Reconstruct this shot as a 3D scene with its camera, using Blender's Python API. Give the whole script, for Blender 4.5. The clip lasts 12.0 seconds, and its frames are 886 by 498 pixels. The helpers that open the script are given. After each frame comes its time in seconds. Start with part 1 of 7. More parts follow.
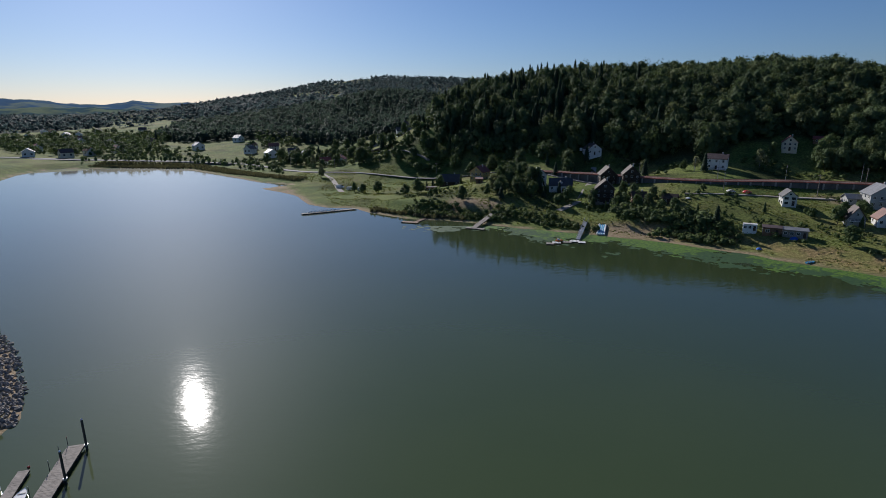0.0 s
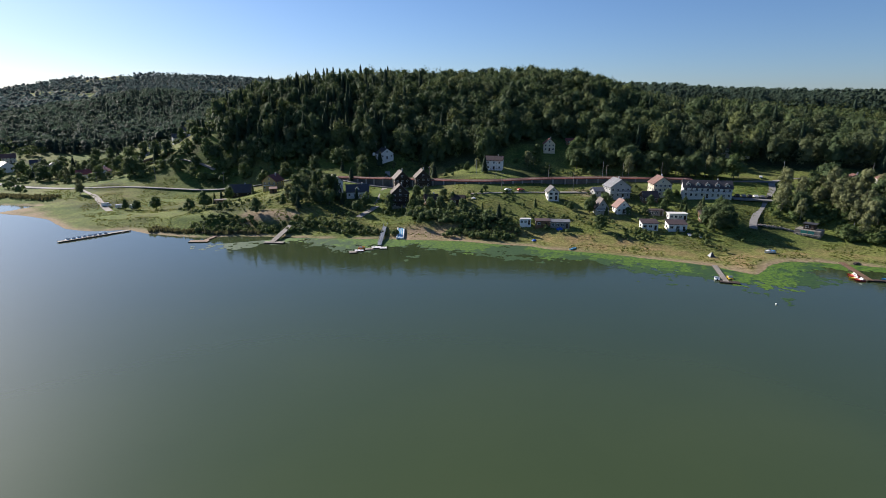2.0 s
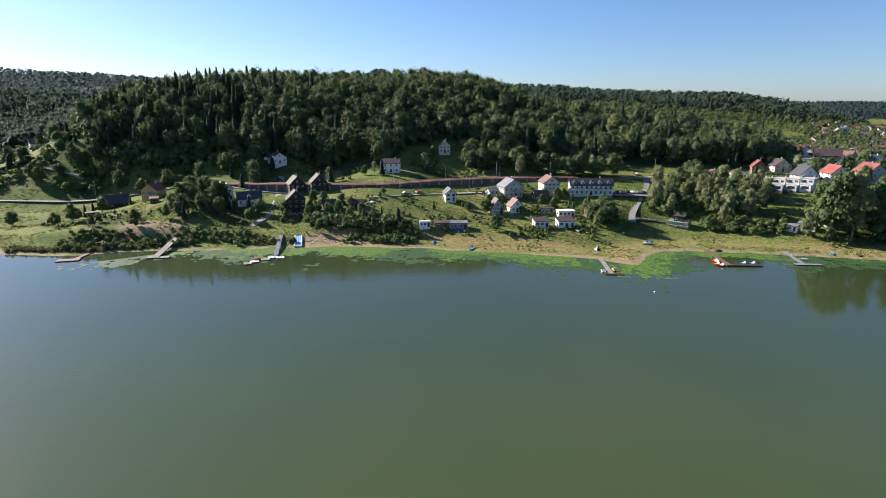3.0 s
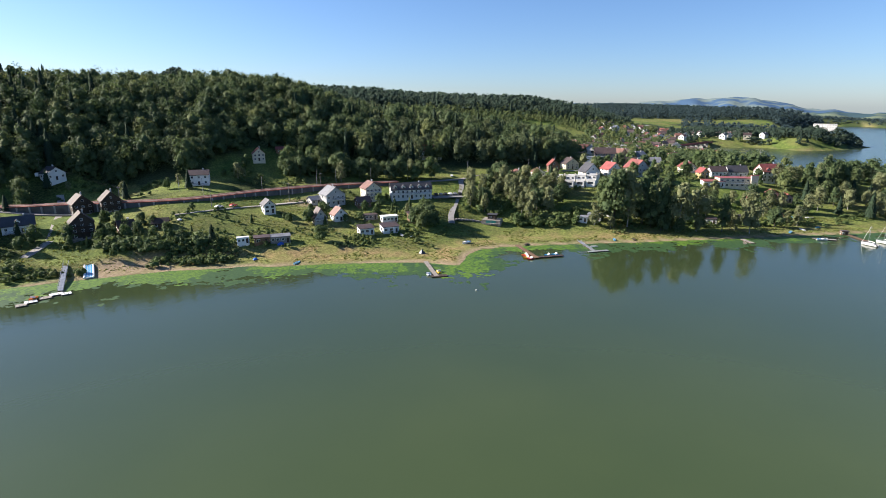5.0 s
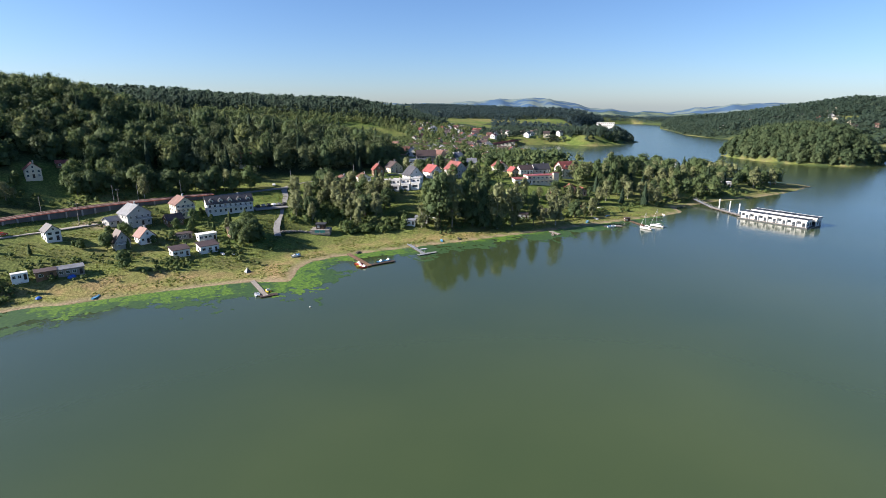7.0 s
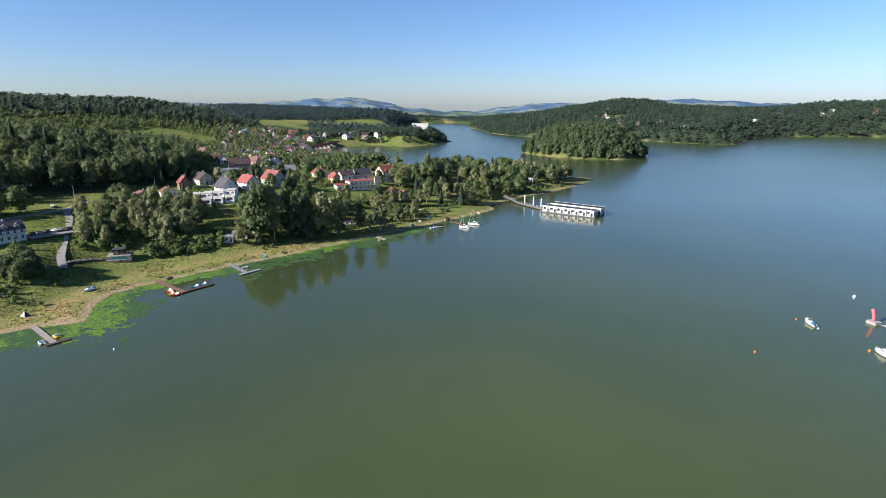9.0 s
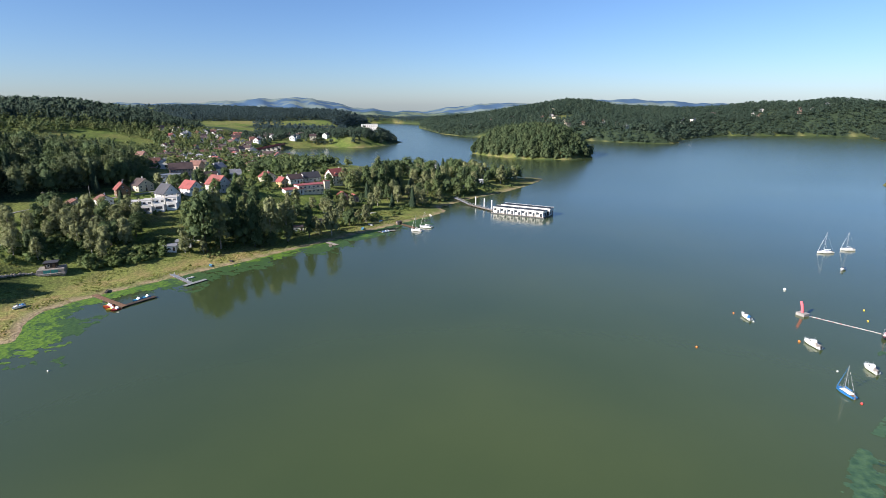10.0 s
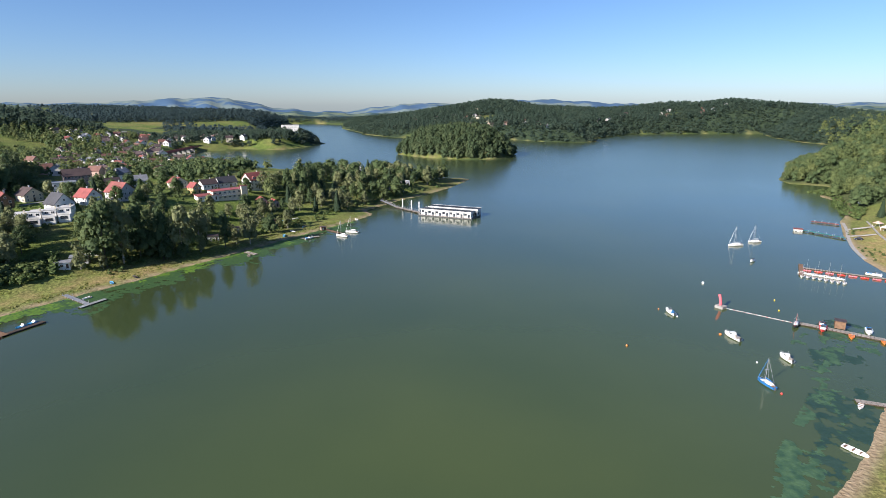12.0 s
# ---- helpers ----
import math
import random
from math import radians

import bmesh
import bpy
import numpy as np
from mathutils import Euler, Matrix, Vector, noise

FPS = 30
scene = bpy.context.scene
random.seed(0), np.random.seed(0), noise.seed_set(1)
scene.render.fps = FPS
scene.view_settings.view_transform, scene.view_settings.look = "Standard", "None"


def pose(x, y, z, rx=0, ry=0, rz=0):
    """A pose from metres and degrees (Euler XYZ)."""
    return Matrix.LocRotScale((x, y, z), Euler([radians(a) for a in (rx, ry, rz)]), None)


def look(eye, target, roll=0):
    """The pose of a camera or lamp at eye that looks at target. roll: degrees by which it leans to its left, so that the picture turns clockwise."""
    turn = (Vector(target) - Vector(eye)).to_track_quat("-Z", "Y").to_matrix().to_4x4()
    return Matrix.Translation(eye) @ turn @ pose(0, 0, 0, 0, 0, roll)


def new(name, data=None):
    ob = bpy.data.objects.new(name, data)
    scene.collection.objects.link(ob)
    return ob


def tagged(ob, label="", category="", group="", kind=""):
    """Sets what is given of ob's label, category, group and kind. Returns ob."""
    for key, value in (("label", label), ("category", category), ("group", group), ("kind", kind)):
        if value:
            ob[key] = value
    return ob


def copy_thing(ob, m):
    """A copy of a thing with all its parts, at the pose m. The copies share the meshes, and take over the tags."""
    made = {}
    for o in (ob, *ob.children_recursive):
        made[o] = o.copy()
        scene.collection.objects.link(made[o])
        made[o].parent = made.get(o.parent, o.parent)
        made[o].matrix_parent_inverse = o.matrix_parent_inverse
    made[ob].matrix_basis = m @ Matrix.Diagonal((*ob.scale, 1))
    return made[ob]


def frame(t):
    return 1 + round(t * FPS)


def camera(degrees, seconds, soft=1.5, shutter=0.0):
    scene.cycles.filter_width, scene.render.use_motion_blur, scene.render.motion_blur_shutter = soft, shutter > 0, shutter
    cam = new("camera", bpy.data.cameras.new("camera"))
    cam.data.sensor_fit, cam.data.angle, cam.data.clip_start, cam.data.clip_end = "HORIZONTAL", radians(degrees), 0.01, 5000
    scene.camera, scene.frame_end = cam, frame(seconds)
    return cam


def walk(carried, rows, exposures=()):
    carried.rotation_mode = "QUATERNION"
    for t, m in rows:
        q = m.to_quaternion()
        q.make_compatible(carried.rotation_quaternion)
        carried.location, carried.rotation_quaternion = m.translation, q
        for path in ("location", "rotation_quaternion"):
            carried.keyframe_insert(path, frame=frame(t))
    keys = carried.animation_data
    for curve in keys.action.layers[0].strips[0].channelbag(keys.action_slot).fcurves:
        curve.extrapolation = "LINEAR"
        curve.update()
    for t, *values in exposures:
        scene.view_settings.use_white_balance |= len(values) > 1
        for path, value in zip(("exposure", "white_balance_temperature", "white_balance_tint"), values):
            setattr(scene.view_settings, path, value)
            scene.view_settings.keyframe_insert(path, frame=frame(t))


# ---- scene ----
import collections

cam = camera(78.8, 12.0, soft=0.5)
# seconds, x, y, height over the water, bearing, tilt, lean
FLIGHT = ((0, 0, 0, 54.99, 0, -14.85, -.12), (.5, .19, .23, 55.83, 5.57, -14.83, -.1), (1, .21, .46, 56.7, 10.95, -14.83, -.06),
          (1.5, .03, .6, 57.66, 16.22, -14.86, .01), (2, -.09, .66, 58.63, 21.46, -14.83, .1), (2.5, -.02, .73, 59.55, 26.81, -14.83, .12),
          (3, .2, .91, 60.47, 32.26, -14.85, .11), (3.5, .56, 1.07, 61.38, 37.42, -14.83, .12), (5.5, 2.49, 1.8, 64.71, 55.34, -14.79, .1),
          (6, 3.07, 1.98, 65.59, 59.94, -14.79, .06))
FLIGHT_ON = ((6.5, 3.48, 2.25, 66.48, 64.59, -14.78, .03), (7, 3.81, 2.54, 67.4, 69.23, -14.8, .02), (7.5, 4.14, 2.73, 68.45, 73.86, -14.81, .03),
             (9.3, 4.85, 2.52, 72.5, 90.5, -14.91, .0), (9.5, 4.91, 2.51, 72.91, 91.97, -14.92, 0), (10, 5.25, 2.44, 73.76, 93.15, -14.91, -.04),
             (10.5, 6.02, 2.37, 74.04, 93.17, -14.92, -.04), (11, 7.65, 2.06, 74.04, 94.88, -14.92, -.06), (11.5, 10.21, 1.63, 73.97, 98.22, -14.91, -.05),
             (12, 13.35, 1.17, 73.84, 100.94, -14.9, -.04))
walk(cam, [(t, pose(x, y, z, 90 + tilt, 0, -bearing) @ pose(0, 0, 0, 0, 0, lean)) for t, x, y, z, bearing, tilt, lean in FLIGHT + FLIGHT_ON],
     exposures=((0, .1, 5700, 15), (1, .32, 5850, 15), (2.5, 1.15, 6100, 16), (3.5, 1.45, 6150, 16), (5.5, 1.48, 6100, 16), (9, 1.33, 6000, 17), (12, 1.26, 5950, 17)))

# ---- daylight: a low morning sun over the far end of the lake ----
SUN_BEARING, SUN_HEIGHT = -27.2, 27.9
world = bpy.data.worlds.new("world")
scene.world = world
world.use_nodes = True
sky = world.node_tree.nodes.new("ShaderNodeTexSky")
sky.sky_type, sky.sun_disc = "NISHITA", False
sky.sun_elevation, sky.sun_rotation = radians(SUN_HEIGHT), radians(SUN_BEARING)
sky.altitude, sky.air_density, sky.dust_density, sky.ozone_density = 400, 1.0, 0.6, 6.2
backing = world.node_tree.nodes["Background"]
backing.inputs["Strength"].default_value = 0.056
world.node_tree.links.new(sky.outputs["Color"], backing.inputs["Color"])
sun = new("sun", bpy.data.lights.new("sun", "SUN"))
sun.data.energy, sun.data.angle, sun.data.color = 4.8, radians(.5), (1, .90, .74)
sun_way = Vector((math.sin(radians(SUN_BEARING)) * math.cos(radians(SUN_HEIGHT)), math.cos(radians(SUN_BEARING)) * math.cos(radians(SUN_HEIGHT)), math.sin(radians(SUN_HEIGHT))))
sun.matrix_world = look(sun_way * 900, (0, 0, 0))
# ---- materials ----
class Nodes:
    """A small builder for node materials."""

    def __init__(self, name):
        self.mat = bpy.data.materials.new(name)
        self.mat.use_nodes = True
        self.tree = self.mat.node_tree
        self.out = self.tree.nodes["Material Output"]
        self.bsdf = self.tree.nodes["Principled BSDF"]

    def add(self, kind, **values):
        node = self.tree.nodes.new(kind)
        for key, value in values.items():
            node.inputs[key.replace("_", " ")].default_value = value
        return node

    def link(self, a, b):
        self.tree.links.new(a, b)

    def place(self):
        return self.add("ShaderNodeNewGeometry").outputs["Position"]

    def noise(self, scale, detail=3.0, where=None):
        node = self.add("ShaderNodeTexNoise", Scale=scale, Detail=detail)
        self.link(where or self.place(), node.inputs["Vector"])
        return node.outputs["Fac"]

    def ramp(self, fac, stops):
        node = self.tree.nodes.new("ShaderNodeValToRGB")
        while len(node.color_ramp.elements) < len(stops):
            node.color_ramp.elements.new(.5)
        for e, (at, c) in zip(node.color_ramp.elements, stops):
            e.position, e.color = at, (*c, 1) if len(c) == 3 else c
        self.link(fac, node.inputs["Fac"])
        return node.outputs["Color"]

    def mask(self, fac, low, high):
        return self.ramp(fac, ((low, (0, 0, 0)), (high, (1, 1, 1))))

    def mix(self, fac, a, b, blend="MIX"):
        node = self.tree.nodes.new("ShaderNodeMix")
        node.data_type, node.blend_type = "RGBA", blend
        for value, index in ((fac, 0), (a, 6), (b, 7)):
            if isinstance(value, (int, float)):
                node.inputs[index].default_value = value
            elif isinstance(value, tuple):
                node.inputs[index].default_value = (*value, 1)
            else:
                self.link(value, node.inputs[index])
        return node.outputs[2]

    def attribute(self, name):
        node = self.tree.nodes.new("ShaderNodeAttribute")
        node.attribute_name = name
        return node.outputs["Fac"]

    def bump(self, fac, strength, distance):
        node = self.add("ShaderNodeBump", Strength=strength, Distance=distance)
        self.link(fac, node.inputs["Height"])
        self.link(node.outputs["Normal"], self.bsdf.inputs["Normal"])
        return node

    def done(self, colour, rough=.8, **more):
        if isinstance(colour, tuple):
            self.bsdf.inputs["Base Color"].default_value = (*colour, 1)
        else:
            self.link(colour, self.bsdf.inputs["Base Color"])
        self.bsdf.inputs["Roughness"].default_value = rough
        for key, value in more.items():
            self.bsdf.inputs[key.replace("_", " ")].default_value = value
        return self.mat


def plain(name, colour, rough=.7, wear=.25, scale=.6, relief=.0, **more):
    """A surface of one paint or stuff, with stains, a little grain and a shift from piece to piece."""
    n = Nodes(name)
    info = n.tree.nodes.new("ShaderNodeObjectInfo")
    big, fine = n.noise(scale, 4), n.noise(scale * 9, 3)
    dark = tuple(c * (1 - wear) for c in colour)
    light = tuple(min(1, c * (1 + wear * .35)) for c in colour)
    tone = n.mix(n.mask(big, .35, .7), dark, light)
    tone = n.mix(n.mask(fine, .3, .75), n.mix(.12, tone, dark), tone)
    shift = n.ramp(info.outputs["Random"], ((0, (.82, .82, .82)), (1, (1, 1, 1))))
    tone = n.mix(1.0, tone, shift, "MULTIPLY")
    if relief:
        n.bump(fine, .6, relief)
    return n.done(tone, rough, **more)


def foliage(name, dark, mid, light, scale=.02, lift=.15):
    """Leaves: a shift from tree to tree, and from clump to clump."""
    n = Nodes(name)
    tree, clump = n.attribute("tone"), n.add("ShaderNodeNewGeometry").outputs["Random Per Island"]
    own = n.add("ShaderNodeMath")
    own.operation = "MULTIPLY_ADD"
    n.link(n.tree.nodes.new("ShaderNodeObjectInfo").outputs["Random"], own.inputs[0])
    own.inputs[1].default_value = .35
    n.link(tree, own.inputs[2])
    tone = n.ramp(own.outputs[0], ((0, dark), (.55, mid), (1.2, light)))
    tone = n.mix(n.mask(clump, 0, 1), n.mix(.35, tone, dark), n.mix(.25, tone, light))
    tone = n.mix(n.mask(n.noise(scale, 2), .4, .65), tone, n.mix(.3, tone, mid))
    tone = n.mix(n.mask(n.noise(1.4 if lift < .4 else .3, 3), .38, .62), n.mix(.45, tone, dark), tone)
    # leaf clumps stand at all angles: their light is evened out towards the open sky, and some of it shines through
    even = n.tree.nodes.new("ShaderNodeMix")
    even.data_type = "VECTOR"
    even.inputs[0].default_value, even.inputs[5].default_value = lift, (0, 0, 1)
    n.link(n.add("ShaderNodeNewGeometry").outputs["Normal"], even.inputs[4])
    unit = n.tree.nodes.new("ShaderNodeVectorMath")
    unit.operation = "NORMALIZE"
    n.link(even.outputs[1], unit.inputs[0])
    clumps = n.bump(n.noise(1.1 if lift < .4 else .22, 4), .9, .9 if lift < .4 else 1.6)
    n.link(unit.outputs[0], clumps.inputs["Normal"])
    through_leaf, both = n.tree.nodes.new("ShaderNodeBsdfTranslucent"), n.add("ShaderNodeMixShader", Fac=.32 if lift < .4 else .42)
    n.link(n.mix(.4 if lift < .4 else .0, tone, n.mix(1.0, tone, (1.0, .95, .5), "MULTIPLY")), through_leaf.inputs["Color"])
    n.done(tone, .75, Specular_IOR_Level=.15)
    n.link(n.bsdf.outputs[0], both.inputs[1])
    n.link(through_leaf.outputs[0], both.inputs[2])
    n.link(both.outputs[0], n.out.inputs["Surface"])
    return n.mat


def water_surface():
    n = Nodes("lake water")
    where = n.place()
    wide = n.add("ShaderNodeMapping", Scale=(.8, 1.5, 1))
    n.link(where, wide.inputs["Vector"])
    cloud = n.noise(.012, 4)
    body = n.mix(n.mask(cloud, .35, .7), (.040, .061, .021), (.052, .073, .024))
    # north shore water darkened to paint in the hill's reflection; green body farther out
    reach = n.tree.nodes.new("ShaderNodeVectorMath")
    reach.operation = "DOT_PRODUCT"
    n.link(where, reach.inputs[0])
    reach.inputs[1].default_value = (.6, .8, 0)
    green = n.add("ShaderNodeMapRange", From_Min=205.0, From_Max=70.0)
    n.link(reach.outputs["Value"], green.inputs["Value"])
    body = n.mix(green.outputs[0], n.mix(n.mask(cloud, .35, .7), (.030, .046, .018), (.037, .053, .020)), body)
    wave = n.noise(.55, 3, wide.outputs["Vector"])
    swell = n.noise(.09, 2, wide.outputs["Vector"])
    calm = n.mask(n.noise(.006, 3), .35, .62)
    first = n.add("ShaderNodeBump", Distance=.35)
    n.link(swell, first.inputs["Height"])
    first.inputs["Strength"].default_value = .05
    second = n.add("ShaderNodeBump", Distance=.06)
    scale = n.add("ShaderNodeMath")
    scale.operation = "MULTIPLY_ADD"
    n.link(calm, scale.inputs[0])
    scale.inputs[1].default_value, scale.inputs[2].default_value = .24, .15
    n.link(scale.outputs[0], second.inputs["Strength"])
    n.link(wave, second.inputs["Height"])
    n.link(first.outputs["Normal"], second.inputs["Normal"])
    n.link(second.outputs["Normal"], n.bsdf.inputs["Normal"])
    # the wide lake to the east lies in the wind
    apart = n.tree.nodes.new("ShaderNodeSeparateXYZ")
    n.link(where, apart.inputs[0])
    wind = n.add("ShaderNodeMapRange", From_Min=240.0, From_Max=750.0, To_Min=.035, To_Max=.2)
    gust = n.add("ShaderNodeMath")
    gust.operation = "MULTIPLY_ADD"
    n.link(n.noise(.004, 3), gust.inputs[0])
    gust.inputs[1].default_value = 420
    n.link(apart.outputs["X"], gust.inputs[2])
    n.link(gust.outputs[0], wind.inputs["Value"])
    n.link(wind.outputs[0], n.bsdf.inputs["Roughness"])
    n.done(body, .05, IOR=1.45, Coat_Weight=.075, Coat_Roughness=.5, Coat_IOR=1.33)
    return n.mat


def ground_surface():
    n = Nodes("meadow and woodland ground")
    big, mid, fine, tuft = n.noise(.02, 4), n.noise(.13, 5), n.noise(.9, 4), n.noise(3.2, 3)
    grass = n.mix(n.mask(mid, .34, .64), (.085, .140, .030), (.195, .250, .058))
    grass = n.mix(n.mask(fine, .42, .62), n.mix(.6, grass, (.040, .062, .014)), grass)
    dry = n.mix(n.mask(mid, .4, .6), (.38, .275, .13), (.27, .265, .085))
    dry = n.mix(n.mask(fine, .4, .62), n.mix(.5, dry, (.08, .075, .025)), dry)
    tone = n.mix(n.mask(big, .42, .62), grass, n.mix(.4, grass, dry))
    tone = n.mix(n.attribute("dry"), tone, dry)
    tone = n.mix(n.attribute("rough"), tone, n.mix(n.mask(fine, .4, .6), (.022, .038, .010), (.075, .090, .026)))
    tone = n.mix(n.mask(tuft, .42, .6), n.mix(.35, tone, (.030, .040, .012)), tone)
    tone = n.mix(n.attribute("wood"), tone, n.mix(n.mask(fine, .4, .6), (.022, .036, .020), (.040, .060, .032)))
    tone = n.mix(n.attribute("sand"), tone, n.mix(n.mask(fine, .3, .7), (.22, .165, .10), (.33, .26, .17)))
    tone = n.mix(n.attribute("bed"), tone, (.03, .05, .02))
    n.bump(fine, .8, .5)
    return n.done(tone, .95, Specular_IOR_Level=.1)


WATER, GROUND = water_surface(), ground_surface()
LEAF_WOOD = foliage("mixed wood leaves", (.050, .084, .041), (.094, .137, .054), (.195, .215, .072), .02, .3)
LEAF_FIR = foliage("spruce needles", (.028, .052, .032), (.046, .076, .042), (.076, .108, .052))
# far foliage: the bluer tone is air haze painted over the ridges
LEAF_FAR_HAZED = foliage("distant wood leaves tinted with haze", (.044, .076, .080), (.056, .092, .094), (.070, .106, .098), .006, .8)
LEAF_EAST = foliage("lake side wood leaves", (.040, .066, .032), (.062, .096, .046), (.105, .135, .060), .006, .3)
# pale blue haze of the middle distance mixed into this leaf colour
LEAF_HILL_HAZED = foliage("hill wood leaves with painted haze", (.044, .076, .056), (.060, .096, .066), (.090, .124, .078), .006, .7)
LEAF_PALE = foliage("pale birch wood leaves", (.070, .098, .050), (.118, .148, .070), (.180, .200, .092))
LEAF_BIRCH = foliage("birch and poplar leaves", (.125, .145, .070), (.205, .225, .105), (.285, .300, .145))
LEAF_GARDEN = foliage("garden tree leaves", (.056, .094, .036), (.098, .142, .050), (.160, .192, .068))
LEAF_SHRUB = foliage("shrub leaves", (.050, .086, .029), (.096, .140, .043), (.162, .190, .067))
LEAF_TUFT = foliage("rough grass", (.070, .105, .018), (.15, .19, .04), (.30, .26, .09))
LEAF_REED = foliage("reeds", (.08, .085, .04), (.13, .125, .065), (.19, .175, .10))
BARK = plain("bark", (.10, .085, .07), .9, .4, 1.5)
BARK_PALE = plain("pale birch bark", (.42, .39, .34), .85, .5, 2)

def roofing(name, colour, rough=.6):
    """Tiles in courses: fine ribs along the fall, stains and moss."""
    n = Nodes(name)
    info = n.tree.nodes.new("ShaderNodeObjectInfo")
    local = n.tree.nodes.new("ShaderNodeTexCoord").outputs["Object"]
    course = n.add("ShaderNodeTexWave", Scale=1.1, Distortion=.6, Detail=1.0)
    course.wave_profile, course.bands_direction = "SAW", "Z"
    n.link(local, course.inputs["Vector"])
    big, fine = n.noise(.35, 4), n.noise(3.0, 3)
    tone = n.mix(n.mask(big, .35, .7), tuple(c * .72 for c in colour), tuple(min(1, c * 1.12) for c in colour))
    tone = n.mix(n.mask(fine, .35, .75), n.mix(.25, tone, (.05, .05, .045)), tone)
    tone = n.mix(1.0, tone, n.ramp(course.outputs["Fac"], ((0, (.8, .8, .8)), (.3, (1, 1, 1)))), "MULTIPLY")
    tone = n.mix(1.0, tone, n.ramp(info.outputs["Random"], ((0, (.8, .8, .8)), (1, (1, 1, 1)))), "MULTIPLY")
    n.bump(course.outputs["Fac"], .5, .05)
    return n.done(tone, rough)


RENDER_WHITE = plain("white render", (.76, .75, .71), .85, .12, .35)
RENDER_CREAM = plain("cream render", (.66, .60, .46), .85, .15, .35)
RENDER_YELLOW = plain("ochre render", (.55, .40, .18), .85, .15, .35)
RENDER_GREY = plain("pale grey render", (.48, .48, .46), .85, .15, .35)
RENDER_PINK = plain("old pinkish render", (.50, .36, .30), .85, .2, .35)
TIMBER_DARK = plain("dark stained timber", (.055, .036, .025), .75, .35, 1.2)
TIMBER_BROWN = plain("brown timber", (.19, .11, .06), .75, .3, 1.2)
TIMBER_GREY = plain("weathered grey timber", (.30, .27, .235), .85, .3, 1.4)
TILE_RED = roofing("red roof tiles", (.27, .07, .055), .6)
TILE_BRIGHT = roofing("bright red roof sheet", (.34, .080, .066), .5)
TILE_ORANGE = roofing("orange brown roof tiles", (.21, .095, .068), .65)
TILE_DARK = roofing("dark grey roof tiles", (.055, .055, .062), .5)
TILE_BROWN = roofing("brown roof tiles", (.085, .055, .05), .6)
TILE_GREY = roofing("light grey roof sheet", (.25, .26, .28), .5)
CONCRETE = plain("concrete", (.34, .33, .31), .9, .25, .4, .02)
CONCRETE_DARK = plain("stained dark concrete", (.14, .135, .13), .9, .35, .3, .02)
ASPHALT = plain("worn asphalt", (.24, .235, .225), .9, .2, .3)
GRAVEL = plain("pale gravel", (.36, .33, .29), .95, .25, .8, .04)
BALLAST = plain("rusty ballast", (.20, .125, .10), .95, .3, .8, .06)
STONE = plain("field stone", (.30, .275, .24), .9, .35, 1.1, .03)
METAL = plain("galvanised metal", (.50, .51, .52), .4, .15, .8, Metallic=.6)
METAL_DARK = plain("dark steel", (.06, .065, .07), .45, .2, .8, Metallic=.4)
RUST = plain("rust red steel", (.30, .085, .06), .7, .3, .5)
GEL_WHITE = plain("white gelcoat", (.80, .80, .78), .25, .06, .6)
GEL_BLUE = plain("blue gelcoat", (.03, .17, .42), .25, .08, .6)
GEL_CYAN = plain("light blue plastic", (.10, .38, .62), .35, .1, .6)
GEL_RED = plain("red plastic", (.62, .06, .05), .35, .1, .6)
GEL_ORANGE = plain("orange plastic", (.70, .20, .03), .35, .1, .6)
GEL_YELLOW = plain("yellow plastic", (.72, .52, .05), .35, .1, .6)
GEL_PINK = plain("pinkish red cloth", (.70, .14, .17), .6, .1, .6)
RUBBER = plain("black rubber", (.025, .025, .026), .7, .2, 1)
TEAL = plain("teal paint", (.03, .22, .20), .5, .15, .6)
CLOTH_BLUE = plain("blue tarpaulin", (.02, .12, .50), .5, .15, .6)
CAR_RED = plain("red car paint", (.40, .04, .03), .25, .05, .6)
CAR_GREY = plain("grey car paint", (.22, .23, .25), .25, .05, .6)
CAR_BLACK = plain("black car paint", (.03, .03, .035), .25, .05, .6)


def glass_surface():
    n = Nodes("dark window glass")
    return n.done(n.mix(n.mask(n.noise(.4, 2), .35, .65), (.015, .02, .025), (.05, .06, .07)), .05)


def algae_surface(name, low, high, scale=.8):
    n = Nodes(name)
    tone = n.mix(n.mask(n.noise(scale, 4), .35, .65), low, high)
    tone = n.mix(n.mask(n.noise(scale * 5, 3), .35, .7), tone, n.mix(.5, tone, low))
    return n.done(tone, .6, Specular_IOR_Level=.3)


CABLE = plain("black cable", (.05, .05, .05), .95, .1, 1, Specular_IOR_Level=.05)
GLASS = glass_surface()
ALGAE = algae_surface("floating algae", (.035, .085, .012), (.13, .22, .02))
ALGAE_DARK = algae_surface("wet dark weed", (.018, .050, .016), (.050, .100, .025))
WEED = algae_surface("submerged weed", (.026, .064, .034), (.066, .124, .056), .5)
WEED_DARK = algae_surface("deep dark weed", (.016, .042, .030), (.028, .058, .040), .3)


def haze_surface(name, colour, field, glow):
    """Far hills; the haze of miles of air is painted into their colour and glow."""
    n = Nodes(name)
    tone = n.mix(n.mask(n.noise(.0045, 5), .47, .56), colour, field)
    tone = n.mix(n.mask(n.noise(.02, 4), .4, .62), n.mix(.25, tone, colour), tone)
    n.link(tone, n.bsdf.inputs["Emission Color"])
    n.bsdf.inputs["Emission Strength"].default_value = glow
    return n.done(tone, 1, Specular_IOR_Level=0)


HAZE_FAR = haze_surface("hills in painted blue haze", (.052, .092, .150), (.130, .165, .150), .16)
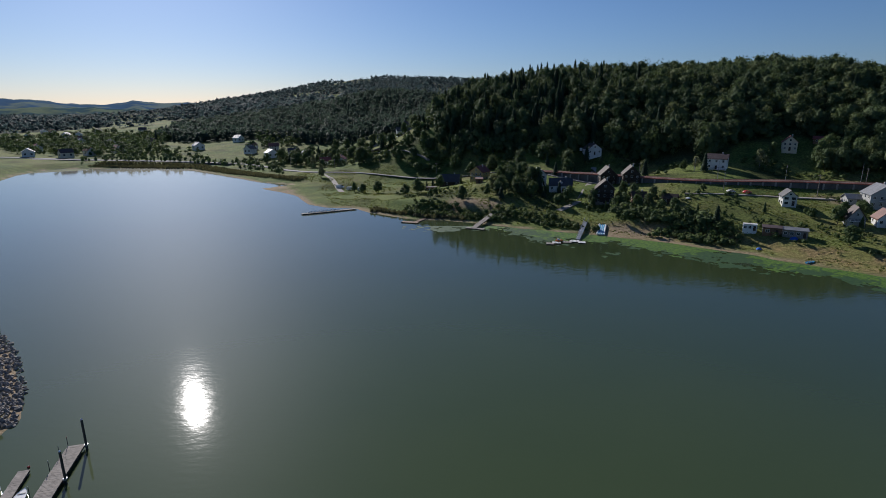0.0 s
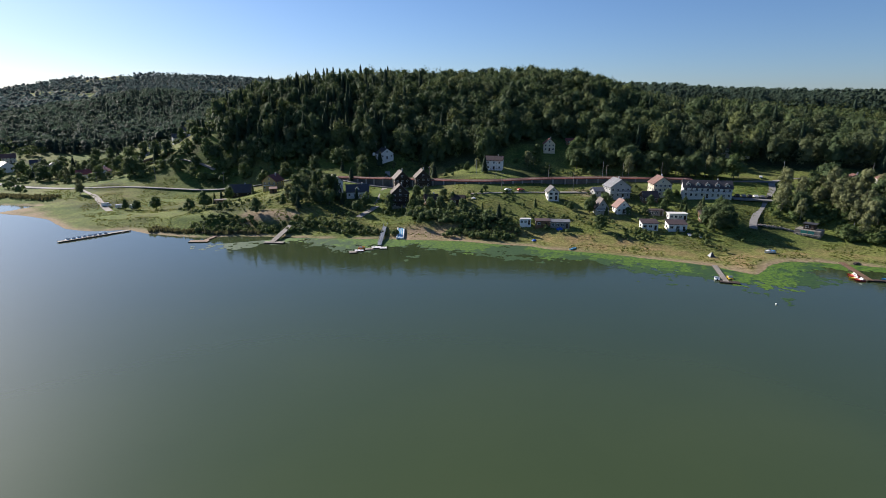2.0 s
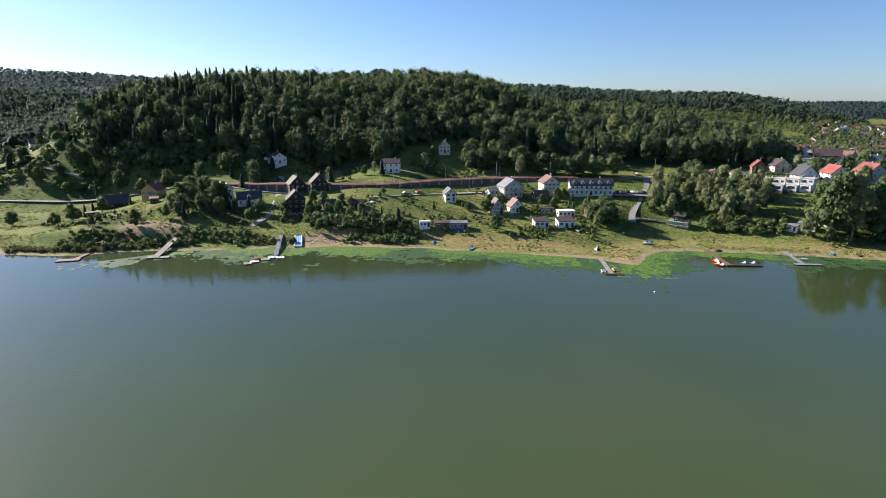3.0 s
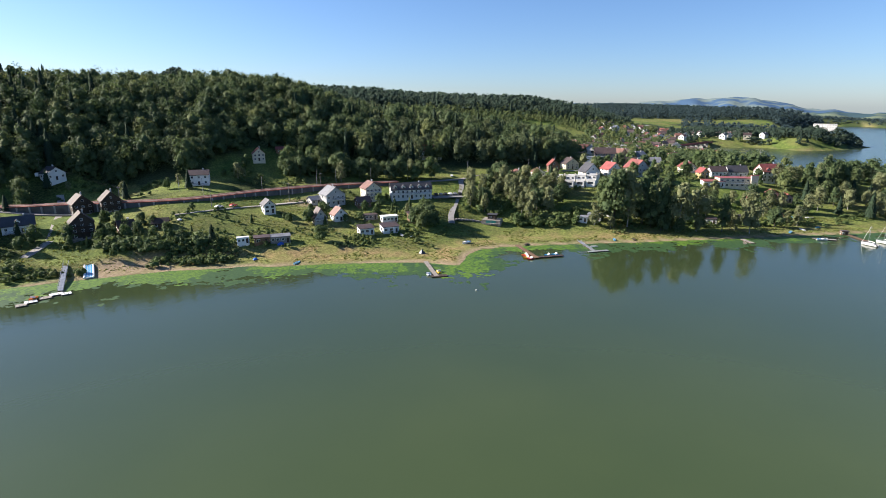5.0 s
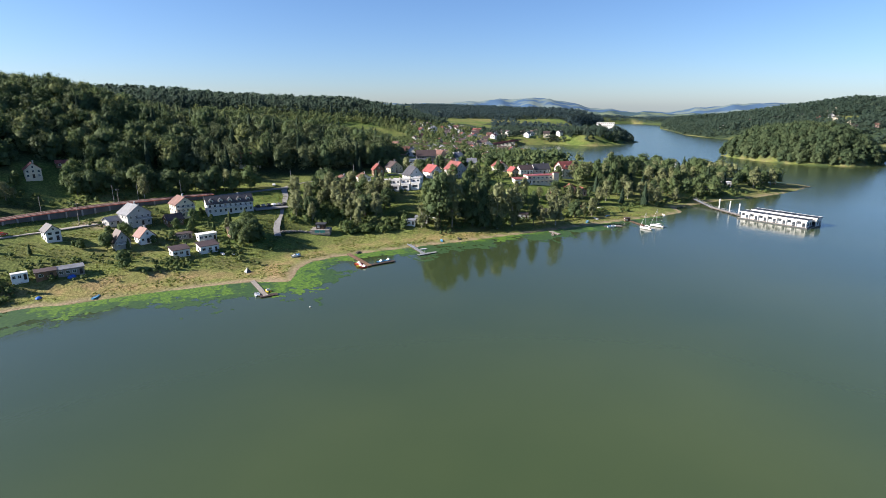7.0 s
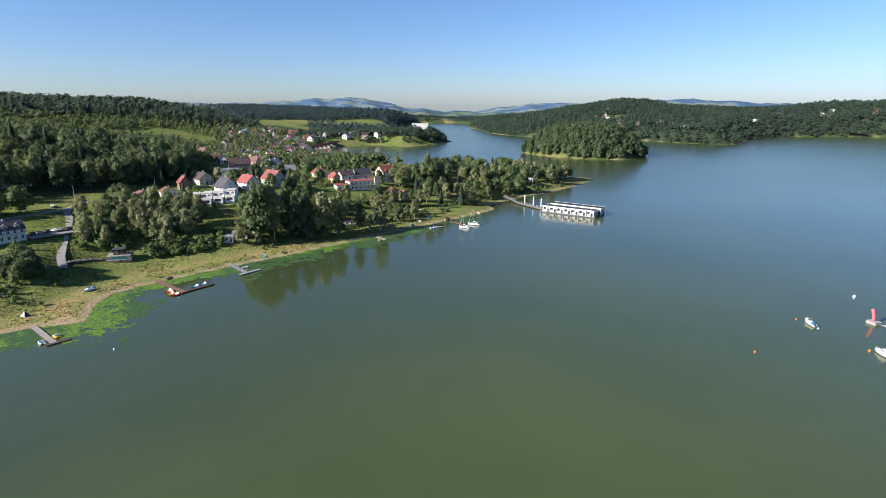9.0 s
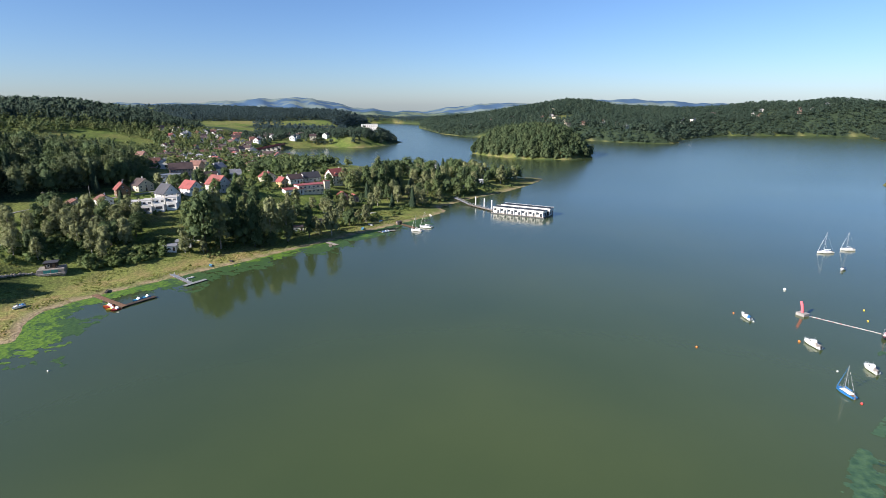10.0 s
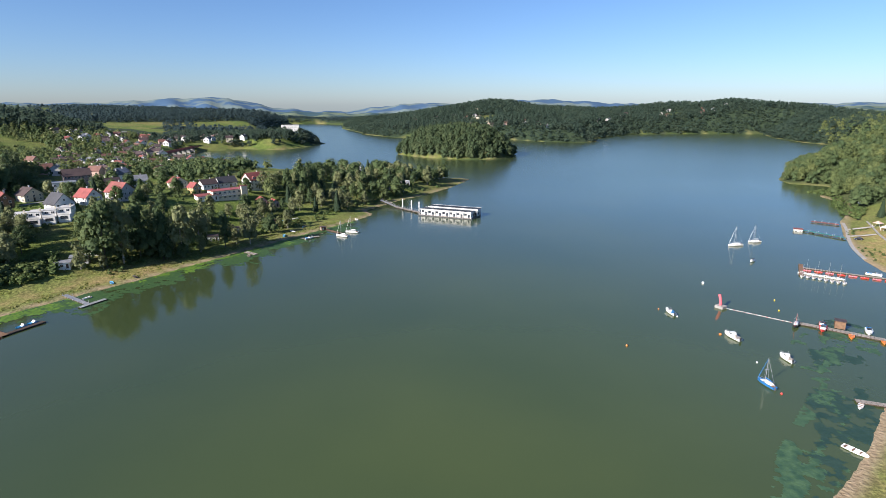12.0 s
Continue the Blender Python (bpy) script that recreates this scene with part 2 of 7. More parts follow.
HAZE_MID = haze_surface("hills in painted green haze", (.046, .080, .092), (.125, .155, .105), .08)
# ---- plan of the lake: shorelines in metres, walked with the water on the right hand ----
SHORE_WEST = ((-77, 80), (-77, 87), (-82, 94), (-86, 98), (-97, 111), (-106, 120), (-120, 132), (-170, 180), (-240, 260), (-301, 329), (-318, 370), (-337, 407),
              (-353, 447), (-358, 479), (-346, 494), (-309, 497), (-271, 503), (-230, 490), (-171, 435), (-137, 403), (-110, 389),
              (-126, 370), (-110, 358), (-93, 340), (-78, 309), (-65, 298), (-49, 296), (-39, 283), (-17, 266), (4, 261), (17, 255))
SHORE_NORTH = ((36, 244), (54, 236), (71, 228), (95, 215), (102, 208), (116, 199), (123, 189), (141, 174), (157, 158), (166, 147), (170, 138), (172, 132),
               (177, 133), (189, 139), (199, 140), (211, 134), (226, 121), (242, 106), (261, 87), (274, 76), (298, 54), (322, 33), (340, 17),
               (356, 3), (376, -14), (388, -22), (402, -16), (420, -30), (438, -43), (468, -74), (506, -103), (531, -118), (560, -134))
SHORE_BAY = ((570, -118), (562, -85), (580, -20), (630, 50), (690, 105), (745, 145), (800, 200), (900, 238), (965, 232), (1019, 168), (990, 110),
             (1000, 84), (1050, 56), (1094, 36), (1150, 22), (1185, 35), (1210, 90), (1400, 150), (1750, 200), (2172, 150), (2360, 215), (2400, 80), (2215, -24))
SHORE_EAST = ((1846, -19), (1640, -55), (1466, -75), (1312, -140), (1240, -260), (1164, -386), (1091, -434), (1061, -506), (1090, -540), (1160, -562),
              (1281, -688), (1340, -769), (1326, -969), (1269, -1095), (1141, -1006), (974, -935), (900, -926), (760, -860), (660, -700), (580, -540))
SHORE_SOUTH = ((540, -490), (518, -470), (490, -440), (460, -428), (443, -450), (421, -439), (394, -393), (378, -388), (361, -387), (321, -343),
               (305, -321), (270, -287), (240, -262), (223, -250), (205, -241), (189, -244), (180, -235), (169, -218), (160, -205), (142, -183),
               (132, -167), (119, -146), (113, -134), (105, -122), (98, -112), (91, -100), (86, -90), (66, -70), (30, -62), (-10, -48), (-45, -20), (-75, 30), (-88, 60))
WATER_LINE = np.array(SHORE_WEST + SHORE_NORTH + SHORE_BAY + SHORE_EAST + SHORE_SOUTH, float)
ISLAND_LINE = np.array(((877, -88), (850, -97), (822, -110), (792, -132), (766, -160), (757, -190), (760, -222), (780, -252), (812, -268), (850, -262),
                        (885, -235), (905, -195), (908, -150), (898, -110)), float)


def outline_distance(line, px, py):
    """Distance from points to a closed line, positive inside it."""
    best, inside = np.full(px.shape, 1e18), np.zeros(px.shape, bool)
    for (ax, ay), (bx, by) in zip(line, np.roll(line, -1, 0)):
        ex, ey = bx - ax, by - ay
        s = np.clip(((px - ax) * ex + (py - ay) * ey) / (ex * ex + ey * ey), 0, 1)
        best = np.minimum(best, (px - ax - s * ex) ** 2 + (py - ay - s * ey) ** 2)
        if ey:
            inside ^= ((ay > py) != (by > py)) & (px < ax + (py - ay) / ey * ex)
    return np.sqrt(best) * np.where(inside, 1, -1)


def ripple(px, py, size, seed=0.0):
    """Cheap smooth noise, about -1 to 1."""
    a, b = px / size + seed * 1.7, py / size - seed * 2.3
    return (np.sin(a * 1.31 + 1.9 * np.sin(b * .73 + seed)) + np.sin(b * 1.17 + 1.7 * np.sin(a * .81 + 2.1)) + np.sin((a + b) * .67 + 1.3 * np.sin((a - b) * .59))) / 3


# heights of the ground over the water: by compass bearing from the lake's middle, distance, metres
SPOTS_NEAR = ((-75, 150, 4), (-60, 330, 5), (-45, 520, 4), (-42, 760, 5), (-33, 640, 4), (-22, 640, 4), (-22, 480, 1.5), (-13, 400, 2.2), (-8, 330, 2), (-10, 430, 4),
              (-8, 504, 11), (-12, 620, 9), (0, 340, 4.5), (0, 420, 10), (6, 310, 12), (6, 400, 17), (14, 272, 4), (14, 300, 9), (14, 360, 14), (40, 262, 6.5), (43, 262, 6), (36, 262, 6.5), (8, 352, 15), (20, 300, 13), (24, 300, 16),
              (27, 330, 21), (20, 380, 20), (33, 290, 11.5), (33, 340, 18), (40, 300, 11), (42, 320, 15), (46, 300, 10), (49, 300, 12), (56, 285, 3), (62, 300, 6), (66, 345, 17))
SPOTS_SHORE = ((70, 355, 20), (70, 390, 21), (75, 330, 4), (72, 440, 18), (81, 420, 15), (80, 350, 3), (86, 430, 10), (89, 470, 10), (96, 500, 6), (101, 560, 2.5), (76, 560, 15), (70, 620, 12), (76, 760, 5), (66, 900, 14),
               (72, 1000, 16), (79, 1150, 12), (84, 1220, 14), (85.5, 1166, 20), (88, 1250, 8), (125, 600, 6), (134, 330, 3), (138, 420, 6), (142, 560, 16), (138, 640, 18), (150, 300, 8), (160, 200, 6),
               (180, 200, 6), (220, 200, 6), (250, 200, 6), (260, 700, 20))
SPOTS_HILL = ((1, 470, 50), (6, 468, 60), (11, 466, 64), (18, 462, 68), (24, 462, 67), (29, 462, 66), (34.7, 462, 70), (38, 460, 58), (41.4, 458, 50), (46, 450, 45), (49, 448, 43), (54.4, 440, 39),
              (58, 430, 30), (64.3, 420, 22), (11, 410, 36), (18, 400, 40), (24, 396, 40), (29, 394, 39), (34.7, 394, 38), (41, 400, 32), (47, 398, 26), (54, 395, 24), (4, 420, 26),
              (6, 600, 54), (14, 620, 60), (24, 620, 62), (34, 610, 58), (44, 600, 44), (55, 560, 30), (12, 850, 60), (30, 850, 66), (36, 1200, 88), (42, 1200, 88), (46.5, 1200, 80), (53, 1200, 73), (59.6, 1200, 69), (38, 1450, 66), (48, 1450, 62), (58, 1450, 50), (66, 1500, 34),
              (63.5, 1200, 57), (66.3, 1220, 45), (69, 1240, 24), (71, 1250, 18), (76, 1300, 14), (55, 850, 24), (62, 750, 18), (-7.4, 900, 64), (-1, 850, 50), (-13, 900, 36), (-20, 1000, 24), (25.7, 1150, 124), (22.8, 1150, 84), (28.6, 1150, 84), (25.7, 1300, 96), (0, 1650, 86), (6, 1600, 80), (13, 1600, 76), (20, 1600, 76), (-8, 1650, 96), (-16, 1700, 66))
SPOTS_FAR = ((-45, 2200, 8), (-35, 1300, 5), (-30, 2000, 10), (-24, 2200, 46), (-19, 2200, 72), (-15, 2200, 100), (-12, 2200, 126), (-8.4, 2200, 156), (-5, 2200, 140), (0, 2200, 132), (5, 2200, 126), (14, 2200, 118), (26, 2300, 90), (-30, 2600, 8), (-20, 2600, 30), (-8, 2600, 60), (6, 2600, 60), (24, 2700, 50), (40, 2200, 85), (52, 2200, 72),
             (65, 2200, 62), (70, 2100, 56), (74, 2100, 50), (78, 2100, 52), (81, 2100, 52), (84, 2100, 36), (86, 2150, 20), (87, 2400, 14), (92, 2500, 12), (91, 1500, 12), (94, 1650, 22), (99, 1700, 48), (102, 1700, 62), (105.7, 1700, 79), (110, 1700, 64), (114, 1700, 50))
SPOTS_EAST = ((117, 1800, 48), (120.5, 1900, 58), (123, 1950, 74), (125.5, 1950, 72), (128, 1950, 86), (131, 1950, 70), (134, 1850, 64), (137, 1700, 46), (140, 1600, 42), (112, 2150, 40), (116, 2250, 20), (121, 2250, 30), (125, 2300, 34), (129, 2300, 34), (134, 2200, 24), (139, 2000, 20), (145, 1700, 40), (104, 2200, 30), (97, 2300, 10), (140, 1200, 34), (144, 900, 56), (150, 800, 40), (124, 1650, 30), (113, 1300, 26), (130, 3300, 10), (108, 3300, 10), (160, 1500, 50), (200, 1500, 40), (-80, 1500, 30), (-120, 1500, 30))


def spot_table():
    rows = np.array(SPOTS_NEAR + SPOTS_SHORE + SPOTS_HILL + SPOTS_FAR + SPOTS_EAST, float)
    a = np.radians(rows[:, 0])
    return np.stack([np.sin(a) * rows[:, 1], np.cos(a) * rows[:, 1], rows[:, 2]], -1)


def plate(r2):
    return .5 * r2 * np.log(r2 + 1e-9)


SPOT = spot_table() / (1000, 1000, 1)
_n = len(SPOT)
_k = plate(((SPOT[:, None, :2] - SPOT[None, :, :2]) ** 2).sum(-1)) + np.eye(_n) * 2e-4
_p = np.c_[np.ones(_n), SPOT[:, :2]]
SPOT_W = np.linalg.solve(np.block([[_k, _p], [_p.T, np.zeros((3, 3))]]), np.r_[SPOT[:, 2], 0, 0, 0])


def ground_height(px, py):
    """Height of the ground; under water it falls to the lake bed."""
    px, py = np.asarray(px, float), np.asarray(py, float)
    shape = px.shape
    px, py = px.ravel(), py.ravel()
    z = np.full(px.shape, SPOT_W[_n]) + SPOT_W[_n + 1] * px / 1000 + SPOT_W[_n + 2] * py / 1000
    for (sx, sy, _), w in zip(SPOT, SPOT_W):
        z += w * plate((px / 1000 - sx) ** 2 + (py / 1000 - sy) ** 2)
    far = np.hypot(px, py)
    calm = np.clip((far - 2420) / 500, 0, 1)
    z = z * (1 - calm) + calm * 4
    wet = outline_distance(WATER_LINE, px, py)
    inland = -wet
    roll = ripple(px, py, 9, 1) * .25 + ripple(px, py, 37, 2) * .8 + ripple(px, py, 160, 3) * np.clip(far / 400 - 1, 0, 6)
    z = np.maximum(z, .6) + roll * np.clip(inland / 40, 0, 1)
    cap = np.where(inland < 12, inland * .09, 1.08 + (inland - 12) * .6)
    z = np.minimum(np.maximum(z, .35 + inland * .004), cap + .05)
    dome = outline_distance(ISLAND_LINE, px, py)
    isle = np.where(dome < 6, dome * .1, .6 + 38 * (1 - np.exp(-np.maximum(dome - 5, 0) / 25)))
    bed = -np.clip(np.minimum(wet, -dome) * .12, 0, 5)
    z = np.where(inland > 0, z, np.where(dome > 0, isle, bed))
    return z.reshape(shape)


# ---- woods in plan ----
WOOD_MAIN = ((-14, 560), (-6, 470), (6, 436), (40, 410), (78, 388), (108, 368), (138, 335), (158, 318), (180, 335), (215, 325), (232, 300), (248, 288), (272, 262), (300, 245), (338, 205),
             (372, 190), (410, 205), (470, 240), (520, 330), (450, 500), (400, 640), (300, 720), (150, 720), (0, 720))
WOOD_WEST = ((-480, 1000), (-420, 800), (-330, 730), (-255, 728), (-185, 675), (-123, 628), (-70, 596), (-35, 566), (-12, 548), (0, 720), (20, 900), (-80, 1050), (-400, 1250))
WOOD_RIDGE = ((600, 760), (760, 700), (880, 560), (980, 430), (1060, 390), (1180, 440), (1250, 560), (1250, 900), (950, 1300), (600, 1150))
WOOD_SOUTH = ((552, -500), (516, -467), (482, -435), (460, -433), (446, -456), (424, -446), (398, -400), (380, -393), (362, -391), (345, -372), (330, -400), (360, -520), (450, -700), (620, -800), (680, -740), (590, -560))


def inside_plan(line, px, py):
    return outline_distance(np.array(line, float), px, py)


def wood_amount(px, py):
    """How wooded the land is, 0 to 1, and which wood."""
    far, bearing = np.hypot(px, py), np.degrees(np.arctan2(px, py))
    inland = -outline_distance(WATER_LINE, px, py)
    amount = np.zeros(px.shape)
    for line in (WOOD_MAIN, WOOD_WEST, WOOD_RIDGE, WOOD_SOUTH):
        amount = np.maximum(amount, inside_plan(line, px, py) > 0)
    amount = np.maximum(amount, outline_distance(ISLAND_LINE, px, py) > 7)
    clearing = ripple(px, py, 120, 5) + .5 * ripple(px, py, 45, 7)
    east = (bearing > 87) & (bearing < 175) & (far > 880) & (inland > 3) & (clearing < .5)
    north = (bearing > -45) & (bearing < 89) & (far > 1300) & (inland > 12) & (clearing < .22)
    return np.maximum(amount, np.maximum(east, north) * (inland > 0))


def mesh_object(name, verts, tris, material, parent=None, smooth=False, **layers):
    """A mesh from arrays of places and triangles, with float layers on its points."""
    me = bpy.data.meshes.new(name)
    me.vertices.add(len(verts))
    me.vertices.foreach_set("co", np.asarray(verts, np.float32).ravel())
    size = np.shape(tris)[1]
    me.loops.add(len(tris) * size)
    me.loops.foreach_set("vertex_index", np.asarray(tris, np.int32).ravel())
    me.polygons.add(len(tris))
    me.polygons.foreach_set("loop_start", np.arange(len(tris), dtype=np.int32) * size)
    me.polygons.foreach_set("use_smooth", np.full(len(tris), smooth))
    for key, values in layers.items():
        me.attributes.new(key, "FLOAT", "POINT").data.foreach_set("value", np.asarray(values, np.float32).ravel())
    me.update(calc_edges=True)
    me.materials.append(material)
    ob = new(name, me)
    if parent:
        ob.parent = parent
    return ob


def build_ground():
    bearings = np.radians(np.r_[np.arange(-62, 166, .45), np.arange(166, 298, 3)])
    radii = np.r_[8, 30, 60 * 1.0172 ** np.arange(int(math.log(4900 / 60) / math.log(1.0172)) + 1)]
    b, r = np.meshgrid(bearings, radii)
    px, py = r * np.sin(b), r * np.cos(b)
    z = ground_height(px, py)
    fx, fy = px.ravel(), py.ravel()
    wood = wood_amount(fx, fy)
    inland = -outline_distance(WATER_LINE, fx, fy)
    shore = np.maximum(inland, outline_distance(ISLAND_LINE, fx, fy))
    far = np.hypot(fx, fy)
    rise = wood * np.clip((far - 2050) / 200, 0, 1) * (9 + 5 * ripple(fx, fy, 11, 4) + 3 * ripple(fx, fy, 31, 6))
    beach = 2.4 + 1.6 * ripple(fx, fy, 14, 8)
    sand = np.clip(1.3 - np.abs(shore - .6) / np.maximum(beach, .6), 0, 1) * (shore > -3) * np.where(far > 600, .3, 1)
    for sx, sy, sr in ((71, 236, 6), (78, 234, 7), (86, 229, 6), (93, 221, 5), (8, 281, 7), (16, 281, 7), (25, 275, 6), (184, 246, 6), (178, 250, 4), (299, 178, 9), (170, 138, 5), (-118, 366, 12), (-105, 352, 9)):
        sand = np.maximum(sand, np.clip(2 - 1.6 * np.hypot(fx - sx, fy - sy) / sr + .5 * ripple(fx, fy, 3, 2), 0, 1))
    dry = np.clip(1.2 - np.abs(shore - 12) / 10 + .7 * ripple(fx, fy, 17, 9), 0, 1) * (fx > 60) * np.clip((300 - fx) / 30, .25, 1) * (shore > 0) * (far < 900)
    dry = np.maximum(dry, .35 * ((ripple(fx, fy, 90, 12) > .4) & (far > 900)))
    rough = np.clip(ripple(fx, fy, 12, 10) * 2.2 - .5, 0, 1) * np.clip((shore - 16) / 12, 0, 1) * (far < 900)
    n = len(bearings)
    i, j = np.meshgrid(np.arange(len(radii) - 1), np.arange(n), indexing="ij")
    k = (j + 1) % n
    quads = np.stack([i * n + j, (i + 1) * n + j, (i + 1) * n + k, i * n + k], -1).reshape(-1, 4)[:, ::-1]
    ob = mesh_object("ground", np.stack([fx, fy, z.ravel() + rise], -1), quads, GROUND, smooth=True, wood=wood * np.clip(far / 900, .75, 1), sand=sand, dry=dry, rough=rough, bed=(shore < -1.5) * 1.0)
    tagged(ob, "grassy lake shore and wooded hills with sandy margins", "ground", kind="structure")


def build_water():
    radii = np.r_[0, 20 * 1.12 ** np.arange(49)]
    b = np.radians(np.arange(0, 360, 4))
    a, r = np.meshgrid(b, radii)
    n = len(b)
    i, j = np.meshgrid(np.arange(len(radii) - 1), np.arange(n), indexing="ij")
    k = (j + 1) % n
    quads = np.stack([i * n + j, (i + 1) * n + j, (i + 1) * n + k, i * n + k], -1).reshape(-1, 4)[:, ::-1]
    ob = mesh_object("water", np.stack([r * np.sin(a), r * np.cos(a), 0 * r], -1).reshape(-1, 3), quads, WATER, smooth=True)
    tagged(ob, "calm green lake water with fine ripples and sun glitter", "lake", kind="structure")


def build_backdrop():
    """Two rings of far hills beyond the modelled country: bearing and angle of the crest over the level, in degrees."""
    far = ((-80, .4), (-60, .6), (-45, .75), (-41, .75), (-36, .35), (-32, -.05), (-29, .3), (-26, .15), (-20, .2), (-10, .3), (20, .5), (50, .5), (66, .25), (70, .35), (74.7, .68), (78, .8), (80, .76),
           (82, .35), (84, -.1), (88, -.5), (91, -.5), (94, -.1), (96, .1), (99, .34), (102, .2), (104, .2), (108, .52), (111, .66), (114, .5), (119, .2), (126, .1), (140, .3), (180, .4), (240, .4), (279, .4))
    mid = ((-80, -.1), (-45, -.1), (-40, -.35), (-34, -.3), (-28, -.5), (-20, -.3), (0, .2), (40, .2), (66, .1), (76, -.2), (80, -.3), (84, -.5), (87, -.5), (90, -.58), (92, -.7), (95, -.6), (99, -.6), (120, -.1), (150, .1), (200, .1), (279, 0))
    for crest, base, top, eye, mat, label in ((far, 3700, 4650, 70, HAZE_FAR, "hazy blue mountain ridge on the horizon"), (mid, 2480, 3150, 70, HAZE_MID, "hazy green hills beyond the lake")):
        b = np.arange(-80, 280.01, .5)
        el = np.interp(b, [c[0] for c in crest], [c[1] for c in crest]) + .05 * np.sin(b * 1.7) + .03 * np.sin(b * 4.1 + 1)
        rows = []
        for s in np.linspace(0, 1.25, 11):
            r = base + (top - base) * s + 60 * np.sin(b * 2.3 + s * 4)
            h = np.maximum(eye + top * np.tan(np.radians(el)), 4) * math.sin(min(s, 1) * math.pi / 2) ** .8 * (1 - max(0, s - 1) * 1.5)
            rows.append(np.stack([r * np.sin(np.radians(b)), r * np.cos(np.radians(b)), h + 2 * np.sin(b * 9 + s * 20) - 2], -1))
        n = len(b)
        i, j = np.meshgrid(np.arange(10), np.arange(n - 1), indexing="ij")
        quads = np.stack([i * n + j, i * n + j + 1, (i + 1) * n + j + 1, (i + 1) * n + j], -1).reshape(-1, 4)
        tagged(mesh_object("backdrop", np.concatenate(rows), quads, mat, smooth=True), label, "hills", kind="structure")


build_ground()
build_water()
build_backdrop()


# ---- trees ----
def ball(level=1):
    bm = bmesh.new()
    bmesh.ops.create_icosphere(bm, subdivisions=level, radius=1)
    v, f = np.array([p.co[:] for p in bm.verts]), np.array([[p.index for p in q.verts] for q in bm.faces])
    bm.free()
    return v, f


def leaf_quads(rng, centres, normals, size):
    """Small three-cornered leaf clumps at centres, facing roughly along normals."""
    n = len(centres)
    normals = normals + rng.normal(0, .26, (n, 3))
    normals /= np.linalg.norm(normals, axis=1, keepdims=True)
    side = np.cross(normals, rng.normal(0, 1, (n, 3)))
    side /= np.linalg.norm(side, axis=1, keepdims=True)
    other = np.cross(normals, side)
    s = size * rng.uniform(.6, 1.3, (n, 1))
    bend = rng.uniform(-.5, .5, (n, 1))
    corners = np.stack([centres - side * s, centres + side * s * (.7 + bend) - normals * s * .2, centres + other * s * 1.5 + side * s * bend], 1)
    return corners.reshape(-1, 3), np.arange(n)[:, None] * 3 + (0, 1, 2)


CORE_V, CORE_F = ball(1)
CORE_F = CORE_F[CORE_V[CORE_F][:, :, 2].mean(1) > -.62]


def crown_shape(rng, kind, leaves, size, cores=3, lobes=7):
    """Crown of height 1 standing on z = 0: uneven leafy lobes, with loose leaf clumps round them."""
    if kind == "fir":
        parts_v, parts_f, at, tiers, n = [], [], 0, 7, 9
        for q in range(tiers):
            low = .06 + .8 * q / tiers
            reach, turn = .21 * (1 - low) ** .85 + .012, rng.uniform(0, 6.28)
            a = turn + np.arange(n * 2) * math.pi / n
            r = reach * np.where(np.arange(n * 2) % 2, .55, 1) * rng.uniform(.85, 1.15, n * 2)
            skirt = np.stack([np.cos(a) * r, np.sin(a) * r, low - .035 * np.where(np.arange(n * 2) % 2, -.6, 1) + 0 * a], -1)
            parts_v.append(np.vstack([skirt, [(rng.normal(0, .006), rng.normal(0, .006), min(1, low + .30))]]))
            k = np.arange(n * 2)
            parts_f.append(np.stack([k, (k + 1) % (n * 2), np.full(n * 2, n * 2)], -1) + at)
            at += n * 2 + 1
        up, turn = rng.uniform(0, .95, leaves // 3), rng.uniform(0, 2 * math.pi, leaves // 3)
        reach = (.03 + .19 * (1 - up)) * rng.uniform(.7, 1.1, len(up))
        c = np.stack([np.cos(turn) * reach, np.sin(turn) * reach, .08 + .9 * up], -1)
        lv, lf = leaf_quads(rng, c, np.stack([np.cos(turn), np.sin(turn), .5 + 0 * turn], -1), size)
        return np.concatenate(parts_v + [lv]), np.concatenate(parts_f + [lf + at])
    wide = .23 if kind == "tall" else .34
    turn = np.arange(lobes) * 2.4 + rng.uniform(0, 6.28)
    out = wide * rng.uniform(.32, .72, lobes)
    mid = np.stack([np.cos(turn) * out, np.sin(turn) * out, np.linspace(.20, .84, lobes) + rng.normal(0, .035, lobes)], -1)
    mid[:, :2] *= np.clip(1.3 - np.abs(mid[:, 2:] - .42) * 1.9, .15, 1)
    rad = rng.uniform(.42, .62, lobes) * wide * (1.2 - .6 * np.abs(mid[:, 2] - .5))
    tall = np.array((1, 1, 1.2))
    order = rng.permutation(lobes)
    parts_v, parts_f, at = [], [], 0
    for q in order[:cores]:
        body = (CORE_V * rad[q] * .72 * tall + mid[q]) if cores > 1 else CORE_V * (wide * .8, wide * .8, .38) + (0, 0, .5)
        v = body + CORE_V * rad[q] * rng.normal(0, .17, (len(CORE_V), 1))
        parts_v.append(v), parts_f.append(CORE_F + at)
        at += len(v)
    pick = rng.integers(0, lobes, leaves)
    d = rng.normal(0, 1, (leaves, 3))
    d /= np.linalg.norm(d, axis=1, keepdims=True)
    d[:, 2] = np.where(d[:, 2] < -.4, -d[:, 2] * .6, d[:, 2])
    c = mid[pick] + d * rad[pick][:, None] * tall * rng.uniform(.74, 1.16, (leaves, 1))
    lv, lf = leaf_quads(rng, c, d, size)
    return np.concatenate(parts_v + [lv]), np.concatenate(parts_f + [lf + at])


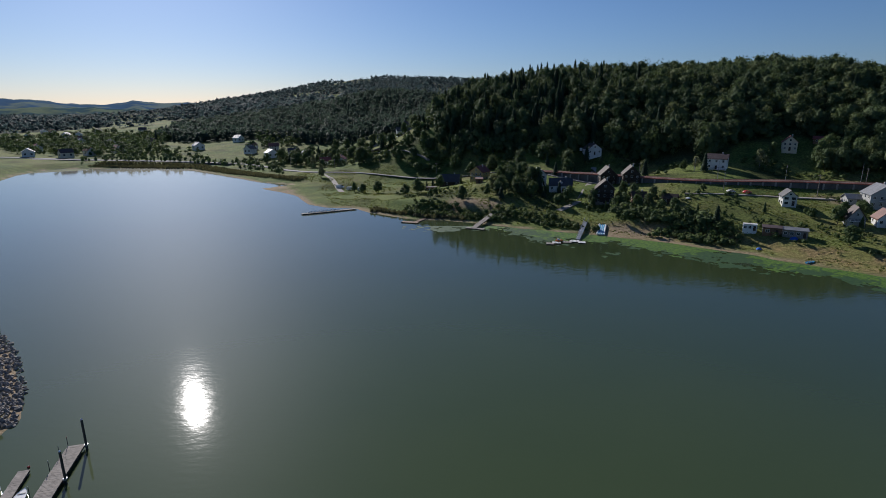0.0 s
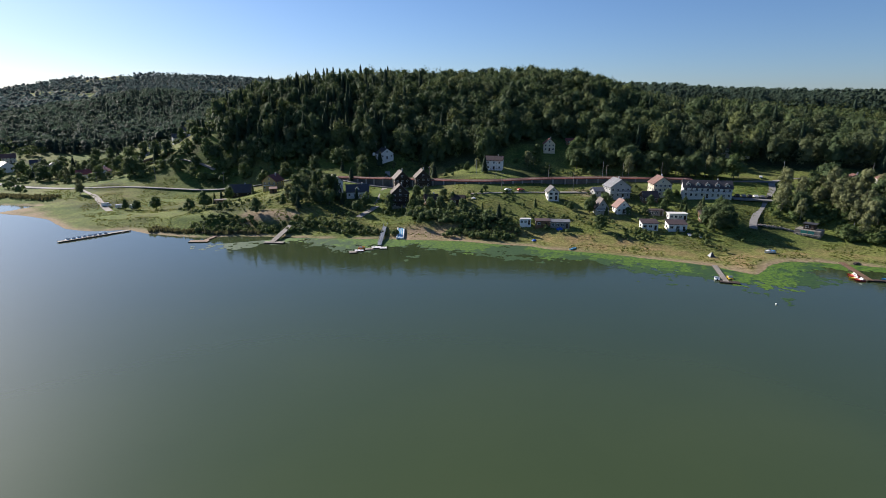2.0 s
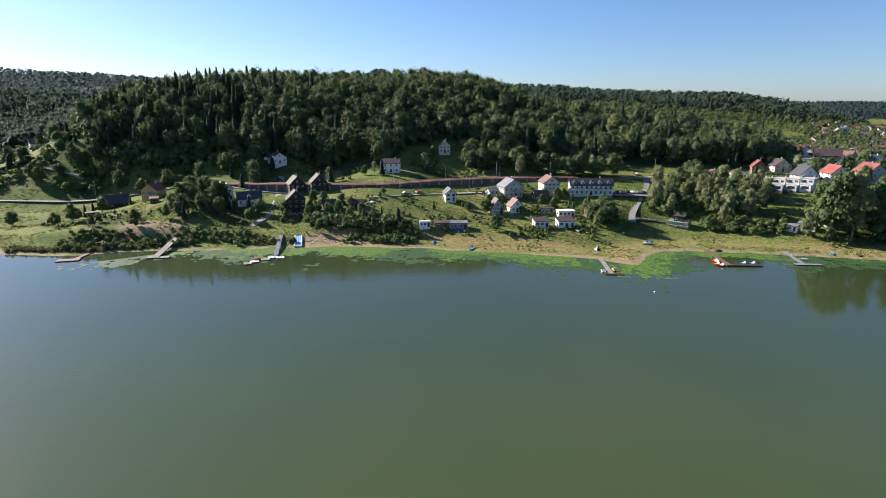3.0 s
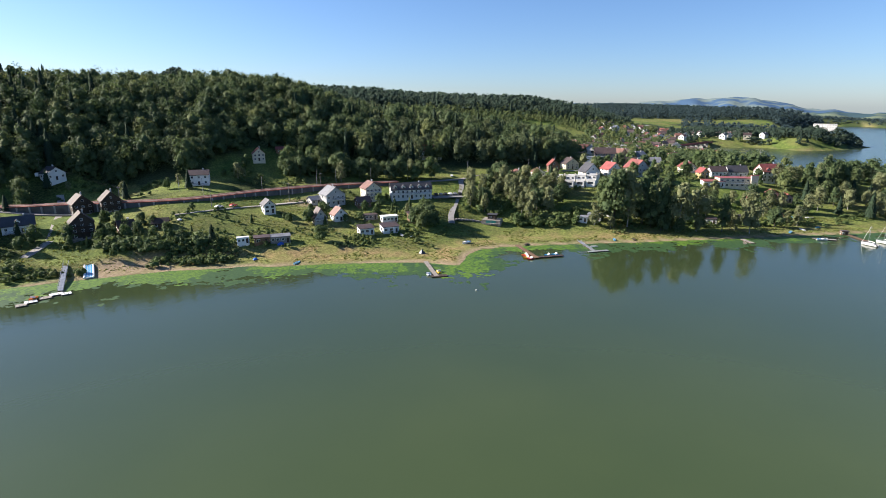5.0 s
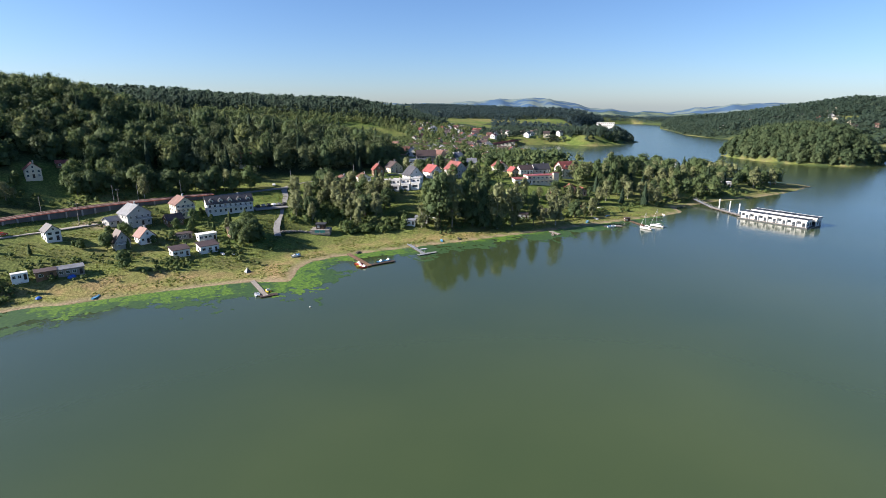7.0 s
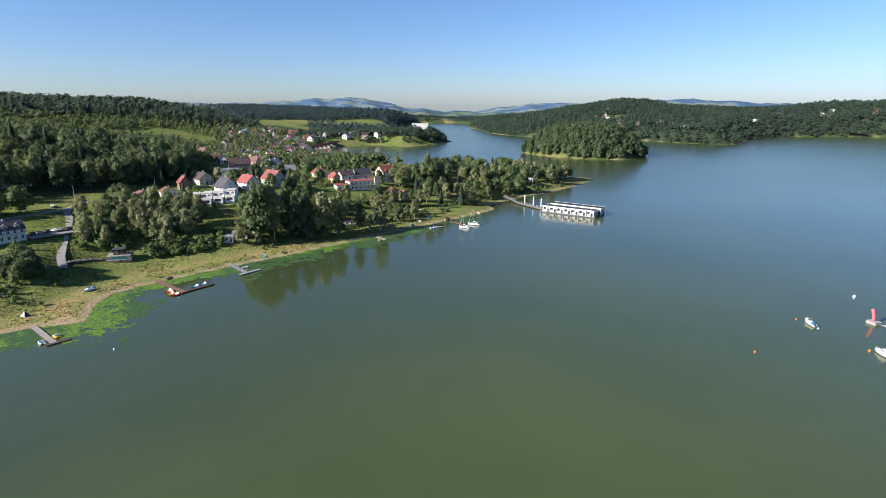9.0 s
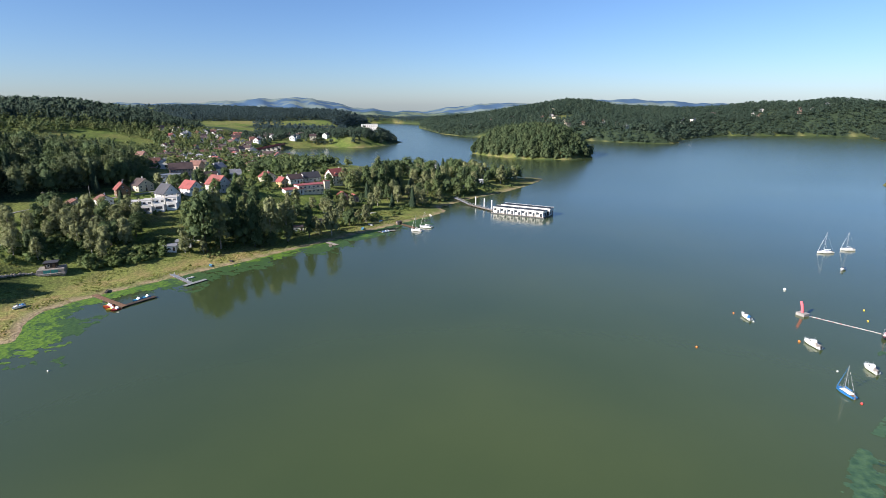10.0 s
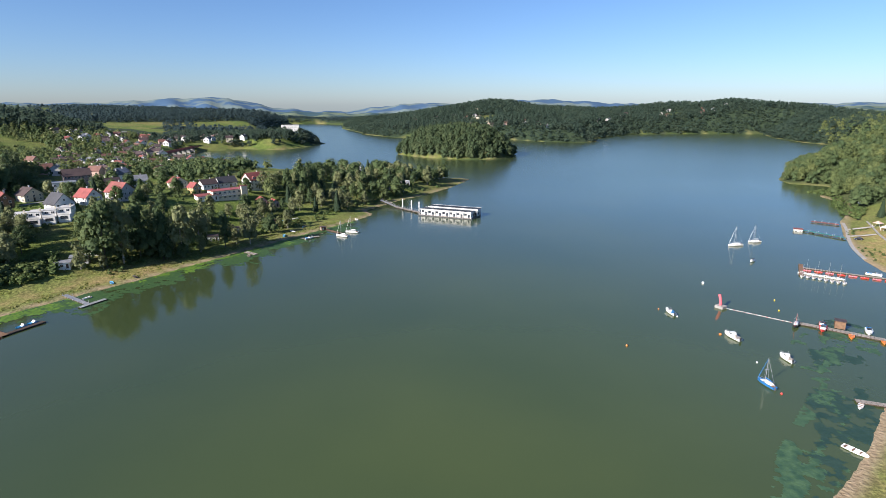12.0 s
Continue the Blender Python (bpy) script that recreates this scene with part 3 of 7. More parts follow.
def join_wood(name, label, spots, heights, kinds, shapes, material, seed):
    """Many trees as one stretch of wood."""
    rng = np.random.default_rng(seed)
    vs, fs, ts, at = [], [], [], 0
    for (x, y, z), h, kind in zip(spots, heights, kinds):
        v, f = shapes[kind][rng.integers(len(shapes[kind]))]
        a = rng.uniform(0, 2 * math.pi)
        c, s = math.cos(a), math.sin(a)
        w = (h if h < 9 else .55 * h + 7.5) * rng.uniform(.85, 1.2) * (.8 if kind == "fir" else 1) * (1.45 if shapes is COARSE else 1.1 if shapes is MIDDLE else 1)
        vs.append(np.stack([(v[:, 0] * c - v[:, 1] * s) * w + x, (v[:, 0] * s + v[:, 1] * c) * w + y, v[:, 2] * h + z - .06 * h], -1))
        fs.append(f + at)
        tone = rng.uniform(0, .7) if rng.uniform() < .86 else rng.uniform(.8, 1.15)
        ts.append(np.full(len(v), tone))
        at += len(v)
    ob = mesh_object(name, np.concatenate(vs), np.concatenate(fs), material, smooth=True, tone=np.concatenate(ts))
    return tagged(ob, label, "forest", kind="stuff")


def scatter(line, step, seed, keep=None):
    """Jittered grid of tree places inside a plan outline."""
    rng = np.random.default_rng(seed)
    line = np.array(line, float)
    lo, hi = line.min(0), line.max(0)
    gx, gy = np.meshgrid(np.arange(lo[0], hi[0], step), np.arange(lo[1], hi[1], step))
    px, py = (g.ravel() + rng.uniform(-.42, .42, g.size) * step for g in (gx, gy))
    ok = inside_plan(line, px, py) > 0
    px, py = px[ok], py[ok]
    if keep is not None:
        ok = keep(px, py)
        px, py = px[ok], py[ok]
    return np.stack([px, py, ground_height(px, py)], -1), rng


def facing(px, py, margin=35):
    """True where the slope can be seen from over the lake: not behind a crest."""
    far = np.hypot(px, py)
    own = (ground_height(px, py) + 22 - 70) / far
    ok = np.ones(px.shape, bool)
    for s in (.6, .7, .8, .86, .92, .96):
        ok &= own > (ground_height(px * s, py * s) + 6 - 70) / (far * s) - .004
    return ok


def make_shapes(seed, leaves, size, cores=3, lobes=7):
    rng = np.random.default_rng(seed)
    return {"leaf": [crown_shape(rng, "leaf", leaves, size, cores, lobes) for _ in range(7)], "tall": [crown_shape(rng, "tall", leaves, size * .9, cores, lobes) for _ in range(5)],
            "fir": [crown_shape(rng, "fir", leaves, size * .75, cores) for _ in range(3)]}


FINE, MIDDLE, COARSE = make_shapes(11, 560, .034, 7, 12), make_shapes(12, 170, .048, 4, 8), make_shapes(13, 46, .07, 2, 5)


def plant_woods():
    spots, rng = scatter(WOOD_MAIN, 8.3, 21, facing)
    bearing = np.degrees(np.arctan2(spots[:, 0], spots[:, 1]))
    firs = np.where(bearing < 16, .42, .08) + .2 * ripple(spots[:, 0], spots[:, 1], 60, 3)
    kinds = np.where(rng.uniform(size=len(spots)) < firs, "fir", np.where(rng.uniform(size=len(spots)) < .25, "tall", "leaf"))
    heights = rng.uniform(13, 20, len(spots)) * (1 + .12 * ripple(spots[:, 0], spots[:, 1], 26, 9)) + 3 * (kinds == "fir") + 5 * np.clip((42 - spots[:, 2]) / 20, 0, 1)
    pale = (rng.uniform(size=len(spots)) < np.where(bearing > 43, .62, .06)) & (kinds != "fir")
    kinds = np.where(pale, "tall", kinds)
    for own, mat, label in ((kinds == "fir", LEAF_FIR, "dark spruces standing in the hillside wood"), (pale, LEAF_PALE, "pale green birches standing in the hillside wood"),
                            ((kinds != "fir") & ~pale, LEAF_WOOD, "dense mixed broadleaf wood covering the hillside")):
        join_wood("hillside_wood", label, spots[own], heights[own], kinds[own], FINE, mat, 31)
    foot = ((-14, 440), (0, 472), (60, 424), (104, 388), (116, 366), (88, 374), (46, 398), (4, 420))
    spots, rng = scatter(foot, 8.5, 40)
    join_wood("wood_edge", "lower broadleaf trees at the foot of the wooded hill", spots, rng.uniform(8, 15, len(spots)), np.where(rng.uniform(size=len(spots)) < .2, "fir", "leaf"), FINE, LEAF_WOOD, 40)
    spots, rng = scatter([(499 + 36 * math.cos(a), 1036 + 30 * math.sin(a)) for a in np.linspace(0, 5.9, 12)], 9, 41)
    join_wood("copse", "small copse standing on a grassy hilltop", spots, rng.uniform(10, 15, len(spots)), np.full(len(spots), "leaf"), MIDDLE, LEAF_HILL_HAZED, 41)
    spots, rng = scatter(WOOD_WEST, 10.5, 22, facing)
    join_wood("hillside_wood", "shaded mixed wood on a hill behind the village", spots, rng.uniform(12, 18, len(spots)), np.where(rng.uniform(size=len(spots)) < .3, "fir", "leaf"), MIDDLE, LEAF_HILL_HAZED, 32)
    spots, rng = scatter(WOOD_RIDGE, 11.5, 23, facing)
    join_wood("hillside_wood", "hazy green wood on the ridge above the village", spots, rng.uniform(13, 20, len(spots)), np.where(rng.uniform(size=len(spots)) < .3, "fir", "leaf"), COARSE, LEAF_HILL_HAZED, 33)
    spots, rng = scatter(ISLAND_LINE, 7.5, 24, lambda px, py: outline_distance(ISLAND_LINE, px, py) > 2)
    join_wood("island_wood", "dense rounded broadleaf wood covering the island", spots, rng.uniform(13, 18, len(spots)), np.full(len(spots), "leaf"), FINE, LEAF_EAST, 34)
    spots, rng = scatter(WOOD_SOUTH, 9.5, 25, lambda px, py: ground_height(px, py) > .4)
    join_wood("shore_wood", "sunlit mixed wood on the headland above the marina", spots, rng.uniform(11, 18, len(spots)), np.where(rng.uniform(size=len(spots)) < .2, "tall", "leaf"), FINE, LEAF_WOOD, 35)
    east = ((900, -2000), (2300, -2000), (2300, 0), (1300, -80), (1000, -400), (900, -600))
    spots, rng = scatter(east, 13.2, 26, lambda px, py: (wood_amount(px, py) > 0) & facing(px, py))
    join_wood("hillside_wood", "hazy blue-green wood on the hills across the lake", spots, rng.uniform(12, 18, len(spots)), np.full(len(spots), "leaf"), COARSE, LEAF_HILL_HAZED, 36)
    south = ((560, -700), (700, -800), (900, -920), (1000, -980), (1200, -1400), (700, -1500), (400, -800))
    spots, rng = scatter(south, 16, 27, lambda px, py: (ground_height(px, py) > 1) & facing(px, py))
    join_wood("hillside_wood", "green wood on the slope beyond the headland", spots, rng.uniform(12, 18, len(spots)), np.full(len(spots), "leaf"), MIDDLE, LEAF_WOOD, 37)
    bay = ((1150, 330), (1420, 165), (1750, 215), (2200, 170), (2365, 222), (2410, 80), (2230, -45), (2450, -120), (2600, 300), (2250, 900), (1700, 1300), (1100, 1500), (1000, 1300), (1300, 900), (1500, 420))
    spots, rng = scatter(bay, 17, 29, lambda px, py: (wood_amount(px, py) > 0) & facing(px, py))
    join_wood("hillside_wood", "hazy wood on the far slopes above the bay", spots, rng.uniform(14, 20, len(spots)), np.full(len(spots), "leaf"), COARSE, LEAF_FAR_HAZED, 39)
    north = ((-1300, 1300), (-900, 1000), (-450, 1000), (0, 1100), (600, 1300), (1100, 1900), (0, 2300), (-900, 2300), (-1800, 2000))
    spots, rng = scatter(north, 21, 28, lambda px, py: (wood_amount(px, py) > 0) & facing(px, py))
    join_wood("hillside_wood", "hazy wood on the far ridge beyond the end of the lake", spots, rng.uniform(17, 25, len(spots)), np.full(len(spots), "leaf"), COARSE, LEAF_FAR_HAZED, 38)


plant_woods()


# ---- building kit ----
def part(name, bm, material, parent, label=""):
    """A bmesh as one mesh object under a thing or part."""
    me = bpy.data.meshes.new(name)
    bm.to_mesh(me)
    bm.free()
    me.materials.append(material)
    ob = new(name, me)
    ob.parent = parent
    return tagged(ob, label) if label else ob


def thing(name, x, y, z, turn, label, category, group=""):
    """An Empty at the base of a thing; turn in degrees."""
    ob = new(name)
    ob.empty_display_size = .3
    ob.matrix_basis = pose(x, y, z, 0, 0, turn)
    return tagged(ob, label, category, group)


def add_box(bm, x0, x1, y0, y1, z0, z1, m=None):
    v = [bm.verts.new((x, y, z)) for z in (z0, z1) for x, y in ((x0, y0), (x1, y0), (x1, y1), (x0, y1))]
    for q in ((3, 2, 1, 0), (4, 5, 6, 7), (0, 1, 5, 4), (1, 2, 6, 5), (2, 3, 7, 6), (3, 0, 4, 7)):
        bm.faces.new([v[i] for i in q])
    if m is not None:
        bmesh.ops.transform(bm, matrix=m, verts=v)
    return v


def box(x0, x1, y0, y1, z0, z1, bevel=0.0):
    bm = bmesh.new()
    add_box(bm, x0, x1, y0, y1, z0, z1)
    if bevel:
        bmesh.ops.bevel(bm, geom=bm.edges[:], offset=bevel, segments=1, affect="EDGES")
    return bm


def boxes(*rows):
    bm = bmesh.new()
    for row in rows:
        add_box(bm, *row)
    return bm


def add_pole(bm, a, b, r0, r1=None, sides=8):
    a, b = Vector(a), Vector(b)
    m = Matrix.Translation((a + b) / 2) @ (b - a).to_track_quat("Z", "Y").to_matrix().to_4x4()
    bmesh.ops.create_cone(bm, cap_ends=True, segments=sides, radius1=r0, radius2=r0 if r1 is None else r1, depth=(b - a).length, matrix=m)


def pole(a, b, r0, r1=None, sides=8):
    bm = bmesh.new()
    add_pole(bm, a, b, r0, r1, sides)
    return bm


def prism(profile, y0, y1):
    """Profile in x and z, drawn out along y."""
    bm = bmesh.new()
    rows = [[bm.verts.new((x, y, z)) for x, z in profile] for y in (y0, y1)]
    n = len(profile)
    bm.faces.new(rows[0])
    bm.faces.new(rows[1][::-1])
    for i in range(n):
        bm.faces.new((rows[0][(i + 1) % n], rows[0][i], rows[1][i], rows[1][(i + 1) % n]))
    bmesh.ops.recalc_face_normals(bm, faces=bm.faces[:])
    return bm


QUARTER = pose(0, 0, 0, 0, 0, 90)


def ground_at(x, y):
    return float(ground_height(np.array([x]), np.array([y]))[0])


def bearing_of(x, y):
    return math.degrees(math.atan2(x, y))


def add_window(parent, m, w, h, glass=None, frame_mat=None, bars=1):
    """A window on a wall: its frame, and panes of glass set back in it. m carries local x along the wall and -y outwards."""
    t = .09
    rows = [(-w / 2, w / 2, -.07, .03, -h / 2, -h / 2 + t), (-w / 2, w / 2, -.07, .03, h / 2 - t, h / 2), (-w / 2, -w / 2 + t, -.07, .03, -h / 2 + t, h / 2 - t),
            (w / 2 - t, w / 2, -.07, .03, -h / 2 + t, h / 2 - t)]
    for i in range(bars):
        c = -w / 2 + w * (i + 1) / (bars + 1)
        rows.append((c - .03, c + .03, -.06, .03, -h / 2 + t, h / 2 - t))
    ob = part("window", boxes(*rows), frame_mat or RENDER_WHITE, parent)
    ob.matrix_basis = m
    pane = part("pane", box(-w / 2 + t, w / 2 - t, -.035, .0, -h / 2 + t, h / 2 - t), glass or GLASS, ob)
    return ob


def add_door(parent, m, w, h, mat):
    ob = part("door", boxes((-w / 2, w / 2, -.08, .02, 0, h), (-w / 2 + .15, w / 2 - .15, -.1, -.08, h * .55, h - .15)), mat, parent)
    ob.matrix_basis = m
    part("handle", box(w / 2 - .2, w / 2 - .1, -.14, -.08, .95, 1.05), METAL, ob)


def wall_frame(side, w, d):
    """Placement for things on a wall: front, back, left or right of a house of that width and depth."""
    if side == "front":
        return lambda u, z: pose(u, -d / 2, z)
    if side == "back":
        return lambda u, z: pose(u, d / 2, z, 0, 0, 180)
    if side == "left":
        return lambda u, z: pose(-w / 2, u, z, 0, 0, -90)
    return lambda u, z: pose(w / 2, u, z, 0, 0, 90)


def add_roof(parent, w, d, h, rise, mat, ridge, over=.5, thick=.22):
    """Two slopes with thickness; ridge 'y' shows a gable to the front, 'x' shows a slope."""
    a, b = (w, d) if ridge == "y" else (d, w)
    s = rise / (a / 2)
    drop = over * s
    lift = thick * math.sqrt(1 + s * s)
    profile = [(-a / 2 - over, h - drop), (0, h + rise), (a / 2 + over, h - drop), (a / 2 + over, h - drop + lift), (0, h + rise + lift), (-a / 2 - over, h - drop + lift)]
    bm = prism(profile, -b / 2 - over, b / 2 + over)
    if ridge == "x":
        bmesh.ops.rotate(bm, verts=bm.verts[:], cent=(0, 0, 0), matrix=Matrix.Rotation(math.pi / 2, 3, "Z"))
    return part("roof", bm, mat, parent)


def add_walls(parent, w, d, h, rise, mat, ridge, sunk=3.0):
    a, b = (w, d) if ridge == "y" else (d, w)
    bm = prism([(-a / 2, -sunk), (a / 2, -sunk), (a / 2, h), (0, h + rise), (-a / 2, h)], -b / 2, b / 2)
    if ridge == "x":
        bmesh.ops.rotate(bm, verts=bm.verts[:], cent=(0, 0, 0), matrix=Matrix.Rotation(math.pi / 2, 3, "Z"))
    return part("wall", bm, mat, parent)


def add_chimney(roof, x, y, z0, z1, mat):
    part("chimney", boxes((x - .3, x + .3, y - .3, y + .3, z0, z1), (x - .36, x + .36, y - .36, y + .36, z1, z1 + .12)), mat, roof)


def add_balcony(parent, x0, x1, y, z, deep, mat, rail):
    ob = part("balcony", box(x0, x1, y - deep, y - .01, z - .18, z), mat, parent)
    bm = boxes((x0, x1, y - deep, y - deep + .06, z + .95, z + 1.03), (x0, x0 + .06, y - deep, y - .02, z + .95, z + 1.03), (x1 - .06, x1, y - deep, y - .02, z + .95, z + 1.03))
    n = max(2, int((x1 - x0) / .45))
    for i in range(n + 1):
        x = x0 + .03 + (x1 - x0 - .06) * i / n
        add_box(bm, x - .025, x + .025, y - deep, y - deep + .05, z, z + .95)
    part("railing", bm, rail, ob)


def house(x, y, w, d, h, rise, ridge, walls, roof, label, turn=0.0, storeys=2, cols=3, side_cols=2, glass_h=1.3, chimney=True, balcony=(), dormers=0, plinth=None, up=0.0, name="house", base=None, group="", bars=1, win_w=1.1, frames=None):
    """A house with a pitched roof, windows by storey, door, chimney and perhaps balconies and dormers. Its front looks to the lake."""
    z = (ground_at(x, y) if base is None else base) + up
    w, d, h, rise = w * .92, d * .92, h * .92, rise * .92
    ob = thing(name, x, y, z, -bearing_of(x, y) + turn, label, "house", group)
    add_walls(ob, w, d, h, rise, walls, ridge)
    top = add_roof(ob, w, d, h, rise, roof, ridge)
    if plinth:
        part("plinth", boxes((-w / 2 - .06, w / 2 + .06, -d / 2 - .06, d / 2 + .06, -3, .55)), plinth, ob)
    for side, n in (("front", cols), ("left", side_cols), ("right", side_cols)):
        at = wall_frame(side, w, d)
        span = w if side == "front" else d
        for s in range(storeys):
            for c in range(n):
                u = (c + .5) / n * span - span / 2
                zc = h / storeys * (s + .55)
                if side == "front" and s == 0 and c == n // 2 and n > 1:
                    add_door(ob, at(u, 0), 1.05, 2.1, TIMBER_DARK)
                else:
                    add_window(ob, at(u, zc), min(win_w, span / n * .7), min(glass_h, h / storeys * .6), bars=bars, frame_mat=frames)
        gable = (side == "front") == (ridge == "y")
        if gable and rise > 2:
            add_window(ob, at(0, h + rise * .36), 1.0, min(1.2, rise * .4), bars=bars, frame_mat=frames)
    if chimney:
        add_chimney(top, w * .12 if ridge == "y" else w * .22, d * .12 if ridge == "y" else .6, h + rise * .55, h + rise + .9, RENDER_GREY)
    for bz, f0, f1 in balcony:
        add_balcony(ob, w * (f0 - .5), w * (f1 - .5), -d / 2, bz, 1.3, RENDER_WHITE if walls is not TIMBER_DARK else TIMBER_DARK, TIMBER_DARK)
    for i in range(dormers):
        cx = w * ((i + .5) / dormers - .5)
        y0 = -d / 2 + .7
        dorm = part("dormer", prism([(-1, h + .2), (1, h + .2), (1, h + 1.5), (0, h + 2.3), (-1, h + 1.5)], y0, 0), RENDER_WHITE, top)
        dorm.matrix_basis = pose(cx, 0, 0)
        cap = part("dormer_roof", prism([(-1.3, h + 1.3), (0, h + 2.35), (1.3, h + 1.3), (1.3, h + 1.45), (0, h + 2.55), (-1.3, h + 1.45)], y0 - .3, 0), roof, dorm)
        add_window(dorm, pose(0, y0, h + .95), 1.1, 1.1)
    return ob


def flat_house(x, y, w, d, h, walls, roof, label, turn=0.0, cols=3, storeys=1, over=.35, up=0.0, name="house", slope=0.0, side_cols=1, group="", category="house"):
    """A building with a flat or single-pitch roof slab."""
    z = ground_at(x, y) + up
    ob = thing(name, x, y, z, -bearing_of(x, y) + turn, label, category, group)
    part("wall", prism([(-d / 2, -3), (d / 2, -3), (d / 2, h + slope), (-d / 2, h)], -w / 2, w / 2), walls, ob).matrix_basis = QUARTER
    k = slope / d
    bm = prism([(-d / 2 - over, h - over * k), (d / 2 + over, h + slope + over * k), (d / 2 + over, h + slope + over * k + .2), (-d / 2 - over, h - over * k + .2)], -w / 2 - over, w / 2 + over)
    part("roof", bm, roof, ob).matrix_basis = QUARTER
    for side, n in (("front", cols), ("left", side_cols), ("right", side_cols)):
        at, span = wall_frame(side, w, d), w if side == "front" else d
        for s in range(storeys):
            for c in range(n):
                u = (c + .5) / n * span - span / 2
                if side == "front" and s == 0 and c == n - 1:
                    add_door(ob, at(u, 0), .95, min(2.05, h * .85), TIMBER_DARK)
                else:
                    add_window(ob, at(u, h / storeys * (s + .55)), min(1.5, span / n * .65), min(1.2, h / storeys * .5))
    return ob


def ribbon(name, line, width, thick, mat, label, category, lift=.1, kind="structure", level=None, drop=.6, smooth_steps=6):
    """A road, path or bank along a line in plan, laid on the ground with real thickness."""
    pts = [Vector((x, y, 0)) for x, y in line]
    fine = []
    for i in range(len(pts) - 1):
        p0, p1, p2, p3 = pts[max(i - 1, 0)], pts[i], pts[i + 1], pts[min(i + 2, len(pts) - 1)]
        steps = max(2, int((p2 - p1).length / smooth_steps))
        for s in range(steps):
            u = s / steps
            fine.append(.5 * ((2 * p1) + (p2 - p0) * u + (2 * p0 - 5 * p1 + 4 * p2 - p3) * u * u + (3 * p1 - p0 - 3 * p2 + p3) * u ** 3))
    fine.append(pts[-1])
    n = len(fine)
    zs = np.array([ground_at(p.x, p.y) for p in fine]) if level is None else np.interp(np.linspace(0, 1, n), np.linspace(0, 1, len(level)), level)
    if level is None:
        for _ in range(4):
            zs[1:-1] = (zs[:-2] + zs[1:-1] * 2 + zs[2:]) / 4
    bm = bmesh.new()
    rows = []
    for i, p in enumerate(fine):
        way = (fine[min(i + 1, n - 1)] - fine[max(i - 1, 0)]).normalized()
        side = Vector((way.y, -way.x, 0)) * width / 2
        z = zs[i] + lift
        rows.append([bm.verts.new((*(p + side * s).xy, zz)) for s, zz in ((-1, z), (1, z), (1, z - thick), (-1, z - thick))])
    for a, b in zip(rows, rows[1:]):
        for i in range(4):
            bm.faces.new((a[i], a[(i + 1) % 4], b[(i + 1) % 4], b[i]))
    bm.faces.new(rows[0])
    bm.faces.new(rows[-1][::-1])
    bmesh.ops.recalc_face_normals(bm, faces=bm.faces[:])
    ob = part(name, bm, mat, None)
    return tagged(ob, label, category, kind=kind), fine, zs


# ---- roads, railway and banks ----
RAIL = ((40, 372), (71, 340), (88, 320), (107, 301), (125, 281), (142, 273), (166, 271), (193, 265), (206, 260), (226, 249), (246, 237))
ribbon("road", ((-620, 570), (-498, 560), (-410, 551), (-337, 546), (-250, 540), (-197, 530), (-165, 505), (-134, 470), (-99, 440), (-61, 423), (-35, 413), (0, 398), (30, 378), (52, 356), (78, 326), (95, 306)),
       6.0, .5, ASPHALT, "narrow grey asphalt road along the lake end", "road", .25)
ribbon("road", ((219, 172), (226, 178), (241, 187), (256, 196), (271, 205), (286, 216), (305, 212), (312, 200), (330, 185), (352, 165), (392, 150), (450, 150)), 3.2, .5, ASPHALT, "grey asphalt lane climbing from the shore", "road", .25)
ribbon("road", ((246, 237), (268, 226), (286, 216)), 5.5, .5, ASPHALT, "grey asphalt lane beside the railway", "road", .2)
ribbon("path", ((98, 352), (90, 325), (82, 305), (76, 290), (70, 277), (58, 266)), 3.4, .4, GRAVEL, "pale gravel track between gardens", "path", .15)
ribbon("path", ((-99, 439), (-83, 403), (-73, 371), (-66, 350)), 3.5, .4, GRAVEL, "pale dirt track across the meadow", "path", .12)
ribbon("path", ((-10, 430), (-29, 452), (-50, 473), (-66, 490), (-76, 508), (-74, 524), (-64, 538), (-48, 545)), 6.0, .6, GRAVEL, "pale gravel drive up to new houses", "path", .25)
ribbon("path", ((118, 262), (140, 257), (160, 253), (182, 249), (190, 244)), 3.6, .4, GRAVEL, "pale gravel lane under the railway wall", "path", .15)
ribbon("parking", ((-64, 500), (-40, 480)), 16, .6, GRAVEL, "pale gravel parking ground by new houses", "parking", .35)
ribbon("parking", ((240, 204), (258, 192)), 13, .6, ASPHALT, "dark asphalt car park beside the guest house", "parking", .3)


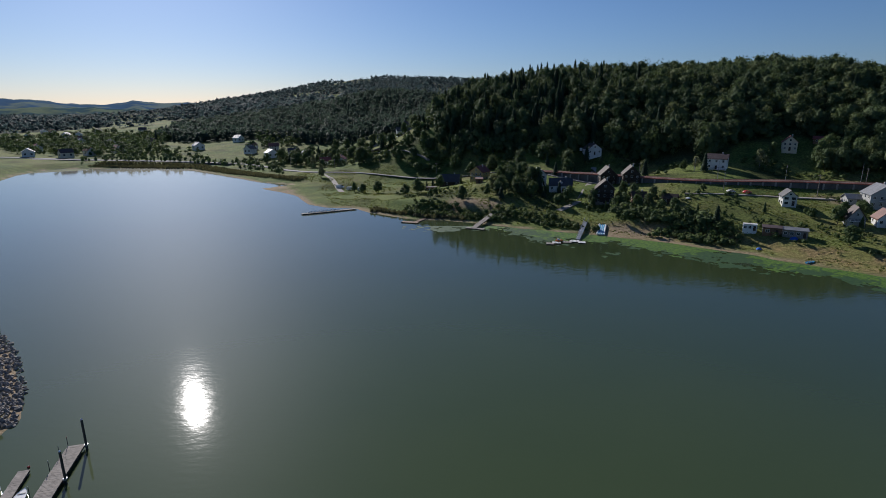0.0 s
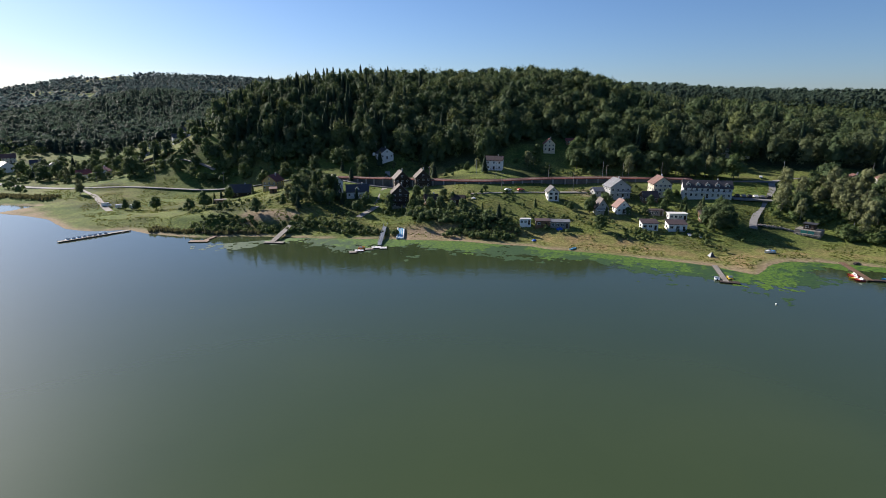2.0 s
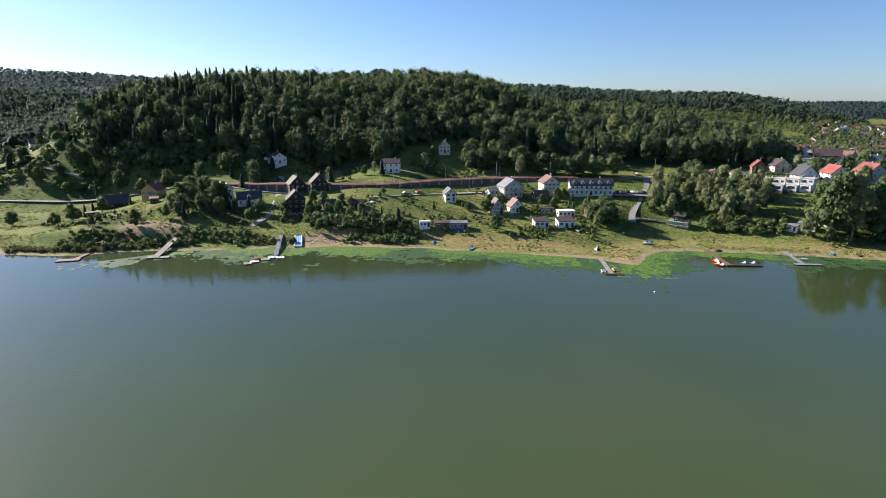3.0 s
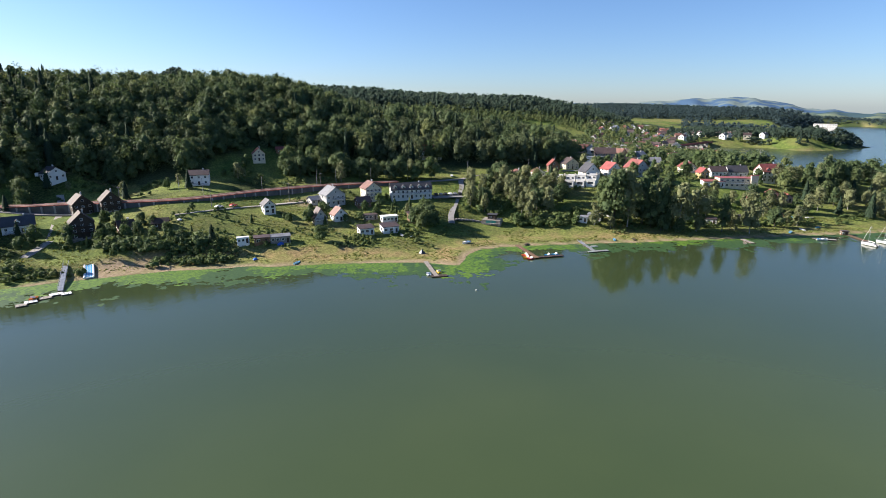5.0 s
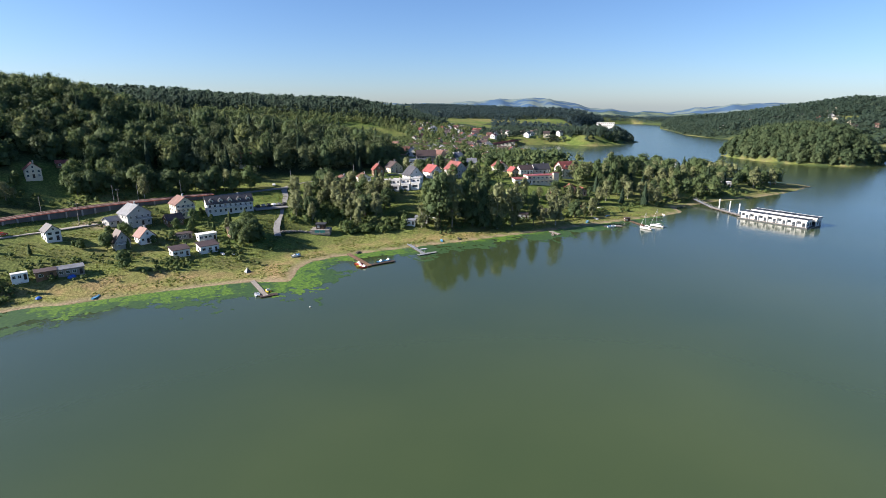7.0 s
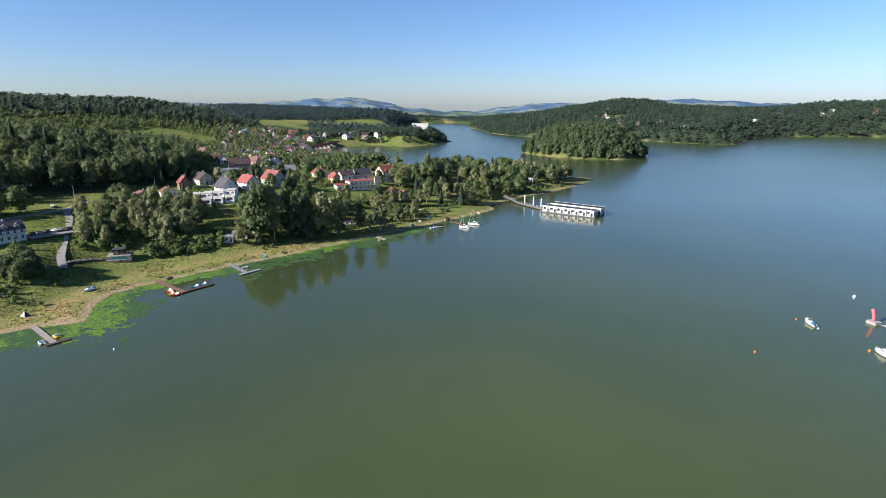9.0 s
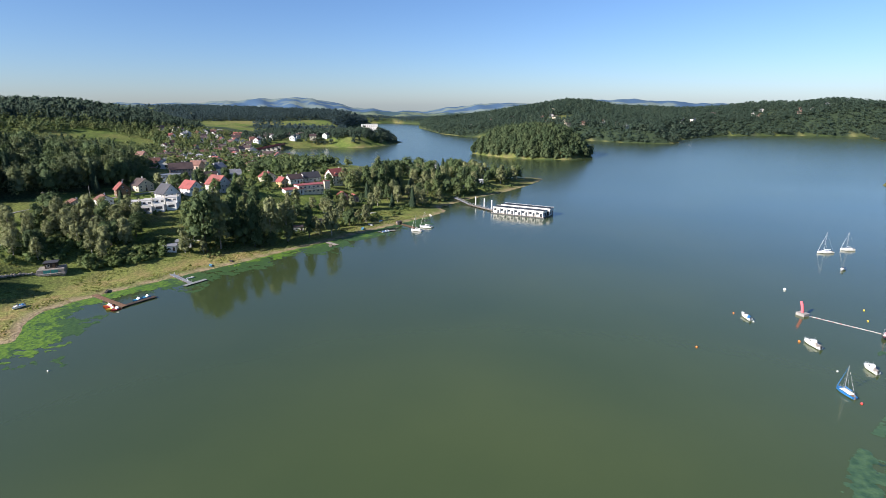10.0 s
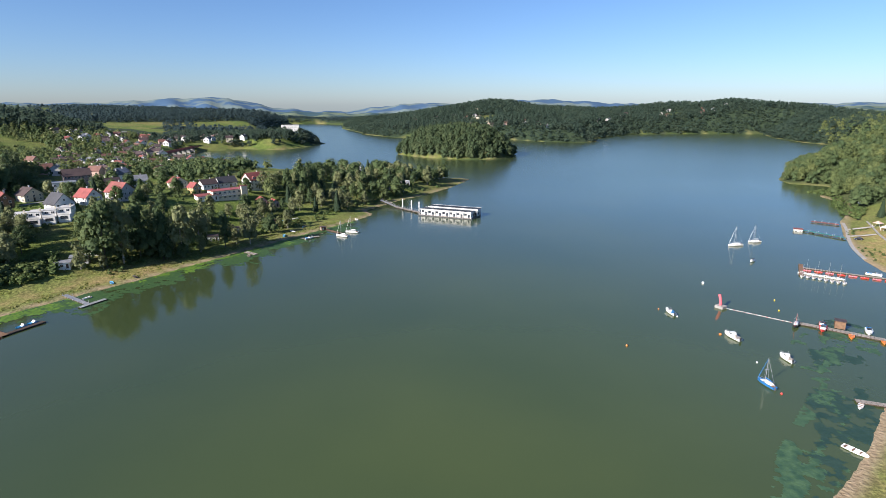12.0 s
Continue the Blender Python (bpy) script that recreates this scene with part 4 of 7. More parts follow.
def railway():
    base = thing("railway_bank", 0, 0, 0, 0, "railway bank with a stained concrete retaining wall", "railway")
    zs = [ground_at(x, y) for x, y in RAIL]
    level = np.convolve(np.r_[[zs[0]] * 2, zs, [zs[-1]] * 2], np.ones(5) / 5, "valid") + 1.7
    wall, line, _ = ribbon("retaining_wall", RAIL, 7.4, 4.6, CONCRETE_DARK, "", "", 0, level=level)
    bed, _, z = ribbon("ballast", RAIL, 5.6, .5, BALLAST, "", "", .32, level=level)
    curb, _, _ = ribbon("coping", [(x - .0, y) for x, y in RAIL], 8.0, .35, RUST, "", "", .1, level=level)
    for ob in (wall, bed, curb):
        ob.parent = base
        for key in ("label", "category", "kind"):
            if key in ob:
                del ob[key]
    for off in (-.75, .75):
        bm = bmesh.new()
        for i in range(len(line) - 1):
            a, b = line[i], line[i + 1]
            side = Vector(((b - a).y, -(b - a).x, 0)).normalized() * off
            add_pole(bm, (*(a + side).xy, z[i] + .42), (*(b + side).xy, z[i + 1] + .42), .07, sides=4)
        part("rail", bm, RUST, base)
    total = 0.0
    for i in range(len(line) - 1):
        total += (line[i + 1] - line[i]).length
        if total > 5.5:
            total = 0
            side = Vector(((line[i + 1] - line[i]).y, -(line[i + 1] - line[i]).x, 0)).normalized()
            if side.dot(line[i]) > 0:
                side = -side
            p = line[i] + side * 3.95
            ob = part("buttress", box(-.35, .35, -.35, .35, -4.0, -.35, .04), CONCRETE, base)
            ob.matrix_basis = pose(p.x, p.y, z[i] + .0, 0, 0, math.degrees(math.atan2(side.y, side.x)))


railway()


def causeway():
    """The dam at the lake's end: a walled bank that carries the road."""
    ob, line, z = ribbon("embankment", ((-620, 565), (-498, 553), (-414, 545), (-337, 538), (-239, 530), (-204, 520)), 8, 6.5, CONCRETE_DARK, "long stained concrete embankment wall at the lake end", "embankment", .1, level=(5.4, 5.2, 4.6, 4.2, 3.2, 2.2))
    rail = thing("guard_rail", 0, 0, 0, 0, "grey steel guard rail along the embankment", "guard rail")
    bm = bmesh.new()
    for i in range(len(line) - 1):
        a, b = line[i], line[i + 1]
        add_pole(bm, (a.x, a.y - 3.6, z[i] + .85), (b.x, b.y - 3.6, z[i + 1] + .85), .12, sides=4)
    part("beam", bm, METAL, rail)
    for i in range(0, len(line), 2):
        part("post", box(line[i].x - .07, line[i].x + .07, line[i].y - 3.67, line[i].y - 3.53, z[i] + .05, z[i] + .85), METAL, rail)


causeway()


def viaduct():
    ob = thing("viaduct", 0, 0, 0, 0, "long rust-red road bridge at the bay head", "bridge")
    line = [Vector((780 + 210 * s, 252 - 20 * s, 0)) for s in np.linspace(0, 1, 12)]
    for i in range(11):
        a, b = line[i], line[i + 1]
        way, mid = b - a, (a + b) / 2
        turn = math.degrees(math.atan2(way.y, way.x))
        seg = part("deck", box(-way.length / 2, way.length / 2, -4, 4, 7.0, 8.0), RUST, ob)
        seg.matrix_basis = pose(mid.x, mid.y, 0, 0, 0, turn)
        for s in (-1, 1):
            rail = part("parapet", box(-way.length / 2, way.length / 2, s * 3.9 - .15, s * 3.9 + .15, 8.0, 9.3), RUST, ob)
            rail.matrix_basis = pose(mid.x, mid.y, 0, 0, 0, turn)
        pier = part("pier", box(-.8, .8, -3, 3, -3, 7, .1), CONCRETE, ob)
        pier.matrix_basis = pose(a.x, a.y, 0, 0, 0, turn)


viaduct()


# ---- landing stages ----
def landing_stage(name, a, b, width, mat, label, top=.55, plank=1.0, posts=0, post_up=1.0, top_b=None, thick=.16, frame_mat=None, rail=False):
    """A jetty from a to b: bearers, planks laid across, floats or piles."""
    a, b = Vector((*a, 0)), Vector((*b, 0))
    way = b - a
    n = max(3, int(way.length / plank))
    top_b = top if top_b is None else top_b
    ob = thing(name, a.x, a.y, 0, math.degrees(math.atan2(way.y, way.x)), label, "pier")
    tilt = math.degrees(math.atan2(top_b - top, way.length))
    deck = new("deck")
    deck.empty_display_size = .2
    deck.parent = ob
    deck.matrix_basis = pose(0, 0, top, 0, -tilt, 0)
    shared = None
    for i in range(n):
        x = (i + .5) * way.length / n
        if shared is None:
            shared = part("plank", box(-way.length / n * .46, way.length / n * .46, -width / 2, width / 2, -.06, 0), mat, deck)
            shared.matrix_basis = pose(x, 0, 0)
        else:
            q = new("plank", shared.data)
            q.parent = deck
            q.matrix_basis = pose(x, random.uniform(-.03, .03), random.uniform(-.012, .012))
    for s in (-1, 1):
        part("bearer", box(0, way.length, s * width / 2 - .1 - s * .12, s * width / 2 + .1 - s * .12, -thick - .22, -.065), frame_mat or TIMBER_DARK, deck)
    for i in range(max(2, int(way.length / 5))):
        x = (i + .5) * way.length / max(2, int(way.length / 5))
        if top_b > top + 1:
            part("pile", pole((x, 0, -1.5), (x, 0, top + (top_b - top) * x / way.length - .2), .14), TIMBER_DARK, ob)
        else:
            part("float", box(x - .9, x + .9, -width / 2 + .1, width / 2 - .1, -.25, top - thick - .2, .05), METAL_DARK, ob)
    for i in range(posts):
        x = way.length * (i + .5) / posts
        for s in (-1, 1):
            part("post", pole((x, s * (width / 2 + .08), -.6), (x, s * (width / 2 + .08), top + post_up), .07), METAL, ob)
    if rail:
        for s in (-1, 1):
            bm = boxes((0, way.length, s * width / 2 - .03, s * width / 2 + .03, 1.0, 1.06), (0, way.length, s * width / 2 - .03, s * width / 2 + .03, .5, .55))
            for i in range(int(way.length / 2) + 1):
                add_box(bm, i * 2, i * 2 + .06, s * width / 2 - .03, s * width / 2 + .03, 0, 1.0)
            part("railing", bm, METAL, deck)
    return ob


def hull_mesh(length, beam, deep, sheer=.2, stern=.75):
    """A boat's shell with a pointed bow at +x and a closed deck a little below the edge."""
    bm = bmesh.new()
    rows = []
    for i in range(9):
        s = i / 8
        half = beam / 2 * (stern + (1 - stern) * min(1, s * 2.5)) * (1 if s < .55 else max(.02, math.cos((s - .55) / .45 * math.pi / 2) ** .8))
        x = length * (s - .5)
        edge = deep * (1 + sheer * s * s)
        keel = -.12 + .3 * max(0, s - .7)
        rows.append([bm.verts.new(p) for p in ((x, -half, edge), (x - .05 * s, -half * .86, deep * .3), (x - .1 * s, 0, keel), (x - .05 * s, half * .86, deep * .3), (x, half, edge), (x, half * .82, edge - .08), (x, -half * .82, edge - .08))])
    for a, b in zip(rows, rows[1:]):
        for i in range(7):
            bm.faces.new((a[i], b[i], b[(i + 1) % 7], a[(i + 1) % 7]))
    bm.faces.new(rows[0])
    bm.faces.new(rows[-1][::-1])
    bmesh.ops.recalc_face_normals(bm, faces=bm.faces[:])
    return bm


def sailing_yacht(x, y, turn, length, label, hull=GEL_WHITE, cover=GEL_BLUE, mast=9.0, z=0.0):
    ob = thing("sailing_yacht", x, y, z, turn, label, "sailboat")
    beam = length * .33
    part("hull", hull_mesh(length, beam, .85), hull, ob)
    part("deck", prism([(-length * .34, .86), (-length * .3, 1.25), (length * .12, 1.3), (length * .26, .95)], -beam * .28, beam * .28), GEL_WHITE, ob, "white coachroof")
    for s in (-1, 1):
        part("window", box(-length * .12, length * .05, s * beam * .285 - .01, s * beam * .285 + .01, 1.02, 1.15), GLASS, ob)
    part("cockpit", box(-length * .46, -length * .32, -beam * .25, beam * .25, .8, .93), TIMBER_BROWN, ob)
    part("mast", pole((length * .08, 0, .9), (length * .08, 0, mast), .07, .05), METAL, ob)
    part("boom", pole((length * .07, 0, 1.9), (-length * .32, 0, 1.8), .05), METAL, ob)
    part("sail_cover", pole((length * .05, 0, 2.02), (-length * .31, 0, 1.9), .17, .09), cover, ob, "rolled sail in a coloured cover")
    part("furled_jib", pole((length * .47, 0, 1.0), (length * .1, 0, mast * .93), .07, .03), cover, ob)
    bm = bmesh.new()
    for end in ((-length * .48, 0, .95), (length * .05, beam * .47, .95), (length * .05, -beam * .47, .95)):
        add_pole(bm, (length * .08, 0, mast * .97), end, .018, sides=4)
    part("rigging", bm, METAL, ob)
    bm = boxes((length * .07, length * .09, -.8, .8, mast * .55, mast * .55 + .05))
    part("spreader", bm, METAL, ob)
    part("rudder", box(-length * .53, -length * .5, -.05, .05, -.2, .8), TIMBER_BROWN, ob)
    bm = bmesh.new()
    for s in (-1, 1):
        for f in (.1, .25, .4):
            add_pole(bm, (length * f, s * beam * .42 * (1 - f * .9), .9), (length * f, s * beam * .42 * (1 - f * .9), 1.45), .02, sides=4)
        add_pole(bm, (length * .1, s * beam * .38, 1.45), (length * .46, s * .08, 1.5), .02, sides=4)
    part("pulpit", bm, METAL, ob)
    return ob


def motor_boat(x, y, turn, length, label, hull=GEL_WHITE, cabin=True, z=0.0):
    ob = thing("motor_boat", x, y, z, turn, label, "motorboat")
    beam = length * .36
    part("hull", hull_mesh(length, beam, .8, .35, .85), hull, ob)
    part("deck", prism([(length * .02, .8), (length * .0, 1.2), (length * .3, 1.02), (length * .42, .92)], -beam * .34, beam * .34), GEL_WHITE, ob)
    if cabin:
        part("cabin", prism([(-length * .14, .8), (-length * .1, 1.95), (length * .08, 1.9), (length * .18, 1.1)], -beam * .32, beam * .32), GEL_WHITE, ob)
        for s in (-1, 1):
            part("window", box(-length * .08, length * .08, s * beam * .325 - .01, s * beam * .325 + .01, 1.35, 1.75), GLASS, ob)
        part("aerial", pole((-length * .06, 0, 1.9), (-length * .1, 0, 3.0), .03), METAL, ob)
    part("windscreen", prism([(length * .04, 1.2), (0, 1.75), (length * .03, 1.75), (length * .1, 1.2)], -beam * .3, beam * .3), GLASS, ob)
    part("seat", boxes((-length * .4, -length * .3, -beam * .3, beam * .3, .75, 1.15), (-length * .2, -length * .14, -beam * .28, -.1, .75, 1.3)), GEL_BLUE if not cabin else TIMBER_GREY, ob)
    part("outboard_motor", boxes((-length * .56, -length * .5, -.2, .2, .5, 1.35), (-length * .54, -length * .51, -.08, .08, -.4, .5)), METAL_DARK, ob)
    bm = bmesh.new()
    for s in (-1, 1):
        for f in (.12, .26, .4):
            add_pole(bm, (length * f, s * beam * .42 * (1.05 - f * .9), .95), (length * f, s * beam * .42 * (1.05 - f * .9), 1.5), .02, sides=4)
        add_pole(bm, (length * .12, s * beam * .39, 1.5), (length * .47, s * .08, 1.55), .022, sides=4)
    part("bow_rail", bm, METAL, ob)
    return ob


def dinghy(x, y, turn, length, label, hull, mast=0.0, group="", z=0.0, inner=None):
    ob = thing("dinghy", x, y, z, turn, label, "boat", group)
    beam = length * .36
    part("hull", hull_mesh(length, beam, .5), hull, ob)
    part("thwart", boxes((-length * .1, -length * .04, -beam * .42, beam * .42, .46, .52), (length * .18, length * .23, -beam * .3, beam * .3, .48, .54), (-length * .42, -length * .34, -beam * .36, beam * .36, .44, .5)), inner or TIMBER_BROWN, ob)
    if mast:
        part("mast", pole((length * .12, 0, .3), (length * .12, 0, mast), .045, .03), METAL, ob)
        part("boom", pole((length * .1, 0, 1.0), (-length * .35, 0, .95), .06), GEL_WHITE, ob)
    return ob


def pedal_boat(x, y, turn, label, colour, z=0.0, group=""):
    ob = thing("pedal_boat", x, y, z, turn, label, "pedal boat", group)
    for s in (-1, 1):
        bm = hull_mesh(3.2, .7, .45, .4)
        bmesh.ops.translate(bm, verts=bm.verts[:], vec=(0, s * .55, 0))
        part("float", bm, colour, ob)
    part("seat", boxes((-.5, .0, -.7, .7, .5, .75), (-.65, -.5, -.7, .7, .5, 1.2)), GEL_WHITE, ob)
    part("deck", box(-1.2, 1.1, -.5, .5, .42, .5), colour, ob)
    return ob


def buoy(x, y, r, mat, label, tall=1.0):
    ob = thing("buoy", x, y, 0, 0, label, "buoy")
    bm = bmesh.new()
    bmesh.ops.create_uvsphere(bm, u_segments=12, v_segments=8, radius=r)
    bmesh.ops.scale(bm, verts=bm.verts[:], vec=(1, 1, tall))
    bmesh.ops.translate(bm, verts=bm.verts[:], vec=(0, 0, r * tall * .5))
    part("ball", bm, mat, ob)
    part("ring", pole((0, 0, r * tall * 1.4), (0, 0, r * tall * 1.7), r * .18, r * .12), METAL, ob)


# west pier near the eye, with tall mooring posts
landing_stage("landing_stage", (-60.9, 78.2), (-51.2, 41), 2.6, TIMBER_GREY, "weathered plank jetty with tall mooring poles", .75, .3, 0)


def mooring_pole(x, y, h, label="tall dark mooring pole with a pale cap", mat=METAL_DARK, r=.2):
    ob = thing("mooring_pole", x, y, 0, 0, label, "pole")
    part("shaft", pole((0, 0, -3), (0, 0, h), r, r * .92, 10), mat, ob)
    part("cap", pole((0, 0, h), (0, 0, h + .25), r * 1.05, r * .3, 10), GEL_WHITE, ob)
    part("collar", pole((0, 0, .8), (0, 0, 1.05), r * 1.6, r * 1.6, 10), METAL, ob)


for x, y, h in ((-59.1, 78, 5.6), (-56.9, 69.6, 5.6)):
    mooring_pole(x, y, h)
for i, (x, y) in enumerate(((-62.3, 78.2), (-61.9, 75.6), (-61.0, 72), (-59.6, 66), (-58.2, 61))):
    ob = thing("mooring_stake", x, y, 0, 0, "thin steel mooring stake beside the jetty", "stake", "stakes along the jetty")
    part("rod", pole((0, 0, -1.5), (0, 0, 2.2), .05), METAL_DARK, ob)
    part("tip", pole((0, 0, 2.2), (0, 0, 2.35), .07, .03), GEL_RED if i == 0 else METAL, ob)
landing_stage("landing_stage", (-65, 72), (-58.6, 52), 1.6, TIMBER_GREY, "narrow weathered jetty with moored boats", .55, .3, 0)
dinghy(-65.6, 66.5, 106, 4.6, "white rowing boat with a dark interior beside the jetty", GEL_WHITE, inner=METAL_DARK)
dinghy(-61.2, 66, 108, 4.4, "white open boat with dark seats beside the jetty", GEL_WHITE, inner=METAL_DARK)
buoy(-65.4, 73.4, .2, GEL_RED, "small red float at the jetty end")

# north shore
landing_stage("landing_stage", (-74, 278), (-48, 293), 2.2, TIMBER_GREY, "long low grey timber jetty", .5, 1.1)
for i in range(8):
    pedal_boat(-71 + i * 1.9, 281.5 + i * 1.1, 120, "blue and white pedal boat moored at the long jetty", GEL_CYAN if i % 3 else GEL_WHITE, group="pedal boats at the long jetty")
landing_stage("landing_stage", (-20, 259), (-12, 256.5), 3.2, TIMBER_BROWN, "low brown timber raft by the reeds", .35, 1.1)
landing_stage("landing_stage", (-14, 257), (-7, 270), 1.8, TIMBER_BROWN, "low brown timber gangway by the reeds", .35, 1.1)
landing_stage("landing_stage", (14, 243), (31, 278), 2.6, TIMBER_GREY, "long pale grey gangway rising to the bank", .6, 1.1, top_b=4.4)
landing_stage("landing_stage", (11, 245), (19, 241), 2.6, TIMBER_GREY, "pale floating pontoon at a gangway foot", .5, 1.1)
landing_stage("landing_stage", (57, 221), (68, 250), 1.7, METAL, "narrow metal gangway to floating platforms", .5, 1.1, top_b=3.0, rail=True)
for x, y, w, mat in ((55, 219, 4, GEL_WHITE), (51.5, 217.5, 3.6, TIMBER_GREY), (47, 216.5, 3.6, GEL_WHITE), (44, 215, 3, TIMBER_GREY), (57.5, 217, 3, GEL_WHITE)):
    landing_stage("bathing_platform", (x - w / 2, y), (x + w / 2, y - .6), 2.8, mat, "pale floating bathing platform", .4, 1.1)
pedal_boat(48.5, 218.6, 40, "orange pedal boat on a bathing platform", GEL_ORANGE, .4)
landing_stage("landing_stage", (168, 146), (155.5, 129.5), 1.8, TIMBER_GREY, "short grey timber raft by the algae", .4, 1.1)
landing_stage("landing_stage", (154, 131), (159, 127), 2.6, TIMBER_DARK, "dark floating raft at the jetty end", .35, 1.1)
pedal_boat(160.5, 132.5, 60, "yellow pedal boat beside a grey raft", GEL_YELLOW)
pedal_boat(155.5, 133.5, 50, "white pedal boat beside a grey raft", GEL_WHITE)
landing_stage("landing_stage", (217, 131), (203, 112), 2.0, TIMBER_BROWN, "brown plank jetty reaching out from the sand", .5, 1.1)
landing_stage("landing_stage", (203.5, 113), (214, 105.5), 1.9, TIMBER_DARK, "dark plank cross jetty with hired boats", .5, 1.1)
for i, (x, y, c) in enumerate(((203, 117.5, GEL_RED), (201, 116, GEL_YELLOW), (204.5, 119, GEL_ORANGE), (200.5, 114, GEL_RED))):
    pedal_boat(x, y, 130 + 8 * i, "red and yellow hire pedal boat at the brown jetty", c, group="hire boats at the brown jetty")
for i, (x, y) in enumerate(((210.5, 111, ), (213.5, 109))):
    pedal_boat(x, y, 145, "light blue pedal boat at the brown jetty", GEL_CYAN, group="hire boats at the brown jetty")
landing_stage("landing_stage", (244, 112.5), (229.5, 97.5), 1.8, METAL, "pale metal jetty over green algae", .5, 1.1, posts=5)
landing_stage("landing_stage", (226.5, 99.5), (235, 93.5), 2.0, METAL, "pale metal cross jetty over green algae", .5, 1.1)
dinghy(238, 101.5, 135, 3.6, "small white boat tied to the pale jetty", GEL_WHITE)
landing_stage("landing_stage", (299, 50.5), (292.5, 44.5), 2.4, TIMBER_GREY, "short grey timber stage by the sand", .4, 1.1)
dinghy(291, 48, 20, 4, "grey boat pulled up beside the stage", TIMBER_GREY)
landing_stage("landing_stage", (323, 24), (327, 14), 2.4, TIMBER_GREY, "short pale stage beside bright algae", .4, 1.1)
motor_boat(322.5, 19.5, -60, 5.2, "white boat moored at a short pale stage", cabin=False)
landing_stage("landing_stage", (350, 14.5), (333, 2), 1.8, TIMBER_BROWN, "brown yacht jetty with a small cabin", .45, 1.1)
flat_house(344, 12, 3, 2.4, 2.2, TIMBER_BROWN, TILE_BROWN, "small brown wooden hut on the yacht jetty", 20, 2, up=.1, name="hut", category="hut")
sailing_yacht(325, 1, 60, 7.2, "white sailing yacht moored at the brown jetty", mast=9.5, cover=GEL_WHITE)
sailing_yacht(334, -5, 65, 8, "white sailing yacht with a tall mast at the brown jetty", mast=10.5, cover=GEL_WHITE)
dinghy(372, -9, 20, 4, "white boat lying by the sand spit", GEL_WHITE)


# ---- floating houses and their gangway ----
def floating_house_row():
    way = Vector((359 - 378, -82 + 53, 0))
    turn = math.degrees(math.atan2(way.y, way.x))
    ob = thing("houseboat", 378, -53, 0, turn, "long white floating house block with dark windows", "houseboat")
    long, deep = way.length + 3, 17.5
    part("pontoon", box(-.8, long + .8, -.8, deep + .8, -.4, .55, .06), METAL_DARK, ob)
    for row, y0 in enumerate((.6, 9.6)):
        x0, x1 = .6 + row * 2.2, long - .4 + row * 1.6
        block = part("block", box(x0, x1, y0, y0 + 7.2, .55, 4.5 + row * .5, .03), RENDER_WHITE, ob)
        top = 4.5 + row * .5
        part("roof", box(x0 - .1, x1 + .1, y0 - .1, y0 + 7.3, top, top + .22), TILE_DARK, block)
        part("parapet", boxes((x0 - .35, x1 + .35, y0 - .5, y0 - .12, top - .3, top + .3), (x0 - .35, x1 + .35, y0 + 7.32, y0 + 7.6, top - .3, top + .3)), RENDER_WHITE, block)
        for i in range(12):
            x = x0 + .8 + i * (x1 - x0 - 1.6) / 12
            part("solar_panel", prism([(x, top + .24), (x + 2.0, top + .24), (x + 2.0, top + .52), (x, top + .3)], y0 + 1, y0 + 5.5), METAL_DARK, block)
        n = 7
        pitch = (x1 - x0) / n
        for i in range(n):
            x = x0 + (i + .5) * pitch
            add_window(block, pose(x - pitch * .22, y0, 2.95), pitch * .34, 1.5, frame_mat=METAL_DARK)
            add_window(block, pose(x + pitch * .22, y0, 1.85), pitch * .3, 2.35, frame_mat=METAL_DARK)
            part("divider", box(x + pitch / 2 - .12, x + pitch / 2 + .12, y0 - .9, y0 - .005, .56, top - .32), RENDER_WHITE, block)
            part("awning", box(x - pitch * .42, x + pitch * .1, y0 - .4, y0 - .01, 3.78, 3.88), RENDER_WHITE, block)
        add_window(block, pose(x1, y0 + 2, 2.3, 0, 0, 90), 1.6, 2.0, frame_mat=METAL_DARK)
        add_window(block, pose(x1, y0 + 5, 1.9, 0, 0, 90), 1.6, 2.4, frame_mat=METAL_DARK)
        add_window(block, pose(x0, y0 + 3, 2.3, 0, 0, -90), 1.6, 1.8, frame_mat=METAL_DARK)
    part("terrace", box(-.5, long + .5, -.7, .5, .56, .68), TIMBER_GREY, ob)
    bm = boxes((-.6, long + .5, -.75, -.7, 1.5, 1.56))
    for i in range(16):
        add_box(bm, -.6 + i * (long + 1) / 15, -.54 + i * (long + 1) / 15, -.75, -.7, .6, 1.5)
    part("railing", bm, METAL, ob)


floating_house_row()
landing_stage("gangway", (384, -55), (410, -40), 3.0, TIMBER_GREY, "wide grey floating gangway to the houseboat", .8, 1.2, rail=True)
landing_stage("gangway", (410, -40), (428, -30), 2.2, METAL, "pale metal bridge from gangway to shore", .9, 1.2, top_b=3.2, rail=True)
for x, y in ((407, -44.5), (399.5, -50), (391.5, -54.5)):
    mooring_pole(x, y, 7.0, "tall white mooring pile beside the gangway", GEL_WHITE, .4)

